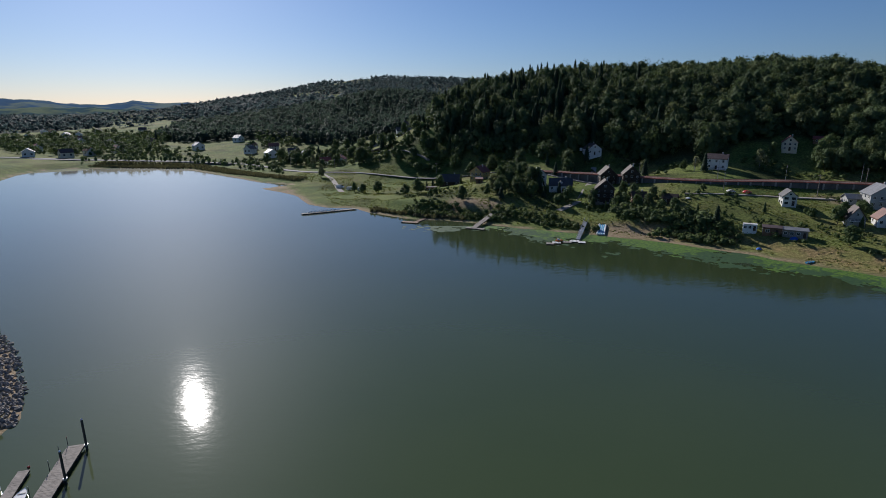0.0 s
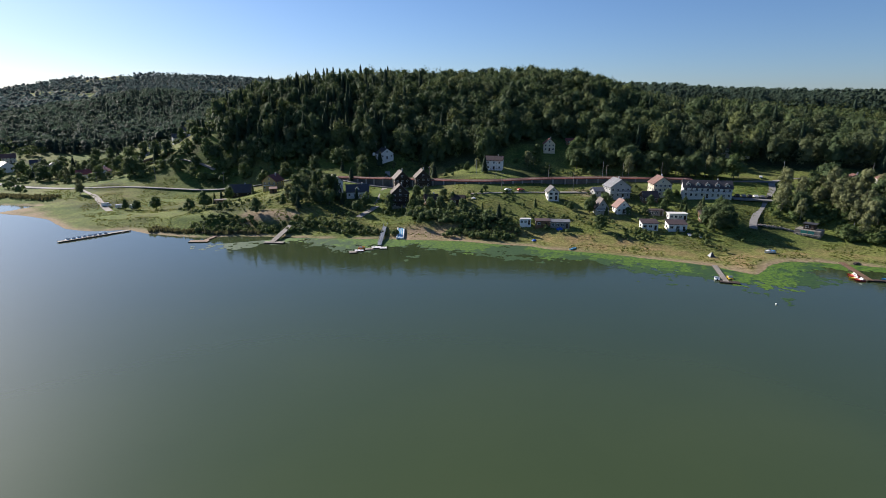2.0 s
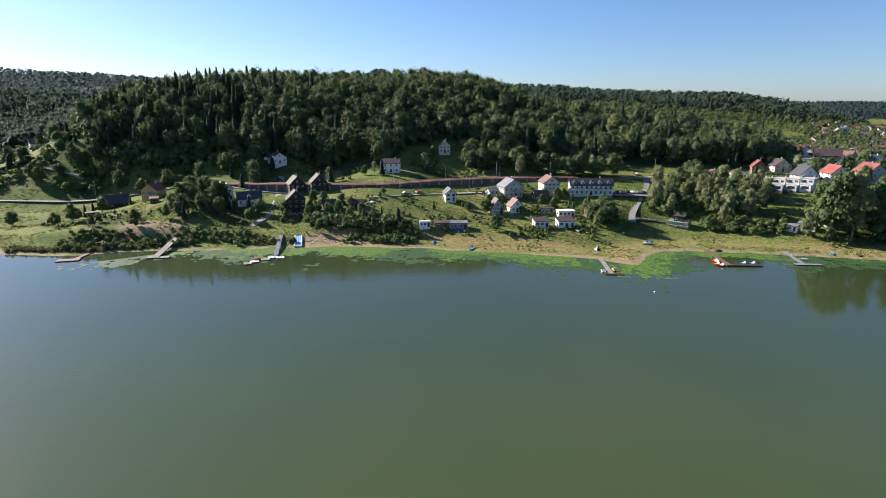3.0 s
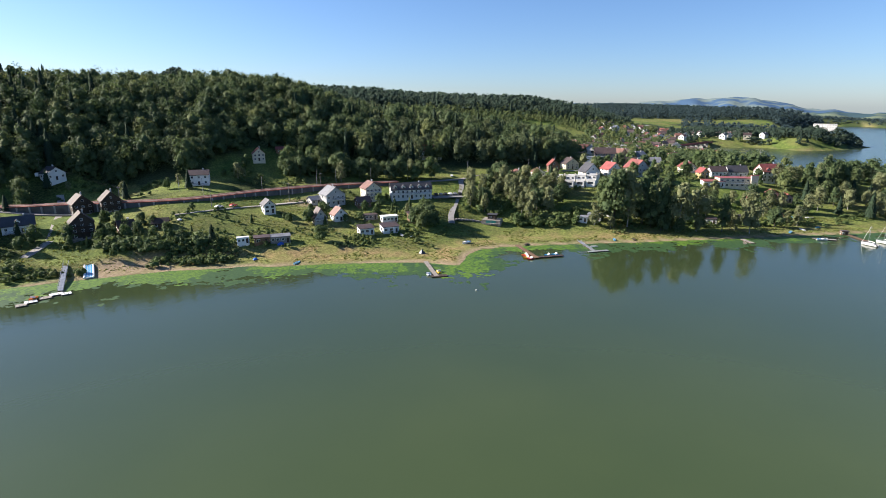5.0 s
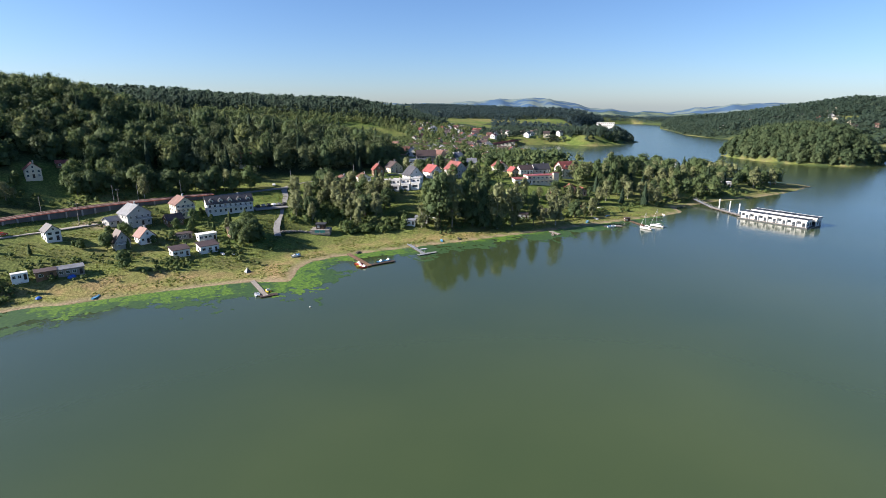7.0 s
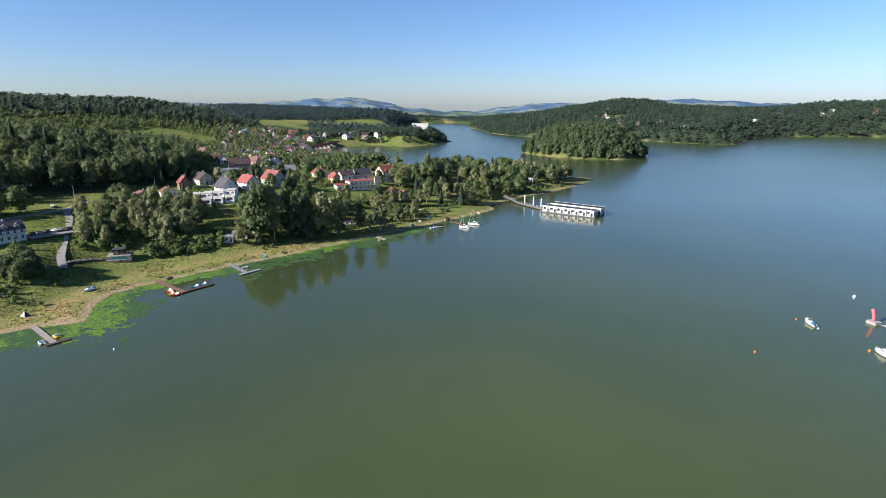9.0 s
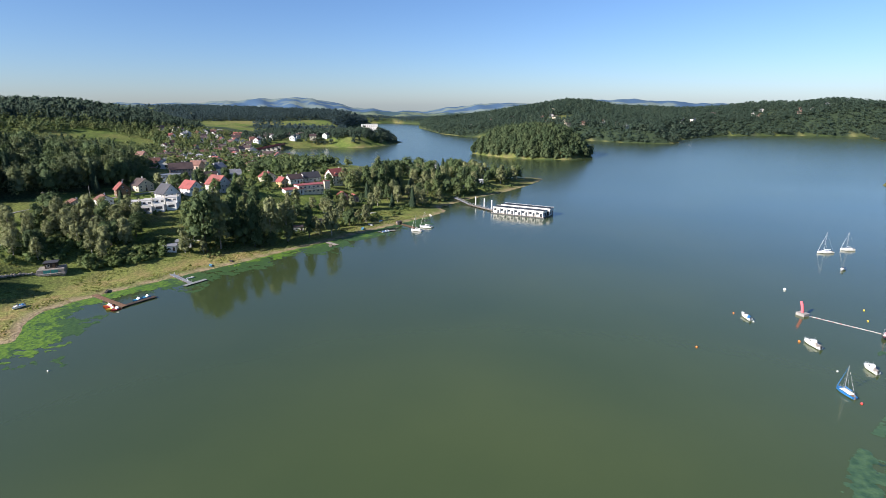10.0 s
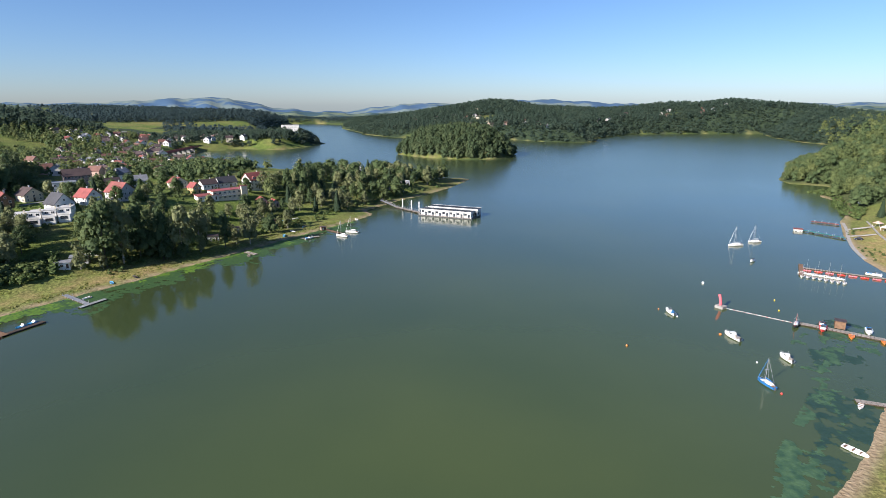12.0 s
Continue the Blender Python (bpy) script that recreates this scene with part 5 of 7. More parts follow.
# ---- marina on the south shore ----
sailing_yacht(127.0, -110.6, 2, 6.0, "blue and white sailing yacht with a blue sail cover", GEL_BLUE, GEL_BLUE, 8.0)
motor_boat(156.4, -123.4, 2, 6.8, "white cabin motorboat at anchor")
motor_boat(180.0, -116.2, -5, 5.8, "white open motorboat at anchor", cabin=False)
motor_boat(139.3, -128.2, -8, 5.6, "white motorboat with a low cabin at anchor")
sailing_yacht(262.2, -209.0, 85, 8.2, "white sailing yacht at anchor with a bare mast", mast=11, cover=GEL_WHITE)
sailing_yacht(266.5, -224.4, 82, 7.2, "small white sailing yacht at anchor", mast=10, cover=GEL_WHITE)
motor_boat(233, -195, 120, 4.0, "small white rounded boat at anchor", cabin=False)
for x, y, r, m, l in ((157, -86, .35, GEL_ORANGE, "round orange mooring buoy on the lake"), (208, -150, .55, GEL_WHITE, "pale can-shaped mooring buoy"), (159, -121, .4, GEL_ORANGE, "round orange mooring buoy on the lake"),
                      (122, -111, .3, GEL_RED, "small red mooring buoy"), (174, -157, .3, GEL_YELLOW, "small yellow mooring buoy"), (184, -164, .3, GEL_YELLOW, "small yellow mooring buoy"), (139, -118, .25, GEL_WHITE, "small white float on the lake"),
                      (184, -114, .3, GEL_ORANGE, "small orange mooring buoy"), (176, -116.5, .3, GEL_WHITE, "small white mooring buoy"), (152, 108, .3, GEL_WHITE, "small white float on the water")):
    buoy(x, y, r, m, l)


def start_float():
    ob = thing("start_float", 181, -138, 0, 20, "grey floating box with a curved red banner", "float")
    part("base", box(-1.6, 1.6, -1.5, 1.5, -.3, 1.0, .08), CONCRETE, ob)
    bm = bmesh.new()
    for i in range(6):
        a, b = i / 6, (i + 1) / 6
        add_pole(bm, (.2 + a * a * 1.0, 0, 1.0 + a * 4), (.2 + b * b * 1.0, 0, 1.0 + b * 4), .5, .5, 10)
    part("banner", bm, GEL_PINK, ob, "pink red inflatable banner")
    lines = thing("float_line", 0, 0, 0, 0, "pair of float lines between banner and pier", "float line")
    for off in (-1.2, 2.4):
        bm = bmesh.new()
        add_pole(bm, (180 - off * .4, -139.5 - off * .2, .08), (163 - off * .4, -153 - off * .2, .08), .03, sides=5)
        part("line", bm, GEL_WHITE, lines)
        for i in range(18):
            s = (i + .5) / 18
            part("float", box(180 - off * .4 - 17 * s - .14, 180 - off * .4 - 17 * s + .14, -139.5 - off * .2 - 13.5 * s - .09, -139.5 - off * .2 - 13.5 * s + .09, -.04, .1), GEL_PINK if i % 3 else GEL_WHITE, lines)


start_float()
landing_stage("landing_stage", (163, -153), (133, -180), 2.3, TIMBER_GREY, "long grey pontoon pier with club boats", .5, 1.1)
sailing_yacht(160.5, -151.5, 130, 6.0, "dark-hulled sailing boat with a red furled sail", METAL_DARK, GEL_RED, 5.0)
motor_boat(156, -158, 130, 6.2, "red rescue motorboat at the pontoon", GEL_RED, cabin=False)
motor_boat(159, -160.5, 130, 5.0, "red inflatable boat at the pontoon", GEL_RED, cabin=False)
dinghy(149, -162, 135, 5.0, "orange open boat at the pontoon", GEL_ORANGE)
dinghy(143.5, -168.5, 135, 4.8, "orange dinghy at the pontoon", GEL_ORANGE)
dinghy(139.5, -172, 135, 4.6, "white dinghy at the pontoon", GEL_WHITE)
motor_boat(151, -171, 135, 6.4, "white motorboat at the pontoon", cabin=False)


def club_box():
    ob = thing("club_cabin", 155.5, -164, .5, 48, "brown cabin with a round white sign", "hut")
    part("wall", box(-1.5, 1.5, -1.3, 1.3, 0, 2.6, .03), TIMBER_BROWN, ob)
    part("roof", box(-1.7, 1.7, -1.5, 1.5, 2.6, 2.75), TILE_BROWN, ob)
    part("sign", pole((0, -1.3, 1.5), (0, -1.42, 1.5), .8, .8, 16), GEL_WHITE, ob)
    part("mark", pole((0, -1.42, 1.5), (0, -1.46, 1.5), .35, .35, 12), METAL_DARK, ob)


club_box()
landing_stage("landing_stage", (219, -210), (190, -240), 1.6, TIMBER_GREY, "long narrow pontoon with club dinghies", .4, 1.1)
landing_stage("landing_stage", (224, -214), (208.5, -199.5), 1.8, TIMBER_BROWN, "brown pontoon head with moored dinghies", .45, 1.1)
for i in range(9):
    dinghy(214.5 - i * 2.9, -208.5 - i * 3.1, 225, 3.1, "red and white training boat tied along the pontoon", GEL_RED if i % 2 else GEL_PINK, group="training boats along the pontoon", inner=GEL_WHITE)
for i in range(8):
    dinghy(208 - i * 1.75, -199.5 - i * 1.35, 130, 4.4, "white sailing dinghy with a bare mast in a row", GEL_WHITE, 6.0, "dinghies in a row")
for i in range(4):
    dinghy(211 - i * 3.2, -203.5 - i * 2.6, 225, 5.0, "white sailing dinghy moored behind the row", GEL_WHITE, 7.0, "dinghies in a row")
for x, y, t in ((203, -232, 215), (193, -238, 140), (191, -241, 150)):
    motor_boat(x, y, t, 6.0, "white motorboat by the club shore", cabin=False)
landing_stage("landing_stage", (287, -272), (262, -280), 2.2, TEAL, "green decked pier with a rail", .9, 1.1, posts=6)
flat_house(286, -271, 4.2, 3.4, 3.2, RENDER_WHITE, TILE_RED, "white boathouse with a red roof on the pier head", 10, 2, up=.9, name="boathouse", category="boathouse")
landing_stage("landing_stage", (306, -300), (294, -309), 2.6, RUST, "rusty red landing pier", .8, 1.1, posts=4)
landing_stage("landing_stage", (164, -202), (153, -200), 2.2, TIMBER_GREY, "small club jetty with kayaks", .4, 1.1)
dinghy(163, -204, 170, 4.5, "orange rowing boat at the small jetty", GEL_ORANGE)
dinghy(160, -198.5, 170, 4, "green rowing boat at the small jetty", TEAL)
landing_stage("landing_stage", (115, -126.5), (109.5, -135.5), 1.7, TIMBER_GREY, "old grey plank jetty", .5, 1.1)
dinghy(112.6, -125.5, 125, 3.6, "small white boat tied to the old jetty", GEL_WHITE)
dinghy(97.5, -107.5, 200, 5.2, "long white boat drawn up on the shallows", GEL_WHITE)


# ---- shore fittings ----
def water_slide():
    z = ground_at(72, 238)
    ob = thing("water_slide", 75, 247, 1.6, math.degrees(math.atan2(-20, -7)), "white and blue inflatable water slide on the beach", "water slide")
    part("bed", prism([(0, 0), (18, -1.4), (18, -.9), (0, 1.2)], -1.5, 1.5), GEL_WHITE, ob)
    for s in (-1, 1):
        part("tube", pole((0, s * 1.5, 1.0), (18.3, s * 1.5, -1.0), .35, .35, 10), GEL_WHITE, ob)
    for y in (-.75, 0.0, .75):
        part("lane", prism([(.4, 1.15), (17.6, -.86), (17.6, -.82), (.4, 1.2)], y - .25, y + .25), GEL_CYAN, ob, "light blue sliding lane")
    part("top_tube", pole((0, -1.8, 1.0), (0, 1.8, 1.0), .45, .45, 10), GEL_CYAN, ob)


water_slide()


def lookout():
    """The stone platform with a small dark cabin on the shore meadow."""
    x, y = 239, 160
    z = ground_at(x, y)
    ob = thing("shore_cabin", x, y, z, -bearing_of(x, y) - 12, "small dark cabin on a stone platform with teal doors", "cabin")
    part("platform", box(-5, 5, -3.5, 3.5, -2, 2.2, .15), STONE, ob, "rough stone platform")
    for i in range(46):
        row, col = divmod(i, 23)
        s = part("stone", box(-.32, .32, -.25, .25, -.25, .25, .1), STONE, ob)
        s.matrix_basis = pose(-5 + col * .455 + (row % 2) * .2, -3.75 - random.uniform(0, .3), -.1 + row * .5, random.uniform(-20, 20), random.uniform(-20, 20), random.uniform(-40, 40))
    for x0 in (-2.6, 0.2):
        part("hatch", box(x0, x0 + 2.4, -3.62, -3.5, .55, 1.9), TEAL, ob, "teal painted hatch")
    part("cabin", box(-2.2, 2.2, -1.6, 2.2, 2.2, 4.6, .03), TIMBER_DARK, ob)
    part("roof", box(-2.7, 2.7, -2.2, 2.7, 4.6, 4.82), TILE_DARK, ob)
    add_window(ob, pose(-.9, -1.6, 3.4), 1.3, 1.1)
    add_door(ob, pose(1.1, -1.6, 2.2), .9, 2, TIMBER_BROWN)
    bm = boxes((-5, 5, -3.45, -3.4, 3.1, 3.16))
    for i in range(11):
        add_box(bm, -5 + i, -4.95 + i, -3.45, -3.4, 2.2, 3.1)
    part("railing", bm, TIMBER_GREY, ob)


lookout()


def stone_bank():
    ob = thing("stone_wall", 0, 0, 0, 0, "low curving bank of pale field stones", "wall")
    line = [Vector((223.5, 173.5)), Vector((228, 171)), Vector((232, 167.5)), Vector((234.5, 164))]
    first = None
    for i in range(90):
        s = i / 90 * 2.999
        k = int(s)
        p = line[k].lerp(line[k + 1], s - k)
        z = ground_at(p.x, p.y)
        j = random.uniform(-.6, .6)
        m = pose(p.x + j, p.y + random.uniform(-.6, .6), z + random.uniform(.05, .75), random.uniform(0, 90), random.uniform(0, 90), random.uniform(0, 90))
        if first is None:
            first = part("stone", box(-.45, .45, -.35, .35, -.3, .3, .14), STONE, ob)
            first.matrix_basis = m
        else:
            q = new("stone", first.data)
            q.parent = ob
            q.matrix_basis = m


stone_bank()


def rock_bank():
    """Riprap on the breakwater at the west shore, and a timber boom at its tip."""
    rng = np.random.default_rng(5)
    v, f = ball(1)
    vs, fs = [], []
    for i in range(900):
        s = rng.uniform()
        x, y = np.interp(s, (0, .3, .6, 1), (-77.5, -85, -100, -121)), np.interp(s, (0, .3, .6, 1), (84, 97, 114, 133))
        off = rng.uniform(-1.5, 5.5)
        x, y = x - off * .75, y - off * .65
        r = rng.uniform(.25, .6)
        vs.append(v * r * rng.uniform(.7, 1.2, 3) * (1 + .15 * rng.normal(size=(len(v), 1))) + (x, y, max(ground_at(x, y), -.1) + .05))
        fs.append(f + i * len(v))
    ob = mesh_object("riprap", np.concatenate(vs), np.concatenate(fs), STONE)
    tagged(ob, "grey broken stones on the breakwater slope", "stones", kind="stuff")
    boom = thing("timber_boom", -78, 83, .7, 150, "pale squared timber beam at the breakwater tip", "beam")
    part("beam", box(-1, 9, -.25, .25, 0, .5, .04), TIMBER_GREY, boom)
    part("bracket", boxes((-.9, -.5, -.3, .3, -.1, .55), (4, 4.4, -.3, .3, -.1, .55)), METAL_DARK, boom)


rock_bank()


# ---- lamps, poles and cables ----
def lamp_post(x, y, h, label="grey steel street lamp beside the railway"):
    ob = thing("street_lamp", x, y, ground_at(x, y), -bearing_of(x, y), label, "street lamp", "lamps along the railway")
    part("mast", pole((0, 0, -.5), (0, 0, h), .11, .07), METAL, ob)
    part("arm", pole((0, 0, h), (0, -1.3, h + .25), .05), METAL, ob)
    part("head", box(-.18, .18, -1.9, -1.2, h + .18, h + .33, .03), METAL_DARK, ob)


def utility_pole(x, y, h, label="weathered wooden utility pole with a crossarm"):
    ob = thing("utility_pole", x, y, ground_at(x, y), -bearing_of(x, y) + 20, label, "pole", "utility poles")
    part("shaft", pole((0, 0, -.5), (0, 0, h), .16, .11), TIMBER_GREY, ob)
    part("crossarm", box(-.8, .8, -.07, .07, h - .7, h - .55), TIMBER_GREY, ob)
    for u in (-.65, 0, .65):
        part("insulator", pole((u, 0, h - .55), (u, 0, h - .35), .06, .04), GEL_WHITE, ob)
    return Vector((x, y, ground_at(x, y) + h - .4))


for x, y, h in ((137, 295, 8), (142, 279, 8.5), (176, 277, 8), (208, 268, 9), (218, 262, 9), (236, 250, 9), (259, 240, 9), (300, 222, 8), (330, 192, 8)):
    lamp_post(x, y, h)
POLES = [utility_pole(*p) for p in ((96, 372, 9), (110, 303, 10), (137, 262, 9), (177, 253, 10.5), (206, 262, 9))]
POLES_WEST = [utility_pole(*p) for p in ((-140, 500, 8.5), (-90, 452, 8.5), (-50, 432, 8.5), (-5, 410, 8.5))]
POLES_EAST = [utility_pole(*p) for p in ((310, 205, 9), (345, 180, 9), (404, 94, 9))]
for row in (POLES, POLES_WEST, POLES_EAST):
    for a, b in zip(row, row[1:]):
        ob = thing("power_cable", 0, 0, 0, 0, "thin sagging power cable between poles", "cable")
        bm = bmesh.new()
        last = None
        for i in range(9):
            s = i / 8
            p = a.lerp(b, s) - Vector((0, 0, 4 * s * (1 - s) * (a - b).length * .025))
            if last is not None:
                add_pole(bm, last, p, .025, sides=4)
            last = p
        part("strand", bm, CABLE, ob)


# ---- vehicles and small shore things ----
def car(x, y, turn, paint, label, van=False):
    ob = thing("van" if van else "car", x, y, ground_at(x, y) + .12, turn, label, "van" if van else "car")
    if van:
        prof = [(-2.5, .35), (2.5, .35), (2.5, 1.1), (1.9, 1.3), (1.4, 2.2), (-2.5, 2.25)]
    else:
        prof = [(-2.1, .35), (2.1, .35), (2.1, .8), (1.0, .95), (.45, 1.42), (-1.2, 1.45), (-1.85, .98), (-2.1, .9)]
    bm = prism(prof, -.85, .85)
    bmesh.ops.bevel(bm, geom=bm.edges[:], offset=.06, segments=1, affect="EDGES")
    part("body", bm, paint, ob)
    for s in (-1, 1):
        part("side_window", box(-1.2 if not van else .6, .5 if not van else 1.4, s * .855 - .01, s * .855 + .01, 1.0 if not van else 1.35, 1.32 if not van else 1.95), GLASS, ob)
        for cx in (-1.3, 1.3):
            w = part("wheel", pole((cx, s * .7, .33), (cx, s * .9, .33), .33, .33, 12), RUBBER, ob)
            part("rim", pole((cx, s * .9, .33), (cx, s * .92, .33), .19, .19, 10), METAL, w)
        part("headlight", box(2.06, 2.14, s * .6 - .14, s * .6 + .14, .62, .76) if not van else box(2.46, 2.54, s * .6 - .14, s * .6 + .14, .75, .95), GEL_WHITE, ob)
    part("windscreen", prism([(.5, 1.38), (1.0, .98), (1.04, 1.0), (.55, 1.42)], -.72, .72) if not van else prism([(1.45, 2.1), (1.88, 1.34), (1.93, 1.36), (1.5, 2.14)], -.75, .75), GLASS, ob)
    return ob


car(94, 371, 70, GEL_WHITE, "white delivery van beside a white house", True)
car(146, 257, 10, CAR_RED, "red car on the gravel lane", False)
car(139, 258.5, 10, GEL_WHITE, "white car on the gravel lane", False)
for i in range(6):
    car(243 + i * 2.5, 203 - i * 1.6, 55, (CAR_BLACK, CAR_GREY, CAR_BLACK, GEL_WHITE, CAR_GREY, CAR_BLACK)[i], "parked car in the guest house car park")
for x, y, c in ((-62, 497, CAR_GREY), (-66, 503, CAR_BLACK), (-56, 490, CAR_GREY)):
    car(x, y, 40, c, "parked car on pale gravel by new houses")
car(285, 224, 40, GEL_WHITE, "white car at the lane crossing")
for i, (x, y, l) in enumerate(((-70, 366, "white camper van in the meadow"), (-62, 360, "white camper van in the meadow"), (-55, 357, "white camper van in the meadow"))):
    car(x, y, 30 * i, GEL_WHITE, l, True)
motor_boat(203, 150.5, 160, 4.6, "white boat lying on the shore meadow", cabin=False, z=ground_at(203, 150.5) + .1)
dinghy(132, 186, 20, 4.2, "light blue boat on the sandy water's edge", GEL_CYAN, z=.2)
dinghy(256, 99, 30, 3.8, "blue and white boat on the sand", GEL_CYAN, z=.3)
dinghy(263, 92, 40, 4.0, "grey boat on the sand", METAL_DARK, z=.3)
dinghy(221, 128, 10, 3.4, "grey boat by the water", METAL_DARK, z=.2)
for x, y in ((185, 176), (188, 173)):
    dinghy(x, y, 60, 4.0, "old white boat lying in the grass", GEL_WHITE, z=ground_at(x, y) + .1)
for i, (x, y) in enumerate(((330, 34), (340, 30), (363, 36), (368, 30), (352, 24))):
    dinghy(x, y, 40 * i, 4.4, "upturned pale boat on the wooded shore", GEL_WHITE if i % 2 else GEL_CYAN, z=ground_at(x, y) + .1)


def tent(x, y):
    ob = thing("tent", x, y, ground_at(x, y), 30, "small dark grey tent on the shore grass", "tent")
    bm = bmesh.new()
    bmesh.ops.create_cone(bm, cap_ends=True, segments=4, radius1=1.7, radius2=.1, depth=1.9, matrix=Matrix.Translation((0, 0, .95)))
    part("canvas", bm, METAL_DARK, ob)
    part("flap", prism([(-.5, 0), (.5, 0), (0, 1.2)], -1.35, -1.28), CAR_GREY, ob)


tent(176, 155)


def tarp(x, y, size, mat, label):
    ob = thing("tarpaulin", x, y, ground_at(x, y), random.uniform(0, 90), label, "tarpaulin")
    bm = bmesh.new()
    bmesh.ops.create_icosphere(bm, subdivisions=2, radius=1)
    for v in bm.verts:
        v.co = Vector((v.co.x * size, v.co.y * size * .7, max(0, v.co.z) * size * .5)) * (1 + .2 * noise.noise(v.co * 2))
    part("sheet", bm, mat, ob)
    part("rope", pole((-size * 1.05, 0, .1), (size * 1.05, 0, .1), .03), TIMBER_GREY, ob)


tarp(123, 203, 1.4, CLOTH_BLUE, "blue tarpaulin over a heap by the shore")
tarp(137, 204.5, 2.0, CLOTH_BLUE, "blue tarpaulin beside a shed")
tarp(186, 247, 2.4, GEL_WHITE, "pale sheet over building sand")
tarp(117, 255, 1.6, GEL_WHITE, "pale cover on a garden pool")


# ---- houses of the village ----
HOUSES = []


def put(ob, r):
    HOUSES.append((ob.location.x, ob.location.y, r))
    return ob


# above and below the railway
put(house(100, 366, 10.5, 9, 4.2, 3.6, "y", RENDER_WHITE, TILE_DARK, "white house with a dark gable roof above the track", 25, 1), 9)
put(house(65, 297, 13, 8, 4.0, 3.6, "x", RENDER_WHITE, TILE_DARK, "white house with a dark slate roof and arched porch", 0, 1, 4, balcony=((.4, .1, .9),), dormers=1), 9)
for x, y, w, d, h, r, t in ((94, 309, 9.5, 10, 6.0, 4.6, 12), (104, 299, 9.5, 10, 6.0, 4.6, 8), (82, 272, 9.8, 9, 7.6, 4.6, 4)):
    put(house(x, y, w, d, h, r, "y", TIMBER_DARK, TIMBER_DARK, "tall dark timber mountain chalet with wooden balconies", t, 3 if h > 7 else 2, 3, plinth=STONE, balcony=((3.0, .05, .95), (5.6, .2, .8)), group="dark timber chalets", glass_h=1.2), 8)
put(house(96, 262, 7, 6, 3.0, 2.6, "x", TIMBER_BROWN, TIMBER_DARK, "small dark roofed house among garden shrubs", 10, 1, 3), 6)
put(house(108, 254, 7, 5, 2.4, 2.0, "x", TIMBER_DARK, TIMBER_DARK, "low dark timber shed at the lawn edge", -10, 1, 2, 1, chimney=False), 5)
put(house(151, 299, 11, 9, 6.2, 2.4, "x", RENDER_WHITE, TILE_BROWN, "plain white two-storey house with a brown roof", -6, 2, 3, balcony=((.2, .1, .95),)), 9)
put(house(157, 243, 6.0, 8, 4.6, 2.7, "y", RENDER_WHITE, TILE_DARK, "small new white house with tall gable windows", 14, 2, 2, 2, 1.7, False, win_w=1.7, bars=0), 6)
put(house(200, 316, 8, 8, 5.2, 3.6, "y", RENDER_CREAM, TILE_RED, "cream house with a red gable roof at the wood edge", 5, 2, 3), 8)
put(house(219, 318, 8, 5, 2.4, 1.4, "x", TIMBER_BROWN, TILE_RED, "low wooden barn with a rusty red roof", 0, 1, 2, 1, chimney=False), 6)
put(house(193, 236, 12, 11, 6.2, 4.4, "y", RENDER_GREY, TILE_GREY, "large grey house with a light grey metal roof", 24, 2, 4, 3, balcony=((3.1, .3, 1.0),)), 10)
put(house(186, 243, 6, 7, 2.6, 1.8, "x", RENDER_GREY, TILE_GREY, "low grey annexe with a metal roof", 24, 1, 2, 1, chimney=False), 5)
put(house(168, 216, 6.6, 7, 3.6, 4.6, "y", RENDER_GREY, TILE_BROWN, "grey boarded cottage with a steep gable roof", 16, 1, 2, 2, chimney=False, balcony=((2.2, .05, .95),)), 6)
put(house(178, 213, 7.2, 7, 3.4, 3.6, "y", RENDER_WHITE, TILE_ORANGE, "small white house with an orange brown roof", 22, 1, 3, 2), 6)
put(house(202, 221, 8, 7, 3.0, 2.6, "x", TIMBER_BROWN, TILE_BROWN, "brown timber bungalow with a brown roof", 20, 1, 3, 2), 7)
put(house(213, 226, 10, 11, 7.0, 3.8, "y", RENDER_CREAM, TILE_ORANGE, "three-storey cream house with balconies and orange roof", 18, 3, 4, 3, balcony=((2.6, .05, .98), (5.0, .05, .98))), 9)
put(house(230, 211, 25, 10, 5.8, 3.4, "x", RENDER_WHITE, TILE_DARK, "long white guest house with dark roof and dormers", 10, 2, 9, 2, 1.5, dormers=5, balcony=((2.9, .02, .48), (2.9, .52, .98)), name="guest_house"), 14)
put(flat_house(174, 189, 7, 5, 2.9, RENDER_WHITE, TILE_BROWN, "small white holiday cabin with a brown roof", 18, 3, slope=.9, name="cabin", group="holiday cabins"), 5)
put(flat_house(184.5, 183.5, 8, 5.5, 2.9, RENDER_WHITE, TILE_BROWN, "white holiday cabin with a dark porch", 20, 3, slope=1.0, name="cabin", group="holiday cabins"), 5)
put(flat_house(195, 194, 8.2, 4, 2.9, RENDER_WHITE, RENDER_WHITE, "long white flat-roofed holiday cabin", 20, 4, name="cabin", group="holiday cabins"), 5)
put(flat_house(190.5, 203.5, 7, 4, 2.4, TIMBER_GREY, TILE_BROWN, "grey wooden shed with a flat brown roof", 20, 3, name="cabin", group="holiday cabins"), 5)
put(flat_house(204, 186, 4.5, 4.5, 3.6, TIMBER_BROWN, TILE_BROWN, "tall narrow brown garden cabin", 20, 1, slope=.8, name="cabin", group="holiday cabins"), 4)
put(flat_house(139, 207.5, 8.5, 4.5, 2.7, TIMBER_GREY, TILE_GREY, "grey wooden boat shed with an open porch", 4, 4, slope=.3, name="shed"), 5)
put(flat_house(132, 211, 6.5, 4, 2.7, TIMBER_BROWN, TILE_BROWN, "brown wooden shed with a rusty roof", 4, 2, slope=.3, name="shed"), 5)
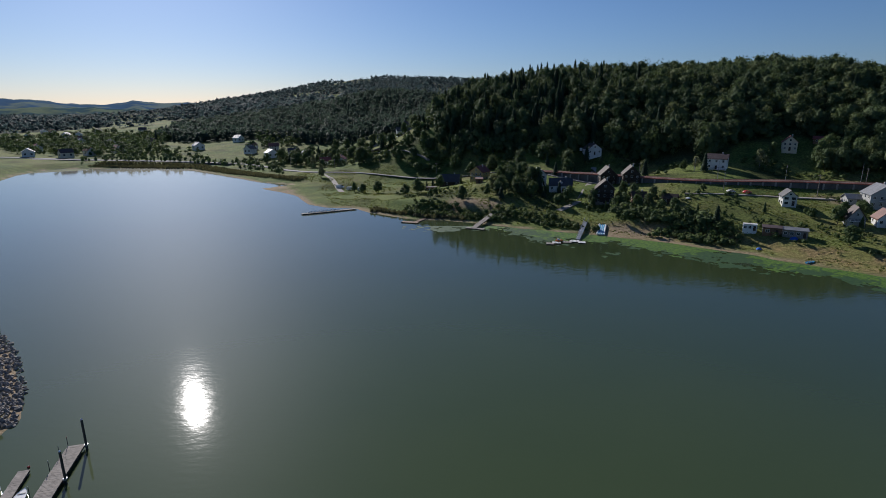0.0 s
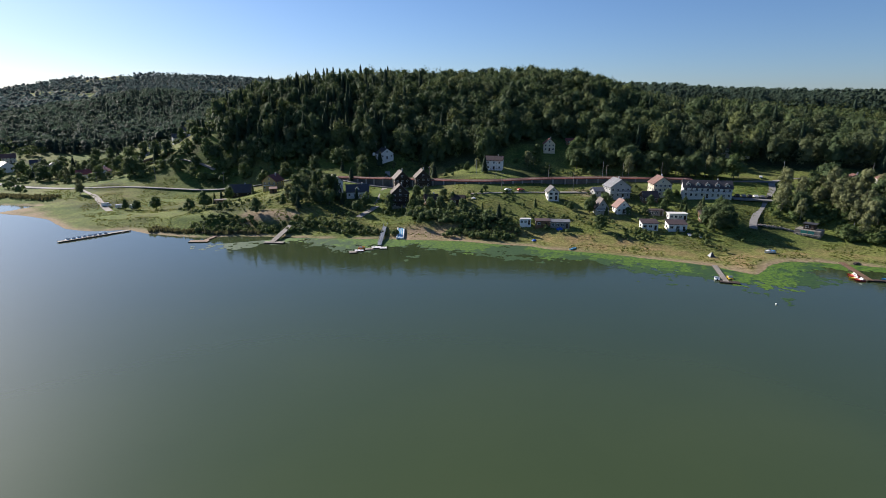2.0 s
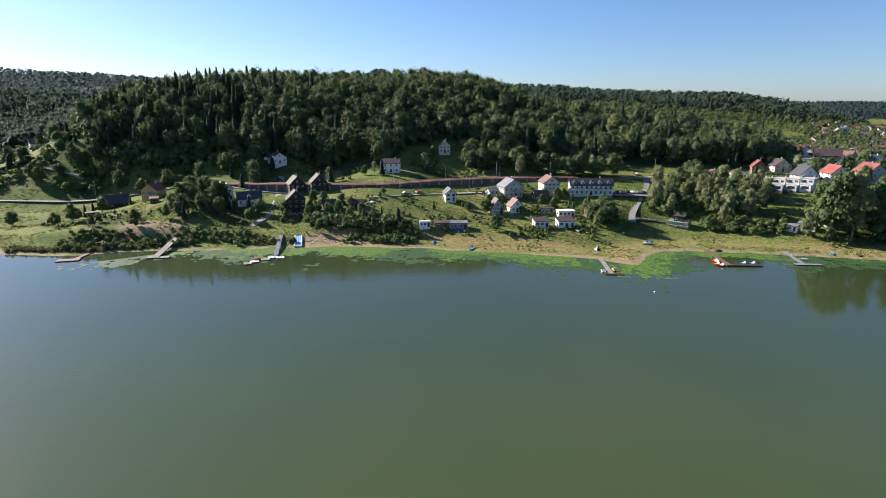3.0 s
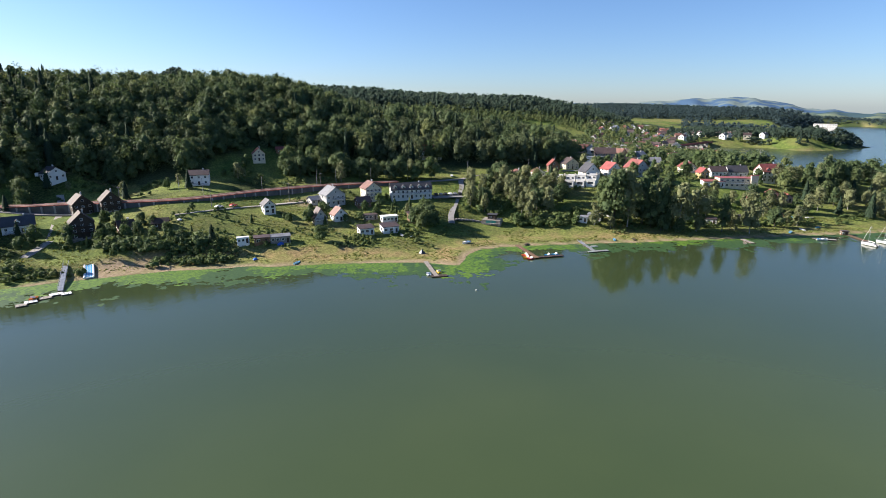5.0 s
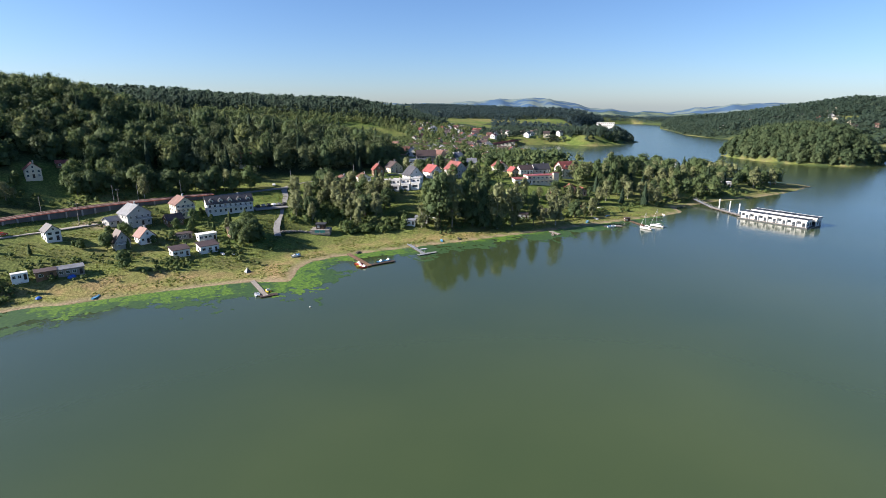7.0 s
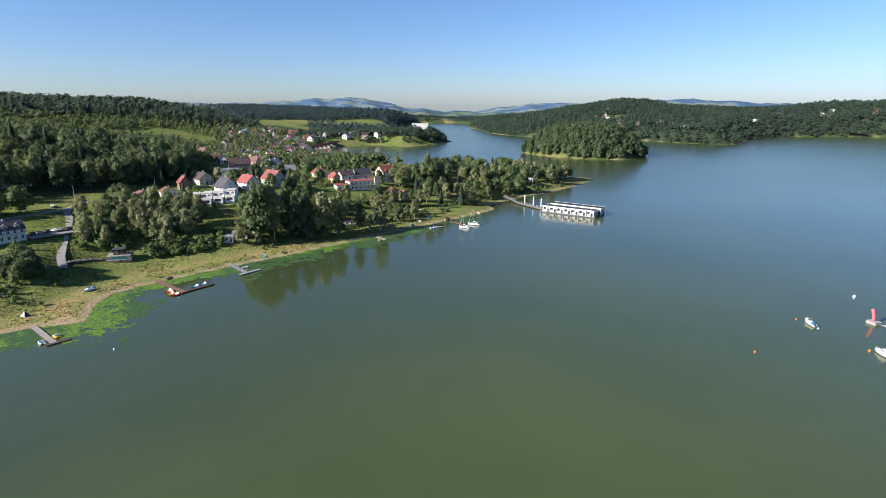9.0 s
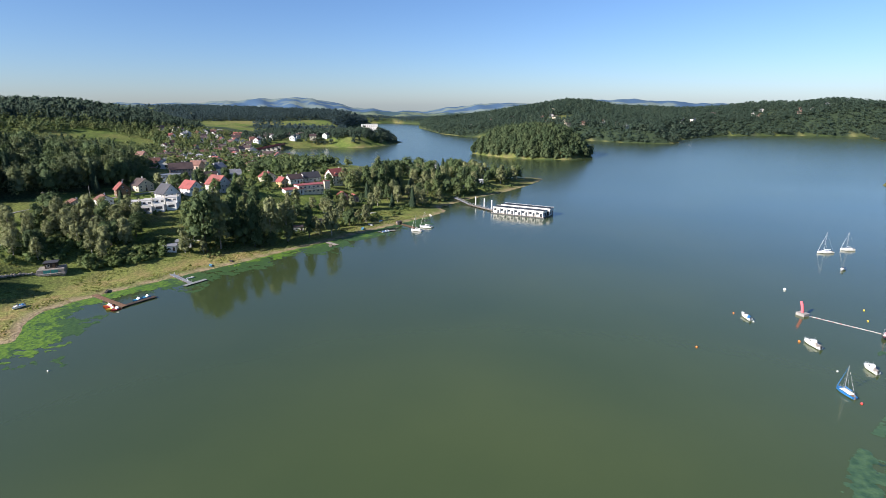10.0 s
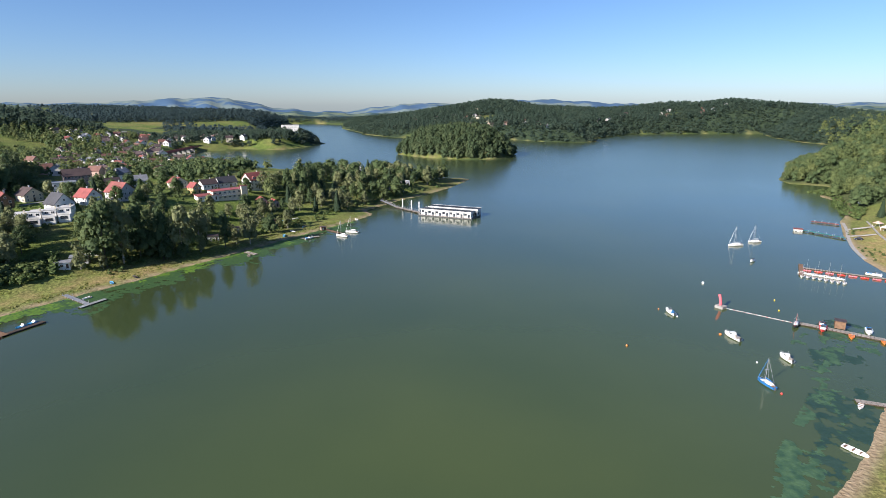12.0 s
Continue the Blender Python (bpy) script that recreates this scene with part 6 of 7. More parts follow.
put(flat_house(125.5, 215.5, 5, 2.6, 2.5, GEL_WHITE, GEL_WHITE, "white caravan standing at the meadow edge", 4, 3, over=.1, up=.3, name="caravan", category="caravan"), 4)
put(house(305, 263, 22, 11, 5.5, 4.4, "x", RENDER_WHITE, TILE_RED, "large white house with a dark red roof in the wood", 4, 2, 6, 2, dormers=1), 13)
# western gardens
put(house(24, 350, 10, 11, 6.0, 3.8, "y", RENDER_YELLOW, TILE_RED, "ochre house with a red roof and wooden gable", -28, 2, 3, 3, balcony=((3, .1, .9),)), 9)
put(flat_house(22, 326, 4, 4, 2.4, TIMBER_BROWN, TILE_ORANGE, "small open garden pavilion with a tiled roof", 0, 1, name="pavilion", slope=.5, category="pavilion"), 4)
put(house(5, 366, 14, 10, 3.0, 4.6, "x", TIMBER_DARK, TILE_DARK, "dark wooden house with a large black roof", -8, 1, 4, 2), 10)
put(flat_house(-7, 338, 6, 4, 2.3, TIMBER_BROWN, TILE_BROWN, "low brown garden shed with a flat roof", 0, 2, name="shed"), 4)
put(house(55, 310, 7, 9, 6.5, 3.0, "y", RENDER_WHITE, TILE_DARK, "tall white house half hidden by trees", 20, 2, 2, 2), 7)
put(house(-93, 492, 11, 9, 4.6, 3.4, "y", RENDER_WHITE, TILE_RED, "white house with a red roof by the meadow", -20, 2, 3), 8)
put(house(-108, 500, 10, 8, 3.6, 3.2, "x", RENDER_WHITE, TILE_RED, "long white house with a red roof by the meadow", 10, 1, 3), 8)
put(house(-157, 575, 12, 10, 6.0, 3.6, "x", RENDER_WHITE, TILE_DARK, "white two-storey house with a dark roof", 0, 2, 4), 9)
put(house(-142, 560, 9, 8, 4.6, 3.2, "y", RENDER_GREY, TILE_DARK, "grey house behind garden trees", 0, 2, 3), 8)
put(house(-193, 626, 12, 9, 5.0, 3.6, "x", RENDER_CREAM, TILE_ORANGE, "cream house with an orange roof in the valley", 0, 2, 4), 9)
for x, y, w in ((-58, 538, 12), (-38, 526, 13), (-30, 540, 11)):
    put(house(x, y, w, 9, 3.4, 3.2, "x", RENDER_WHITE, TILE_DARK, "new white bungalow with a dark roof on the slope", 10, 1, 4, 2, group="new bungalows"), 9)
put(house(-33, 568, 14, 10, 5.6, 3.8, "x", RENDER_GREY, TILE_DARK, "grey house with a dark roof at the wood edge", 0, 2, 4), 9)
# eastern village
put(house(312, 190, 11, 8, 3.4, 2.4, "y", RENDER_CREAM, TILE_ORANGE, "low cream bungalow with an orange gable roof", 12, 1, 3), 8)
put(house(322, 180, 9, 8, 3.2, 2.4, "y", RENDER_WHITE, TILE_ORANGE, "low white bungalow with an orange gable roof", 12, 1, 3), 8)
for i in range(4):
    x, y = 311 + i * 3.2, 157 - i * 5.6
    ob = put(flat_house(x, y, 5.4, 8, 5.6, RENDER_WHITE, RENDER_GREY, "white flat-roofed terraced house with stepped terraces", -14, 2, 2, name="terraced_house", group="row of terraced houses", over=.12), 7)
    part("terrace", box(-2.6, 2.6, -6.8, -4.1, -2.5, 2.7), RENDER_WHITE, ob)
    part("terrace_wall", boxes((-2.6, 2.6, -6.9, -6.75, 2.7, 3.6), (-2.65, -2.5, -6.75, -4.1, 2.7, 4.6)), RENDER_WHITE, ob)
    part("chimney_stack", box(1.9, 2.5, -2, -1.2, 5.8, 7.2), RENDER_CREAM, ob)
    add_window(ob, pose(0, -6.8, 1.2), 3.2, 1.5, bars=2, frame_mat=METAL_DARK)
put(house(331, 148, 11, 11, 4.6, 5.6, "y", RENDER_WHITE, TILE_DARK, "white house with a steep dark roof", 28, 2, 3), 9)
put(house(344, 139, 10, 11, 4.4, 4.4, "y", RENDER_WHITE, TILE_BRIGHT, "white house with a bright red roof", 34, 2, 3), 9)
put(house(357, 127, 12, 13, 5.6, 5.4, "y", RENDER_GREY, TILE_RED, "large pale grey house with a pink red roof", 36, 2, 4, 3), 10)
put(house(339, 178, 8, 9, 4.6, 4.0, "y", TIMBER_BROWN, TILE_RED, "brown house with a red roof under trees", 10, 2, 2), 8)
put(house(356, 174, 11, 9, 4.2, 4.0, "y", RENDER_CREAM, TILE_BROWN, "cream house with a brown gable roof", 30, 2, 3), 9)
put(flat_house(382, 167, 12, 9, 7.0, RENDER_WHITE, TILE_GREY, "white flat-roofed house of two storeys", 0, 4, 2), 9)
put(house(421, 176, 17, 12, 8.0, 4.4, "x", RENDER_PINK, TILE_BROWN, "large old pinkish building with a brown roof", 6, 3, 8, 3), 16)
put(house(404, 150, 13, 10, 5.0, 3.6, "x", RENDER_GREY, TILE_BROWN, "grey house with a brown roof behind trees", 20, 2, 4), 10)
put(house(430, 142, 14, 10, 4.6, 3.8, "x", RENDER_GREY, TILE_GREY, "grey house with a pale metal roof", 10, 2, 4), 10)
put(house(418, 112, 11, 9, 4.6, 3.6, "y", RENDER_CREAM, TILE_RED, "cream house with a red roof", 30, 2, 3), 9)
u = put(flat_house(392, 75, 22, 9, 6.0, RENDER_CREAM, TILE_BRIGHT, "long cream guest house with a red flat roof", 22, 7, 2, name="guest_house"), 13)
part("wing", box(7.5, 11.6, -6.2, -4.4, -2, 8.0), RENDER_CREAM, u)
part("wing_roof", box(7.1, 12.0, -6.6, -4.2, 8.0, 8.3), TILE_BRIGHT, u)
add_balcony(u, -9, 7, -4.5, 3.0, 1.2, RENDER_WHITE, TIMBER_DARK)
put(house(428, 62, 15, 12, 7.4, 5.0, "x", RENDER_WHITE, TILE_RED, "tall white guest house with a steep red roof", 34, 3, 5, 3, dormers=2, up=.5), 11)
put(flat_house(383, 86, 13, 7, 3.0, RENDER_WHITE, TILE_RED, "low white house with a red roof", 20, 4, slope=.6), 8)
put(house(400, 97, 6.4, 7, 4.6, 3.0, "y", RENDER_YELLOW, TILE_BRIGHT, "small yellow house with a bright red roof", 34, 2, 2, 2), 6)
put(house(417, 92, 11, 9, 3.8, 3.2, "x", RENDER_WHITE, TILE_BROWN, "white house with a brown tiled roof", 24, 1, 4), 9)
put(house(428, 82, 14, 10, 3.8, 4.0, "x", RENDER_GREY, TILE_DARK, "grey house with a broad dark roof", 24, 1, 4), 10)
for x, y in ((365, 62), (390, 53), (389, 45)):
    put(house(x, y, 6, 6, 3.0, 2.2, "y", RENDER_PINK, TILE_BRIGHT, "small summer house with a bright red roof", 20, 1, 2, 1, chimney=False, group="red-roofed summer houses"), 5)
put(flat_house(358, 43, 4, 3, 2.2, GEL_RED, TILE_RED, "small red wooden kiosk under the trees", 0, 2, name="kiosk", category="kiosk"), 3)
for x, y, w in ((270, 123, 6), (277, 119, 7), (286, 115, 8)):
    put(flat_house(x, y, w, 4, 2.5, RENDER_WHITE, TILE_GREY, "low white cabin under trees with a grey roof", -10, 3, slope=.3, name="cabin", group="cabins under the trees"), 5)
for x, y in ((322, 72), (338, 62), (300, 92)):
    put(flat_house(x, y, 8, 3.5, 2.6, RENDER_WHITE, TILE_BROWN, "low pale cabin half hidden by trees", 0, 3, slope=.3, name="cabin", group="cabins under the trees"), 5)
h = put(flat_house(525, -12, 18, 9, 6.0, RENDER_WHITE, RENDER_WHITE, "white modern flat-roofed hotel among trees", 6, 6, 2, name="hotel"), 12)
part("upper_block", box(-2, 7, -2, 3.5, 6.2, 9.0), RENDER_WHITE, h)
part("upper_slab", box(-2.5, 7.5, -2.5, 4, 9.0, 9.25), RENDER_WHITE, h)
put(flat_house(541, -87, 8, 8, 6.5, RENDER_WHITE, RENDER_WHITE, "white cube house near the point", 20, 2, 2), 7)
put(flat_house(464, -44, 8, 5, 2.8, TIMBER_DARK, TILE_DARK, "dark waterside pavilion under trees", 20, 3, name="pavilion", category="pavilion"), 6)
put(flat_house(489, -56, 8, 5, 3.2, RENDER_WHITE, RENDER_WHITE, "small white waterside building", 20, 3), 6)
# south shore
put(house(262, -318, 8, 7, 3.2, 2.4, "x", RENDER_WHITE, TILE_DARK, "white house among trees on the south shore", 0, 1, 3), 7)
for x, y, l in ((257, -300, "white open tent pavilion on the lawn"), (272, -312, "pinkish open pavilion on the lawn")):
    ob = put(thing("gazebo", x, y, ground_at(x, y), 15, l, "gazebo"), 3)
    bm = bmesh.new()
    bmesh.ops.create_cone(bm, cap_ends=True, segments=4, radius1=3, radius2=.1, depth=1.4, matrix=Matrix.Translation((0, 0, 3.0)) @ Matrix.Rotation(math.pi / 4, 4, "Z"))
    part("canopy", bm, GEL_WHITE if "white" in l else RENDER_PINK, ob)
    for sx in (-1.8, 1.8):
        for sy in (-1.8, 1.8):
            part("post", pole((sx, sy, 0), (sx, sy, 2.35), .06), GEL_WHITE, ob)
car(258, -284, 60, CAR_BLACK, "dark car on the shore lawn")
flat_house(352, -390, 5, 3, 2.4, GEL_WHITE, GEL_WHITE, "white caravan on the bank", 0, 3, over=.1, up=.3, name="caravan", category="caravan")
for line in (((300, -318), (282, -302), (262, -282), (244, -266), (226, -253)), ((292, -328), (274, -312), (256, -296), (238, -282)), ((283, -304), (275, -314)), ((268, -288), (260, -298))):
    ribbon("path", line, 1.8, .3, CONCRETE, "pale concrete promenade path on the lawn", "path", .08)


# ---- far villages ----
def far_house(seed, wall, roof, label, three=False):
    rng = random.Random(seed)
    w, d, h = rng.uniform(9, 12), rng.uniform(8, 10), 5.2 if not three else 7.5
    ob = thing("house", 0, 0, -50, 0, label, "house", "houses of the far village")
    ridge = "y" if seed % 2 else "x"
    add_walls(ob, w, d, h, 3.4, wall, ridge)
    top = add_roof(ob, w, d, h, 3.4, roof, ridge)
    add_chimney(top, 1.2, 1.0, h + 1.5, h + 4.2, RENDER_GREY)
    for side, n in (("front", 2), ("left", 1)):
        at, span = wall_frame(side, w, d), w if side == "front" else d
        for c in range(n):
            pane = part("window", boxes((-.9, .9, -.05, .02, -1, 1)), GLASS, ob)
            pane.matrix_basis = at((c + .5) / n * span - span / 2, h * .55)
    return ob


def far_villages():
    kinds = [far_house(s, w, r, l) for s, w, r, l in ((1, RENDER_WHITE, TILE_RED, "white far house with a red roof"), (2, RENDER_CREAM, TILE_BROWN, "cream far house with a brown roof"),
                                                      (3, RENDER_WHITE, TILE_DARK, "white far house with a dark roof"), (4, RENDER_PINK, TILE_ORANGE, "pinkish far house with an orange roof"),
                                                      (5, RENDER_WHITE, TILE_GREY, "white far house with a pale roof"))]
    rng = random.Random(9)
    used = [False] * len(kinds)

    def settle(count, b0, b1, r0, r1, ok):
        made = tries = 0
        while made < count and tries < 4000:
            tries += 1
            b, r = radians(rng.uniform(b0, b1)), rng.uniform(r0, r1)
            x, y = r * math.sin(b), r * math.cos(b)
            z = ground_at(x, y)
            if z < 2.5 or not ok(x, y) or any((x - a) ** 2 + (y - c) ** 2 < (q + 9) ** 2 for a, c, q in HOUSES):
                continue
            k = rng.randrange(len(kinds))
            m = pose(x, y, z, 0, 0, -math.degrees(b) + rng.uniform(-50, 50))
            if used[k]:
                ob = copy_thing(kinds[k], m)
            else:
                ob, used[k] = kinds[k], True
                ob.matrix_basis = m
            HOUSES.append((x, y, 9))
            made += 1

    def open_land(x, y):
        a, b = np.array([x]), np.array([y])
        return wood_amount(a, b)[0] == 0 and -outline_distance(WATER_LINE, a, b)[0] > 25

    def off_shore(x, y):
        return -outline_distance(WATER_LINE, np.array([x]), np.array([y]))[0] > 45

    settle(100, 66, 79, 640, 1180, open_land)
    settle(18, 64, 74, 480, 720, open_land)
    settle(8, 79, 85, 1060, 1250, lambda x, y: True)
    settle(26, -38, -8, 560, 1300, open_land)
    settle(16, 92, 106, 1250, 1650, off_shore)
    settle(14, 112, 128, 1500, 1950, off_shore)
    settle(5, 104, 112, 1180, 1350, off_shore)


put(flat_house(1163, 92, 34, 16, 10, RENDER_WHITE, RENDER_WHITE, "large white lakeside hotel on the far headland", 0, 9, 3, name="hotel", up=6), 34)
far_villages()
for i in range(12):
    HOUSES.append((780 + 19 * i, 238 - 1.8 * i, 24))


def church():
    x, y = 668, 454
    ob = put(thing("church", x, y, ground_at(x, y), -58, "white church with a pale pointed spire", "church"), 12)
    add_walls(ob, 8, 14, 5, 3, RENDER_WHITE, "y")
    add_roof(ob, 8, 14, 5, 3, TILE_GREY, "y")
    part("tower", box(-2, 2, -10.5, -6.8, -2, 9), RENDER_WHITE, ob)
    bm = bmesh.new()
    bmesh.ops.create_cone(bm, cap_ends=True, segments=8, radius1=2.4, radius2=.1, depth=10, matrix=Matrix.Translation((0, -8.6, 14)))
    part("spire", bm, TILE_GREY, ob)


church()


def bay_marina():
    for i in range(3):
        landing_stage("landing_stage", (735 + i * 22, 140 + i * 14), (755 + i * 22, 112 + i * 16), 3, GEL_WHITE, "white marina pontoon in the bay", .5, 2.0)
    for i in range(7):
        motor_boat(738 + i * 9, 130 + i * 6, 100 + i * 15, 8, "white boat at the bay marina")


bay_marina()


# ---- single trees ----
TREE_KINDS = {}


def tree_template(kind, leaf, bark, seed, leaves, size, name, label):
    """A tree of height 1: a tapered trunk, limbs and a crown."""
    rng = np.random.default_rng(seed)
    ob = thing(name, 0, 0, -60, 0, label, "tree")
    bm = bmesh.new()
    top = .9 if kind == "fir" else .72
    add_pole(bm, (0, 0, -.03), (.01, .0, top * .5), .016, .011, 7)
    add_pole(bm, (.01, 0, top * .5), (.0, .01, top), .011, .004, 6)
    for i in range(0 if kind == "fir" else 7):
        a, z = rng.uniform(0, 6.28), rng.uniform(.22, .6)
        r = rng.uniform(.1, .2) * (.7 if kind == "tall" else 1.2)
        add_pole(bm, (0, 0, z), (math.cos(a) * r, math.sin(a) * r, z + rng.uniform(.08, .18)), .006, .002, 5)
    part("trunk", bm, bark, ob)
    v, f = crown_shape(rng, kind, leaves, size, 9, 14)
    mesh_object("crown", v, f, leaf, ob, smooth=True, tone=np.full(len(v), rng.uniform(.1, .6)))
    return ob


def tree_set(key, kind, leaf, bark, count, leaves, size, name, label):
    TREE_KINDS[key] = [[tree_template(kind, leaf, bark, hash_of(key) + i, leaves, size, name, label), False] for i in range(count)]


def hash_of(key):
    return sum(ord(c) * (i + 3) for i, c in enumerate(key))


tree_set("birch", "tall", LEAF_BIRCH, BARK_PALE, 4, 900, .029, "birch_tree", "tall pale green birch with a light trunk")
tree_set("poplar", "tall", LEAF_WOOD, BARK, 3, 900, .030, "poplar_tree", "tall dark green poplar by the shore")
tree_set("broadleaf", "leaf", LEAF_WOOD, BARK, 4, 900, .034, "broadleaf_tree", "round-crowned broadleaf tree with dense leaves")
tree_set("garden", "leaf", LEAF_GARDEN, BARK, 3, 900, .034, "garden_tree", "leafy garden tree beside the houses")
tree_set("spruce", "fir", LEAF_FIR, BARK, 3, 420, .030, "spruce_tree", "dark green pointed spruce")
tree_set("thuja", "fir", LEAF_GARDEN, BARK, 2, 360, .030, "conifer_tree", "narrow green garden conifer")


def place_tree(key, x, y, h, rng, slim=1.0):
    slot = TREE_KINDS[key][rng.integers(len(TREE_KINDS[key]))]
    wide = h * rng.uniform(.9, 1.2) * slim
    z = ground_at(x, y)
    m = pose(x, y, z, 0, 0, rng.uniform(0, 360))
    if slot[1]:
        own = slot[0].scale
        copy_thing(slot[0], m @ Matrix.Diagonal((wide / own.x, wide / own.y, h / own.z, 1)))
    else:
        slot[0].matrix_basis, slot[1] = m @ Matrix.Diagonal((wide, wide, h, 1)), True


LANES = [Vector(p) for p in RAIL] + [Vector(p) for p in ((219, 172), (226, 178), (233, 182), (241, 187), (248, 191), (256, 196), (264, 201), (271, 205), (279, 211), (286, 216), (296, 214), (305, 212), (312, 200), (330, 185), (340, 176), (352, 165),
         (98, 352), (90, 325), (82, 305), (76, 290), (70, 277), (246, 203), (255, 195), (-35, 413), (0, 398), (30, 378), (-61, 423), (-99, 440))]


def free_spot(x, y, gap):
    return all((x - a) ** 2 + (y - b) ** 2 > (r + gap) ** 2 for a, b, r in HOUSES) and all((x - p.x) ** 2 + (y - p.y) ** 2 > 30 for p in LANES)


def belt(line, step, seed, mix, low, high, shore=8.0, gap=0.0, chance=1.0):
    """Trees scattered over a plan outline, clear of houses, lanes and the water's edge."""
    spots, rng = scatter(line, step, seed)
    inland = -outline_distance(WATER_LINE, spots[:, 0], spots[:, 1])
    keys, weights = [k for k, _ in mix], np.array([w for _, w in mix], float)
    for (x, y, z), d in zip(spots, inland):
        if d > shore and rng.uniform() < chance and free_spot(x, y, gap):
            place_tree(keys[rng.choice(len(keys), p=weights / weights.sum())], x, y, rng.uniform(low, high), rng)


belt(((236, 176), (262, 196), (288, 208), (300, 184), (302, 158), (300, 145), (268, 134), (252, 148), (246, 160)), 7.4, 61, (("birch", 7), ("broadleaf", 1), ("poplar", 2)), 9, 15, 22, 0, .8)
for bearing, far, top in ((67.5, 300, 29), (68.7, 295, 35), (70.0, 298, 34), (71.4, 304, 31), (73.2, 302, 28), (74.8, 303, 29), (76.4, 310, 26), (78.6, 314, 22), (80.9, 318, 24),
                          (61.0, 336, 26), (62.6, 338, 28), (58.3, 324, 24), (86.2, 424, 35), (84.8, 418, 31), (87.4, 430, 31)):
    rng = np.random.default_rng(int(bearing * 10))
    x, y = far * math.sin(radians(bearing)), far * math.cos(radians(bearing))
    place_tree("poplar" if 84 < bearing or int(bearing * 10) % 3 == 0 else "birch", x, y, top - ground_at(x, y), rng, .78)
belt(((262, 112), (285, 124), (306, 122), (340, 104), (372, 70), (392, 34), (360, 24), (318, 54), (290, 78)), 8.6, 62, (("birch", 5), ("poplar", 3), ("broadleaf", 2)), 8, 14, 11, 1, .75)
belt(((388, 42), (420, 56), (470, 48), (520, 30), (575, -30), (572, -80), (548, -108), (528, -100), (475, -60), (430, -28), (400, -8), (376, 14)), 10.2, 63, (("broadleaf", 3), ("poplar", 3), ("birch", 4), ("spruce", 1)), 10, 17, 9, 0, .85)
belt(((520, -70), (548, -112), (560, -125), (545, -95)), 8, 64, (("broadleaf", 1),), 8, 13, 4)
belt(((10, 290), (28, 282), (50, 280), (64, 284), (60, 320), (48, 345), (36, 330), (30, 300)), 7.5, 65, (("garden", 4), ("broadleaf", 3), ("spruce", 1), ("birch", 1)), 6, 12, 5, -2)
belt(((64, 330), (86, 312), (80, 345), (94, 385), (60, 400), (20, 420), (0, 420), (20, 385), (44, 372)), 11, 66, (("garden", 3), ("spruce", 3), ("broadleaf", 3)), 7, 13, 5, -1, .8)
belt(((-20, 330), (-2, 330), (14, 350), (20, 376), (-4, 388), (-16, 360)), 10, 67, (("garden", 3), ("thuja", 2), ("spruce", 1)), 4, 9, 5, -2, .75)
belt(((86, 282), (100, 270), (112, 246), (104, 240), (88, 250), (70, 262), (72, 272)), 7, 68, (("garden", 4), ("thuja", 2), ("broadleaf", 1)), 4, 8, 10, -3)
belt(((160, 212), (184, 200), (210, 180), (226, 196), (216, 214), (196, 216), (180, 226), (164, 226)), 9, 69, (("garden", 5), ("thuja", 2), ("birch", 1)), 4, 8, 10, -1, .95)
belt(((198, 172), (212, 176), (214, 190), (202, 186)), 4.6, 70, (("broadleaf", 2), ("garden", 1)), 8, 12, 8, -1)
belt(((320, 200), (350, 190), (380, 190), (450, 160), (470, 110), (450, 50), (410, 50), (380, 100), (360, 110), (340, 120), (310, 140)), 13, 71, (("garden", 4), ("broadleaf", 3), ("birch", 1), ("spruce", 1)), 7, 13, 8, 0, .75)
belt(((225, 300), (240, 268), (262, 248), (278, 232), (262, 225), (240, 252), (214, 276), (198, 290), (210, 305)), 7, 72, (("birch", 2), ("broadleaf", 4), ("garden", 2)), 9, 16, 10, 0)
belt(((-230, 560), (-120, 520), (-100, 470), (-160, 520)), 17, 73, (("garden", 3), ("broadleaf", 2), ("birch", 1)), 7, 12, 8, -1)
belt(((230, -285), (262, -325), (330, -385), (300, -395), (250, -340)), 9, 74, (("garden", 3), ("spruce", 2), ("birch", 2)), 6, 13, 22, -1, .7)
belt(((120, -190), (160, -240), (190, -270), (150, -290), (100, -230)), 11, 75, (("garden", 1), ("birch", 1)), 6, 12, 14, 0)
belt(((100, 372), (140, 318), (160, 300), (190, 304), (212, 290), (200, 282), (150, 284), (118, 312), (96, 350)), 12, 76, (("garden", 2), ("birch", 2), ("spruce", 1)), 5, 11, 8, 1, .6)
belt(((120, 256), (165, 246), (180, 226), (158, 222), (130, 236)), 13, 77, (("garden", 2), ("thuja", 1)), 2.5, 5, 8, 1, .6)
belt(((-110, 470), (-40, 440), (20, 405), (50, 395), (30, 450), (-20, 520), (-80, 560), (-140, 600), (-180, 560)), 14, 78, (("garden", 3), ("spruce", 2), ("broadleaf", 3)), 7, 14, 8, 0, .8)
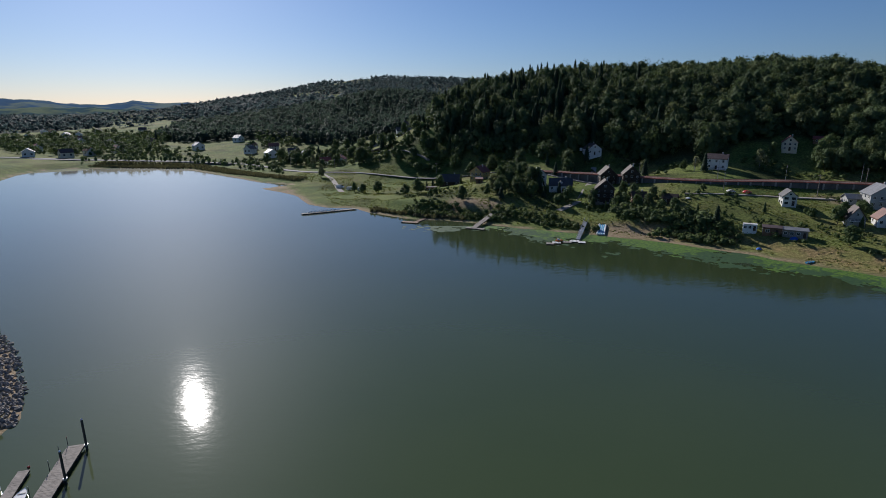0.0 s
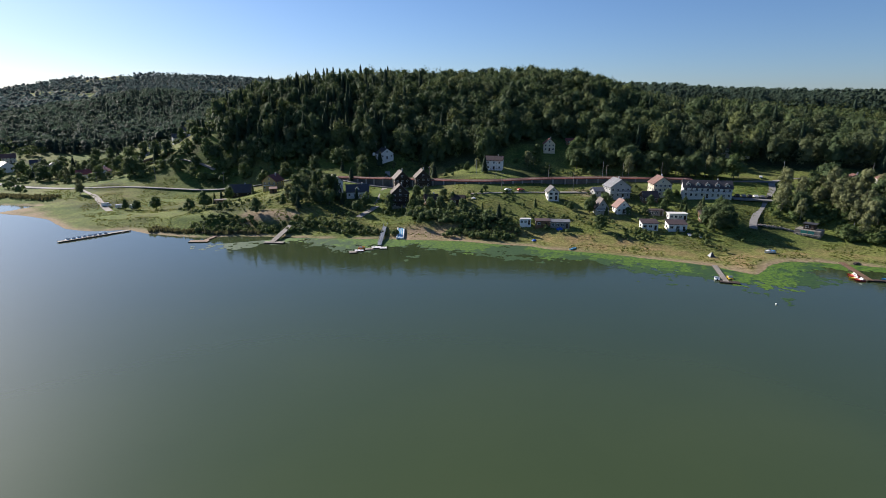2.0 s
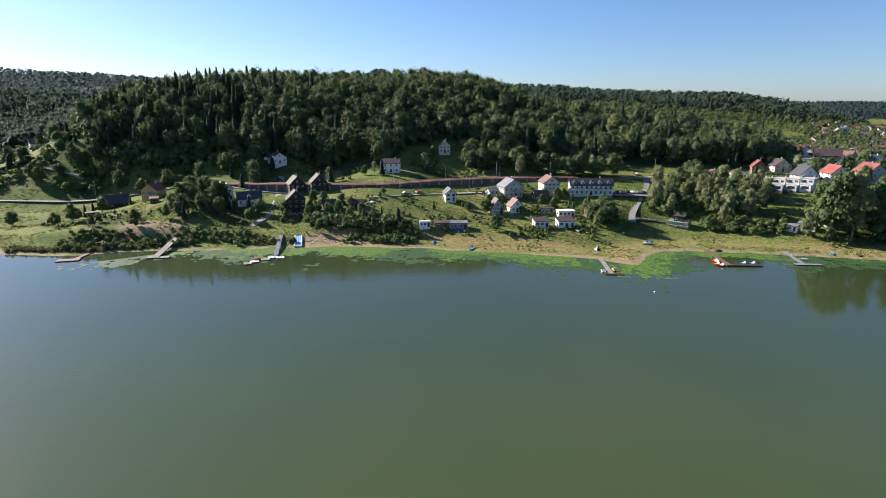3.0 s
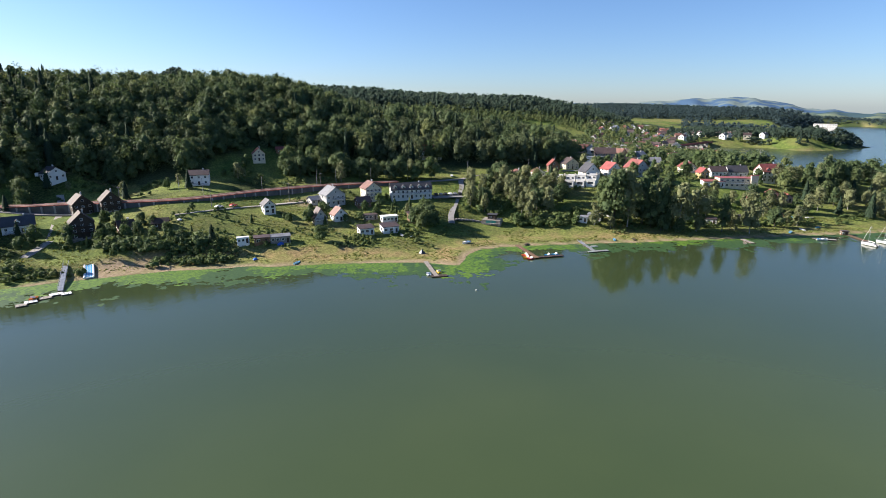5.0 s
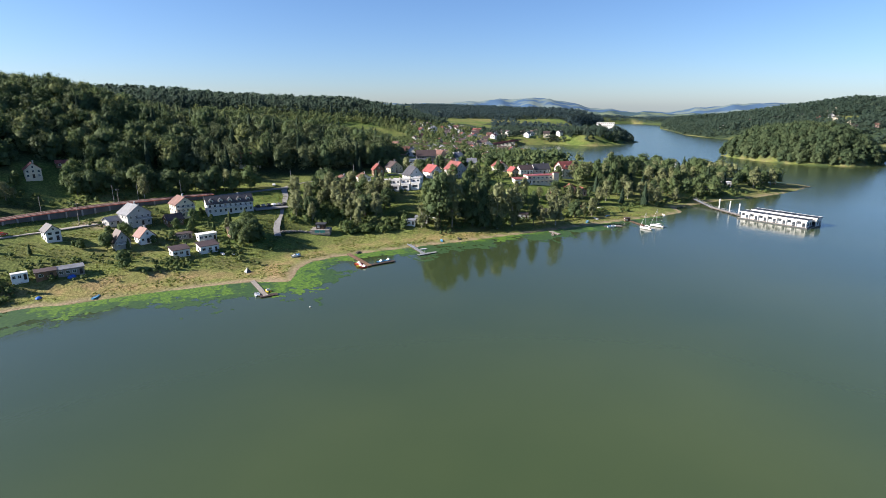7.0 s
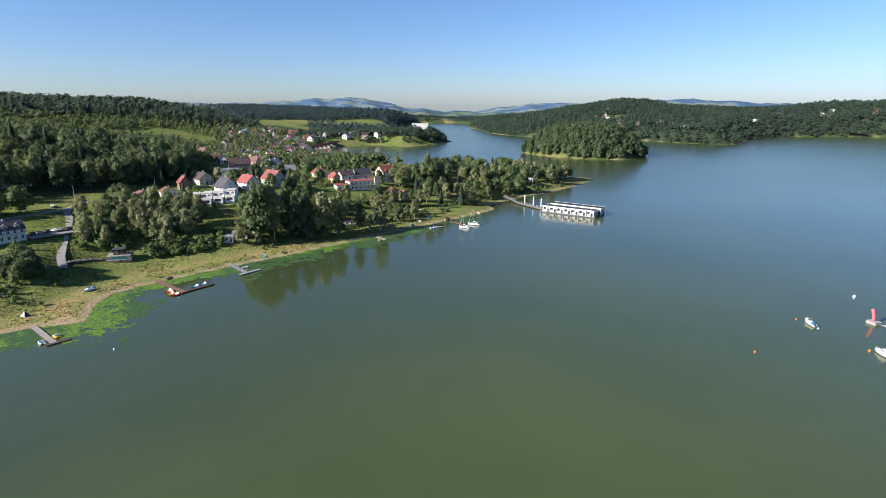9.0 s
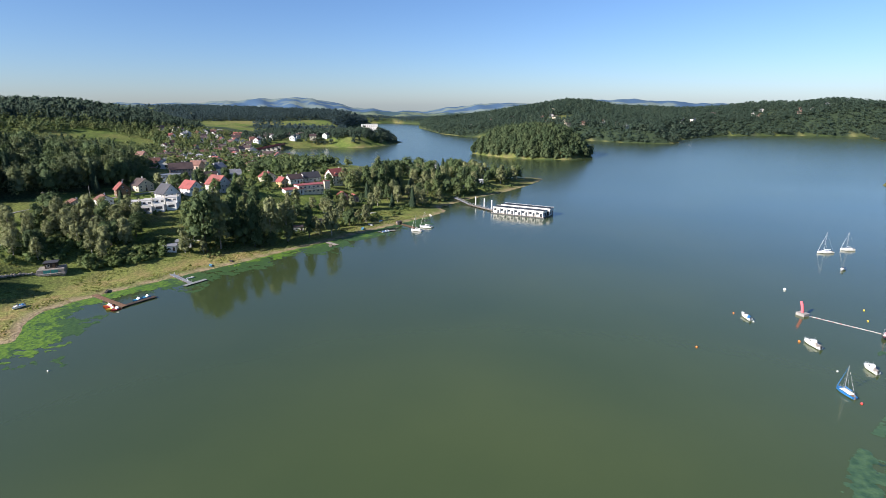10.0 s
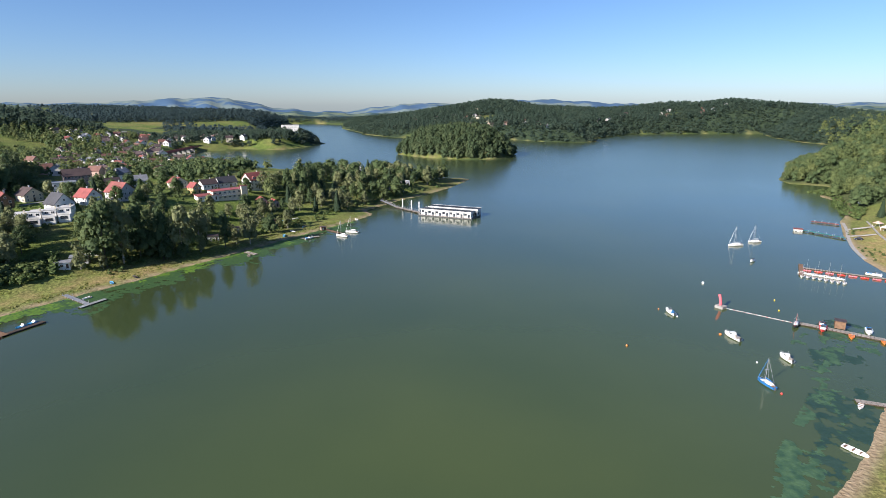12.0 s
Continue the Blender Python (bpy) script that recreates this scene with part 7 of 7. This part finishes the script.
for key, x, y, h in (("garden", 100, 243, 7), ("garden", 92, 252, 8), ("garden", 84, 258, 7), ("broadleaf", 76, 270, 9), ("garden", 104, 236, 6), ("garden", 66, 280, 8), ("spruce", 62, 286, 9), ("garden", 96, 262, 6), ("spruce", 116, 224, 9), ("thuja", 115, 240, 4), ("garden", 152, 195, 8), ("garden", 82, 240, 5), ("garden", 59, 272, 7), ("broadleaf", 10, 283, 8), ("birch", -92, 410, 11), ("garden", -58, 352, 6), ("garden", -52, 349, 6),
                     ("garden", -42, 347, 8), ("garden", -15, 318, 9), ("garden", -22, 315, 7), ("garden", -4, 302, 5), ("garden", -7, 296, 5), ("birch", 175, 300, 10), ("garden", 188, 312, 8), ("spruce", 70, 336, 9), ("spruce", 95, 360, 11), ("spruce", 88, 372, 9),
                     ("birch", 222, 262, 13), ("spruce", 296, -352, 14), ("spruce", 286, -330, 12), ("garden", 127, 262, 4), ("garden", 246, 149, 7), ("garden", 178, 226, 7)):
    place_tree(key, x, y, h, np.random.default_rng(abs(int(x * 7 + y))))


# ---- shrubs, reeds and far trees ----
def low_growth(line, step, seed, low, high, mat, label, shapes, keep=None, name="shrubs"):
    spots, rng = scatter(line, step, seed, keep)
    if len(spots):
        ob = join_wood(name, label, spots, rng.uniform(low, high, len(spots)), np.full(len(spots), "leaf"), shapes, mat, seed)
        tagged(ob, category="shrubs")


def shore_band(near, far, seed, bar=-.2):
    def keep(px, py):
        d = -outline_distance(WATER_LINE, px, py)
        return (d > near) & (d < far) & (ripple(px, py, 9, seed) > bar)
    return keep


SQUAT = {"leaf": [(v * (1.5, 1.5, .9) + (0, 0, .03), f) for v, f in make_shapes(14, 52, .11, 1)["leaf"]]}
low_growth(((-40, 290), (-20, 300), (40, 275), (70, 262), (122, 225), (118, 196), (60, 230), (0, 258)), 2.6, 81, 1.6, 3.6, LEAF_SHRUB, "dense green shrubs along the lake bank", SQUAT, shore_band(5, 20, 3, -.1))
low_growth(((95, 222), (112, 240), (118, 232), (126, 214), (112, 206)), 2.2, 82, 1.6, 3.4, LEAF_SHRUB, "dense green thicket beside the beach", SQUAT, shore_band(5, 30, 4, -.5))
low_growth(((82, 262), (94, 246), (108, 238), (116, 230), (112, 222), (96, 232), (80, 248)), 2.8, 83, 3.0, 5.5, LEAF_GARDEN, "tall bushes under the timber chalets", SQUAT)
low_growth(((120, 246), (150, 232), (166, 222), (158, 208), (140, 216), (122, 230)), 4.0, 84, 1.0, 2.2, LEAF_SHRUB, "low bushes on the terraced meadow", SQUAT, lambda px, py: ripple(px, py, 7, 6) > .15)
low_growth(((150, 182), (170, 170), (180, 158), (190, 176), (170, 188), (156, 196)), 2.8, 85, 1.0, 2.4, LEAF_SHRUB, "rough bushes below the holiday cabins", SQUAT, lambda px, py: ripple(px, py, 8, 7) > .05)
low_growth(((245, 156), (268, 142), (280, 130), (264, 122), (252, 134), (244, 146)), 2.6, 86, 2.5, 5.0, LEAF_SHRUB, "thick green bushes beside the shore meadow", SQUAT, lambda px, py: -outline_distance(WATER_LINE, px, py) > 15)
low_growth(((234, 180), (270, 200), (290, 180), (270, 150), (250, 158)), 4, 87, 2.5, 4.5, LEAF_SHRUB, "green undergrowth below the birches", SQUAT)
low_growth(((262, 106), (300, 82), (330, 52), (360, 20), (372, 40), (340, 80), (300, 110)), 3.2, 88, 1.2, 3.0, LEAF_SHRUB, "dark undergrowth along the wooded bank", SQUAT, shore_band(8, 30, 5, -.6))
low_growth(((360, 20), (400, -10), (440, -40), (500, -95), (540, -80), (420, 20)), 4, 89, 1.2, 3.0, LEAF_SHRUB, "undergrowth along the wooded point", SQUAT, shore_band(7, 26, 6, -.45))
low_growth(((60, 400), (110, 372), (150, 318), (180, 330), (230, 295), (275, 258), (240, 262), (200, 300), (160, 306), (110, 350)), 4.2, 90, 1.5, 4, LEAF_SHRUB, "bushes along the wood edge", SQUAT, lambda px, py: (ripple(px, py, 10, 8) > .2) & np.array([free_spot(x, y, -1) for x, y in zip(px, py)]))
low_growth(((300, -318), (262, -282), (226, -254), (200, -243), (180, -262), (240, -310)), 3.5, 91, .6, 1.6, LEAF_SHRUB, "low green bushes on the south bank", SQUAT, lambda px, py: ripple(px, py, 8, 9) > .2)
low_growth(((420, -400), (370, -395), (330, -370), (300, -330), (330, -345), (380, -392), (420, -442)), 4, 92, 1.5, 4, LEAF_SHRUB, "green bushes under the headland wood", SQUAT)
low_growth(((-360, 520), (-120, 410), (-140, 470), (-200, 540), (-330, 600)), 9, 93, 3, 8, LEAF_GARDEN, "bushes and small trees behind the embankment", make_shapes(15, 40, .09, 1), lambda px, py: -outline_distance(WATER_LINE, px, py) > 26)
low_growth(((-600, 620), (-330, 570), (-200, 620), (-150, 680), (-300, 800), (-600, 1000), (-800, 800)), 13, 94, 6, 13, LEAF_GARDEN, "trees scattered over the flat valley", MIDDLE, lambda px, py: ripple(px, py, 60, 2) > -.15, "valley_trees")
low_growth(((440, 210), (640, 200), (720, 180), (880, 260), (1000, 260), (1130, 330), (1000, 560), (700, 700), (540, 500), (500, 300)), 11.5, 95, 7, 13, LEAF_WOOD, "garden trees among the far village", MIDDLE, lambda px, py: (ripple(px, py, 45, 3) > -.42) & np.array([free_spot(x, y, -3) for x, y in zip(px, py)]), "village_trees")
low_growth(((1020, 175), (1060, 62), (1150, 30), (1200, 45), (1240, 110), (1420, 170), (1300, 320), (1150, 320), (1040, 240)), 11, 96, 9, 16, LEAF_HILL_HAZED, "trees on the far headland", MIDDLE, lambda px, py: (ripple(px, py, 40, 5) > -.3) & (-outline_distance(WATER_LINE, px, py) > 8) & np.array([free_spot(x, y, 4) for x, y in zip(px, py)]), "headland_trees")
low_growth(((470, 130), (560, 60), (640, 100), (700, 160), (560, 200), (480, 180)), 11, 97, 8, 14, LEAF_WOOD, "trees between village and bay", MIDDLE, lambda px, py: (ripple(px, py, 30, 6) > -.4) & (-outline_distance(WATER_LINE, px, py) > 8) & np.array([free_spot(x, y, -1) for x, y in zip(px, py)]), "village_trees")
low_growth(((60, -110), (120, -190), (80, -220), (20, -120)), 8, 98, 1, 3, LEAF_SHRUB, "bushes on the south bank", SQUAT, shore_band(14, 60, 6, .1))


low_growth(((-30, 330), (60, 300), (130, 262), (200, 256), (236, 232), (226, 176), (180, 150), (150, 178), (120, 214), (80, 244), (20, 280), (-20, 300)), 3.5, 99, .8, 2.6, LEAF_SHRUB, "hedges and garden bushes across the village slope", SQUAT,
           lambda px, py: (ripple(px, py, 5, 4) + .7 * ripple(px, py, 17, 2) > .25) & (-outline_distance(WATER_LINE, px, py) > 16) & np.array([free_spot(x, y, -2) for x, y in zip(px, py)]))
low_growth(((100, 400), (150, 318), (240, 280), (290, 235), (250, 250), (200, 272), (130, 300), (90, 350)), 3.6, 100, 1.0, 3.0, LEAF_SHRUB, "rough bushes between railway and wood", SQUAT,
           lambda px, py: (ripple(px, py, 6, 5) > .1) & np.array([free_spot(x, y, -2) for x, y in zip(px, py)]))
low_growth(((300, 200), (440, 190), (470, 60), (400, 60), (330, 120), (300, 150)), 5.0, 101, 1.0, 3.2, LEAF_SHRUB, "garden hedges among the eastern houses", SQUAT,
           lambda px, py: (ripple(px, py, 6, 6) > .0) & np.array([free_spot(x, y, -2) for x, y in zip(px, py)]))
low_growth(((-130, 480), (-60, 440), (0, 410), (40, 380), (60, 400), (0, 480), (-60, 560), (-160, 600), (-220, 560)), 6.0, 102, 1.5, 6.0, LEAF_GARDEN, "garden bushes around the western houses", SQUAT,
           lambda px, py: (ripple(px, py, 12, 7) > .0) & np.array([free_spot(x, y, 0) for x, y in zip(px, py)]))


def tussocks():
    """Tufts of rough grass and weeds over the village slope and the shore meadows."""
    rng = np.random.default_rng(77)
    line = ((-120, 440), (-60, 300), (60, 232), (170, 134), (230, 120), (300, 55), (372, -8), (390, 20), (330, 110), (290, 215), (230, 250), (140, 280), (60, 350), (-60, 460))
    spots, _ = scatter(line, 2.1, 78, lambda px, py: (-outline_distance(WATER_LINE, px, py) > 4) & (ripple(px, py, 6, 3) + .6 * ripple(px, py, 21, 5) > -.15))
    n = 7
    c = np.repeat(spots, n, 0) + rng.normal(0, .5, (len(spots) * n, 3)) * (1, 1, 0)
    a, h = rng.uniform(0, 2 * math.pi, len(c)), rng.uniform(.2, .55, len(c)) * np.repeat(rng.uniform(.5, 1.4, len(spots)), n)
    side = np.stack([np.cos(a), np.sin(a), 0 * a], -1) * rng.uniform(.2, .5, (len(c), 1))
    tip = np.stack([rng.normal(0, .25, len(c)), rng.normal(0, .25, len(c)), h], -1)
    c[:, 2] -= .08
    verts = np.stack([c - side, c + side, c + tip], 1).reshape(-1, 3)
    ob = mesh_object("grass_tufts", verts, np.arange(len(c))[:, None] * 3 + (0, 1, 2), LEAF_TUFT, tone=np.repeat(np.repeat(rng.uniform(0, 1, len(spots)), n), 3))
    tagged(ob, "rough grass and weed tufts on the shore meadows", "grass", kind="stuff")


tussocks()


def reeds():
    rng = np.random.default_rng(71)
    line = ((-330, 505), (-230, 495), (-165, 440), (-108, 400), (-92, 420), (-150, 470), (-220, 515), (-320, 520))
    spots, _ = scatter(line, 1.7, 72, lambda px, py: (np.abs(outline_distance(WATER_LINE, px, py) + 7) < 14))
    more, _ = scatter(((-40, 286), (-10, 268), (10, 262), (14, 268), (-10, 278), (-36, 294)), 1.4, 73, lambda px, py: (np.abs(outline_distance(WATER_LINE, px, py) + 3) < 4))
    spots = np.concatenate([spots, more])
    n = 4
    c = np.repeat(spots, n, 0) + rng.normal(0, .6, (len(spots) * n, 3)) * (1, 1, 0)
    h, a = rng.uniform(1.0, 2.0, len(c)), rng.uniform(0, math.pi, len(c))
    side = np.stack([np.cos(a), np.sin(a), 0 * a], -1) * rng.uniform(.3, .7, (len(c), 1))
    lean = rng.normal(0, .35, (len(c), 3)) * (1, 1, 0)
    up = np.stack([0 * h, 0 * h, h], -1)
    c[:, 2] = np.maximum(c[:, 2], 0) - .05
    verts = np.stack([c - side, c + side, c + side * .7 + up + lean, c - side * .7 + up * .9 + lean], 1).reshape(-1, 3)
    base = np.arange(len(c))[:, None] * 4
    ob = mesh_object("reeds", verts, np.concatenate([base + (0, 1, 2), base + (0, 2, 3)]), LEAF_REED, tone=np.repeat(rng.uniform(0, .8, len(c)), 4))
    tagged(ob, "pale dry reeds at the lake end", "reeds", kind="stuff")


reeds()


# ---- floating algae and weed beds ----
def mats(name, label, line, step, height, mat, keep, seed):
    """Thin mats with a ragged outline on the water."""
    rng = np.random.default_rng(seed)
    line = np.array(line, float)
    lo, hi = line.min(0), line.max(0)
    gx, gy = np.meshgrid(np.arange(lo[0], hi[0], step), np.arange(lo[1], hi[1], step), indexing="ij")
    ok = (inside_plan(line, gx.ravel(), gy.ravel()) > 0) & keep(gx.ravel(), gy.ravel())
    index = -np.ones((gx.shape[0] + 1, gx.shape[1] + 1), int)
    verts, quads = [], []
    for i, j in zip(*np.nonzero(ok.reshape(gx.shape))):
        q = []
        for a, b in ((0, 0), (1, 0), (1, 1), (0, 1)):
            if index[i + a, j + b] < 0:
                index[i + a, j + b] = len(verts)
                verts.append((lo[0] + (i + a) * step + rng.uniform(-.3, .3) * step, lo[1] + (j + b) * step + rng.uniform(-.3, .3) * step, height + rng.uniform(0, .03)))
            q.append(index[i + a, j + b])
        quads.append(q)
    if quads:
        tagged(mesh_object(name, verts, quads, mat), label, "algae", kind="stuff")


NORTH_WATER = ((-20, 250), (20, 250), (70, 232), (120, 200), (172, 145), (215, 140), (275, 80), (330, 30), (372, -5), (340, -20), (250, 60), (180, 90), (140, 110), (100, 160), (50, 200), (-20, 245))


def ragged(px, py, size, seed):
    """Rough-edged noise from four scales."""
    return ripple(px, py, size, seed) + .7 * ripple(px, py, size * .41, seed + 1.3) + .6 * ripple(px, py, size * .17, seed + 2.9) + .5 * ripple(px, py, size * .08, seed + 4.1)


def near_shore(width, seed, bar, size=9.0):
    def keep(px, py):
        d = outline_distance(WATER_LINE, px, py)
        cove = np.clip(1.4 - np.hypot(px - 185, py - 118) / 40, 0, 1) * 4 + np.where(px < 166, 4.0, 0)
        reach = width * (.8 + .4 * ripple(px, py, size * 2.5, seed)) + cove
        return (d > -.8) & (ragged(px, py, size, seed + 1) - np.maximum(d / reach, 0) * 1.3 > bar)
    return keep


mats("algae_mat", "bright green floating algae along the shore", NORTH_WATER, .7, .02, ALGAE, near_shore(9, 2, -.75), 1)
mats("algae_mat", "dark wet weed at the lake margin", NORTH_WATER, .9, .008, ALGAE_DARK, near_shore(13, 5, -1.3), 2)
SOUTH_WATER = ((40, -60), (80, -90), (92, -115), (115, -150), (140, -180), (165, -170), (150, -140), (120, -118), (100, -90), (80, -70))


def weed_band(seed, bar, half):
    def keep(px, py):
        s = np.clip((px - 75) / 80, 0, 1)
        off = np.abs((py + 68) + 95 * s) * .72
        return ragged(px, py, 9, seed) - off / half > bar - 1
    return keep


mats("weed_bed", "pale green weed showing under the water", SOUTH_WATER, .5, .014, WEED, weed_band(3, .5, 9), 3)
mats("weed_bed", "dark weed bed under the water", SOUTH_WATER, .6, .006, WEED_DARK, weed_band(6, 1.0, 14), 4)
low_growth(((930, 250), (1040, 190), (1060, 110), (1010, 112), (1100, 48), (1180, 50), (1230, 110), (1260, 200), (1150, 330), (1000, 310)), 12, 103, 8, 15, LEAF_HILL_HAZED, "dense trees round the meadows of the far headland", MIDDLE,
           lambda px, py: (ripple(px, py, 30, 8) > -.45) & (-outline_distance(WATER_LINE, px, py) > 14) & np.array([free_spot(x, y, 3) for x, y in zip(px, py)]), "headland_trees")
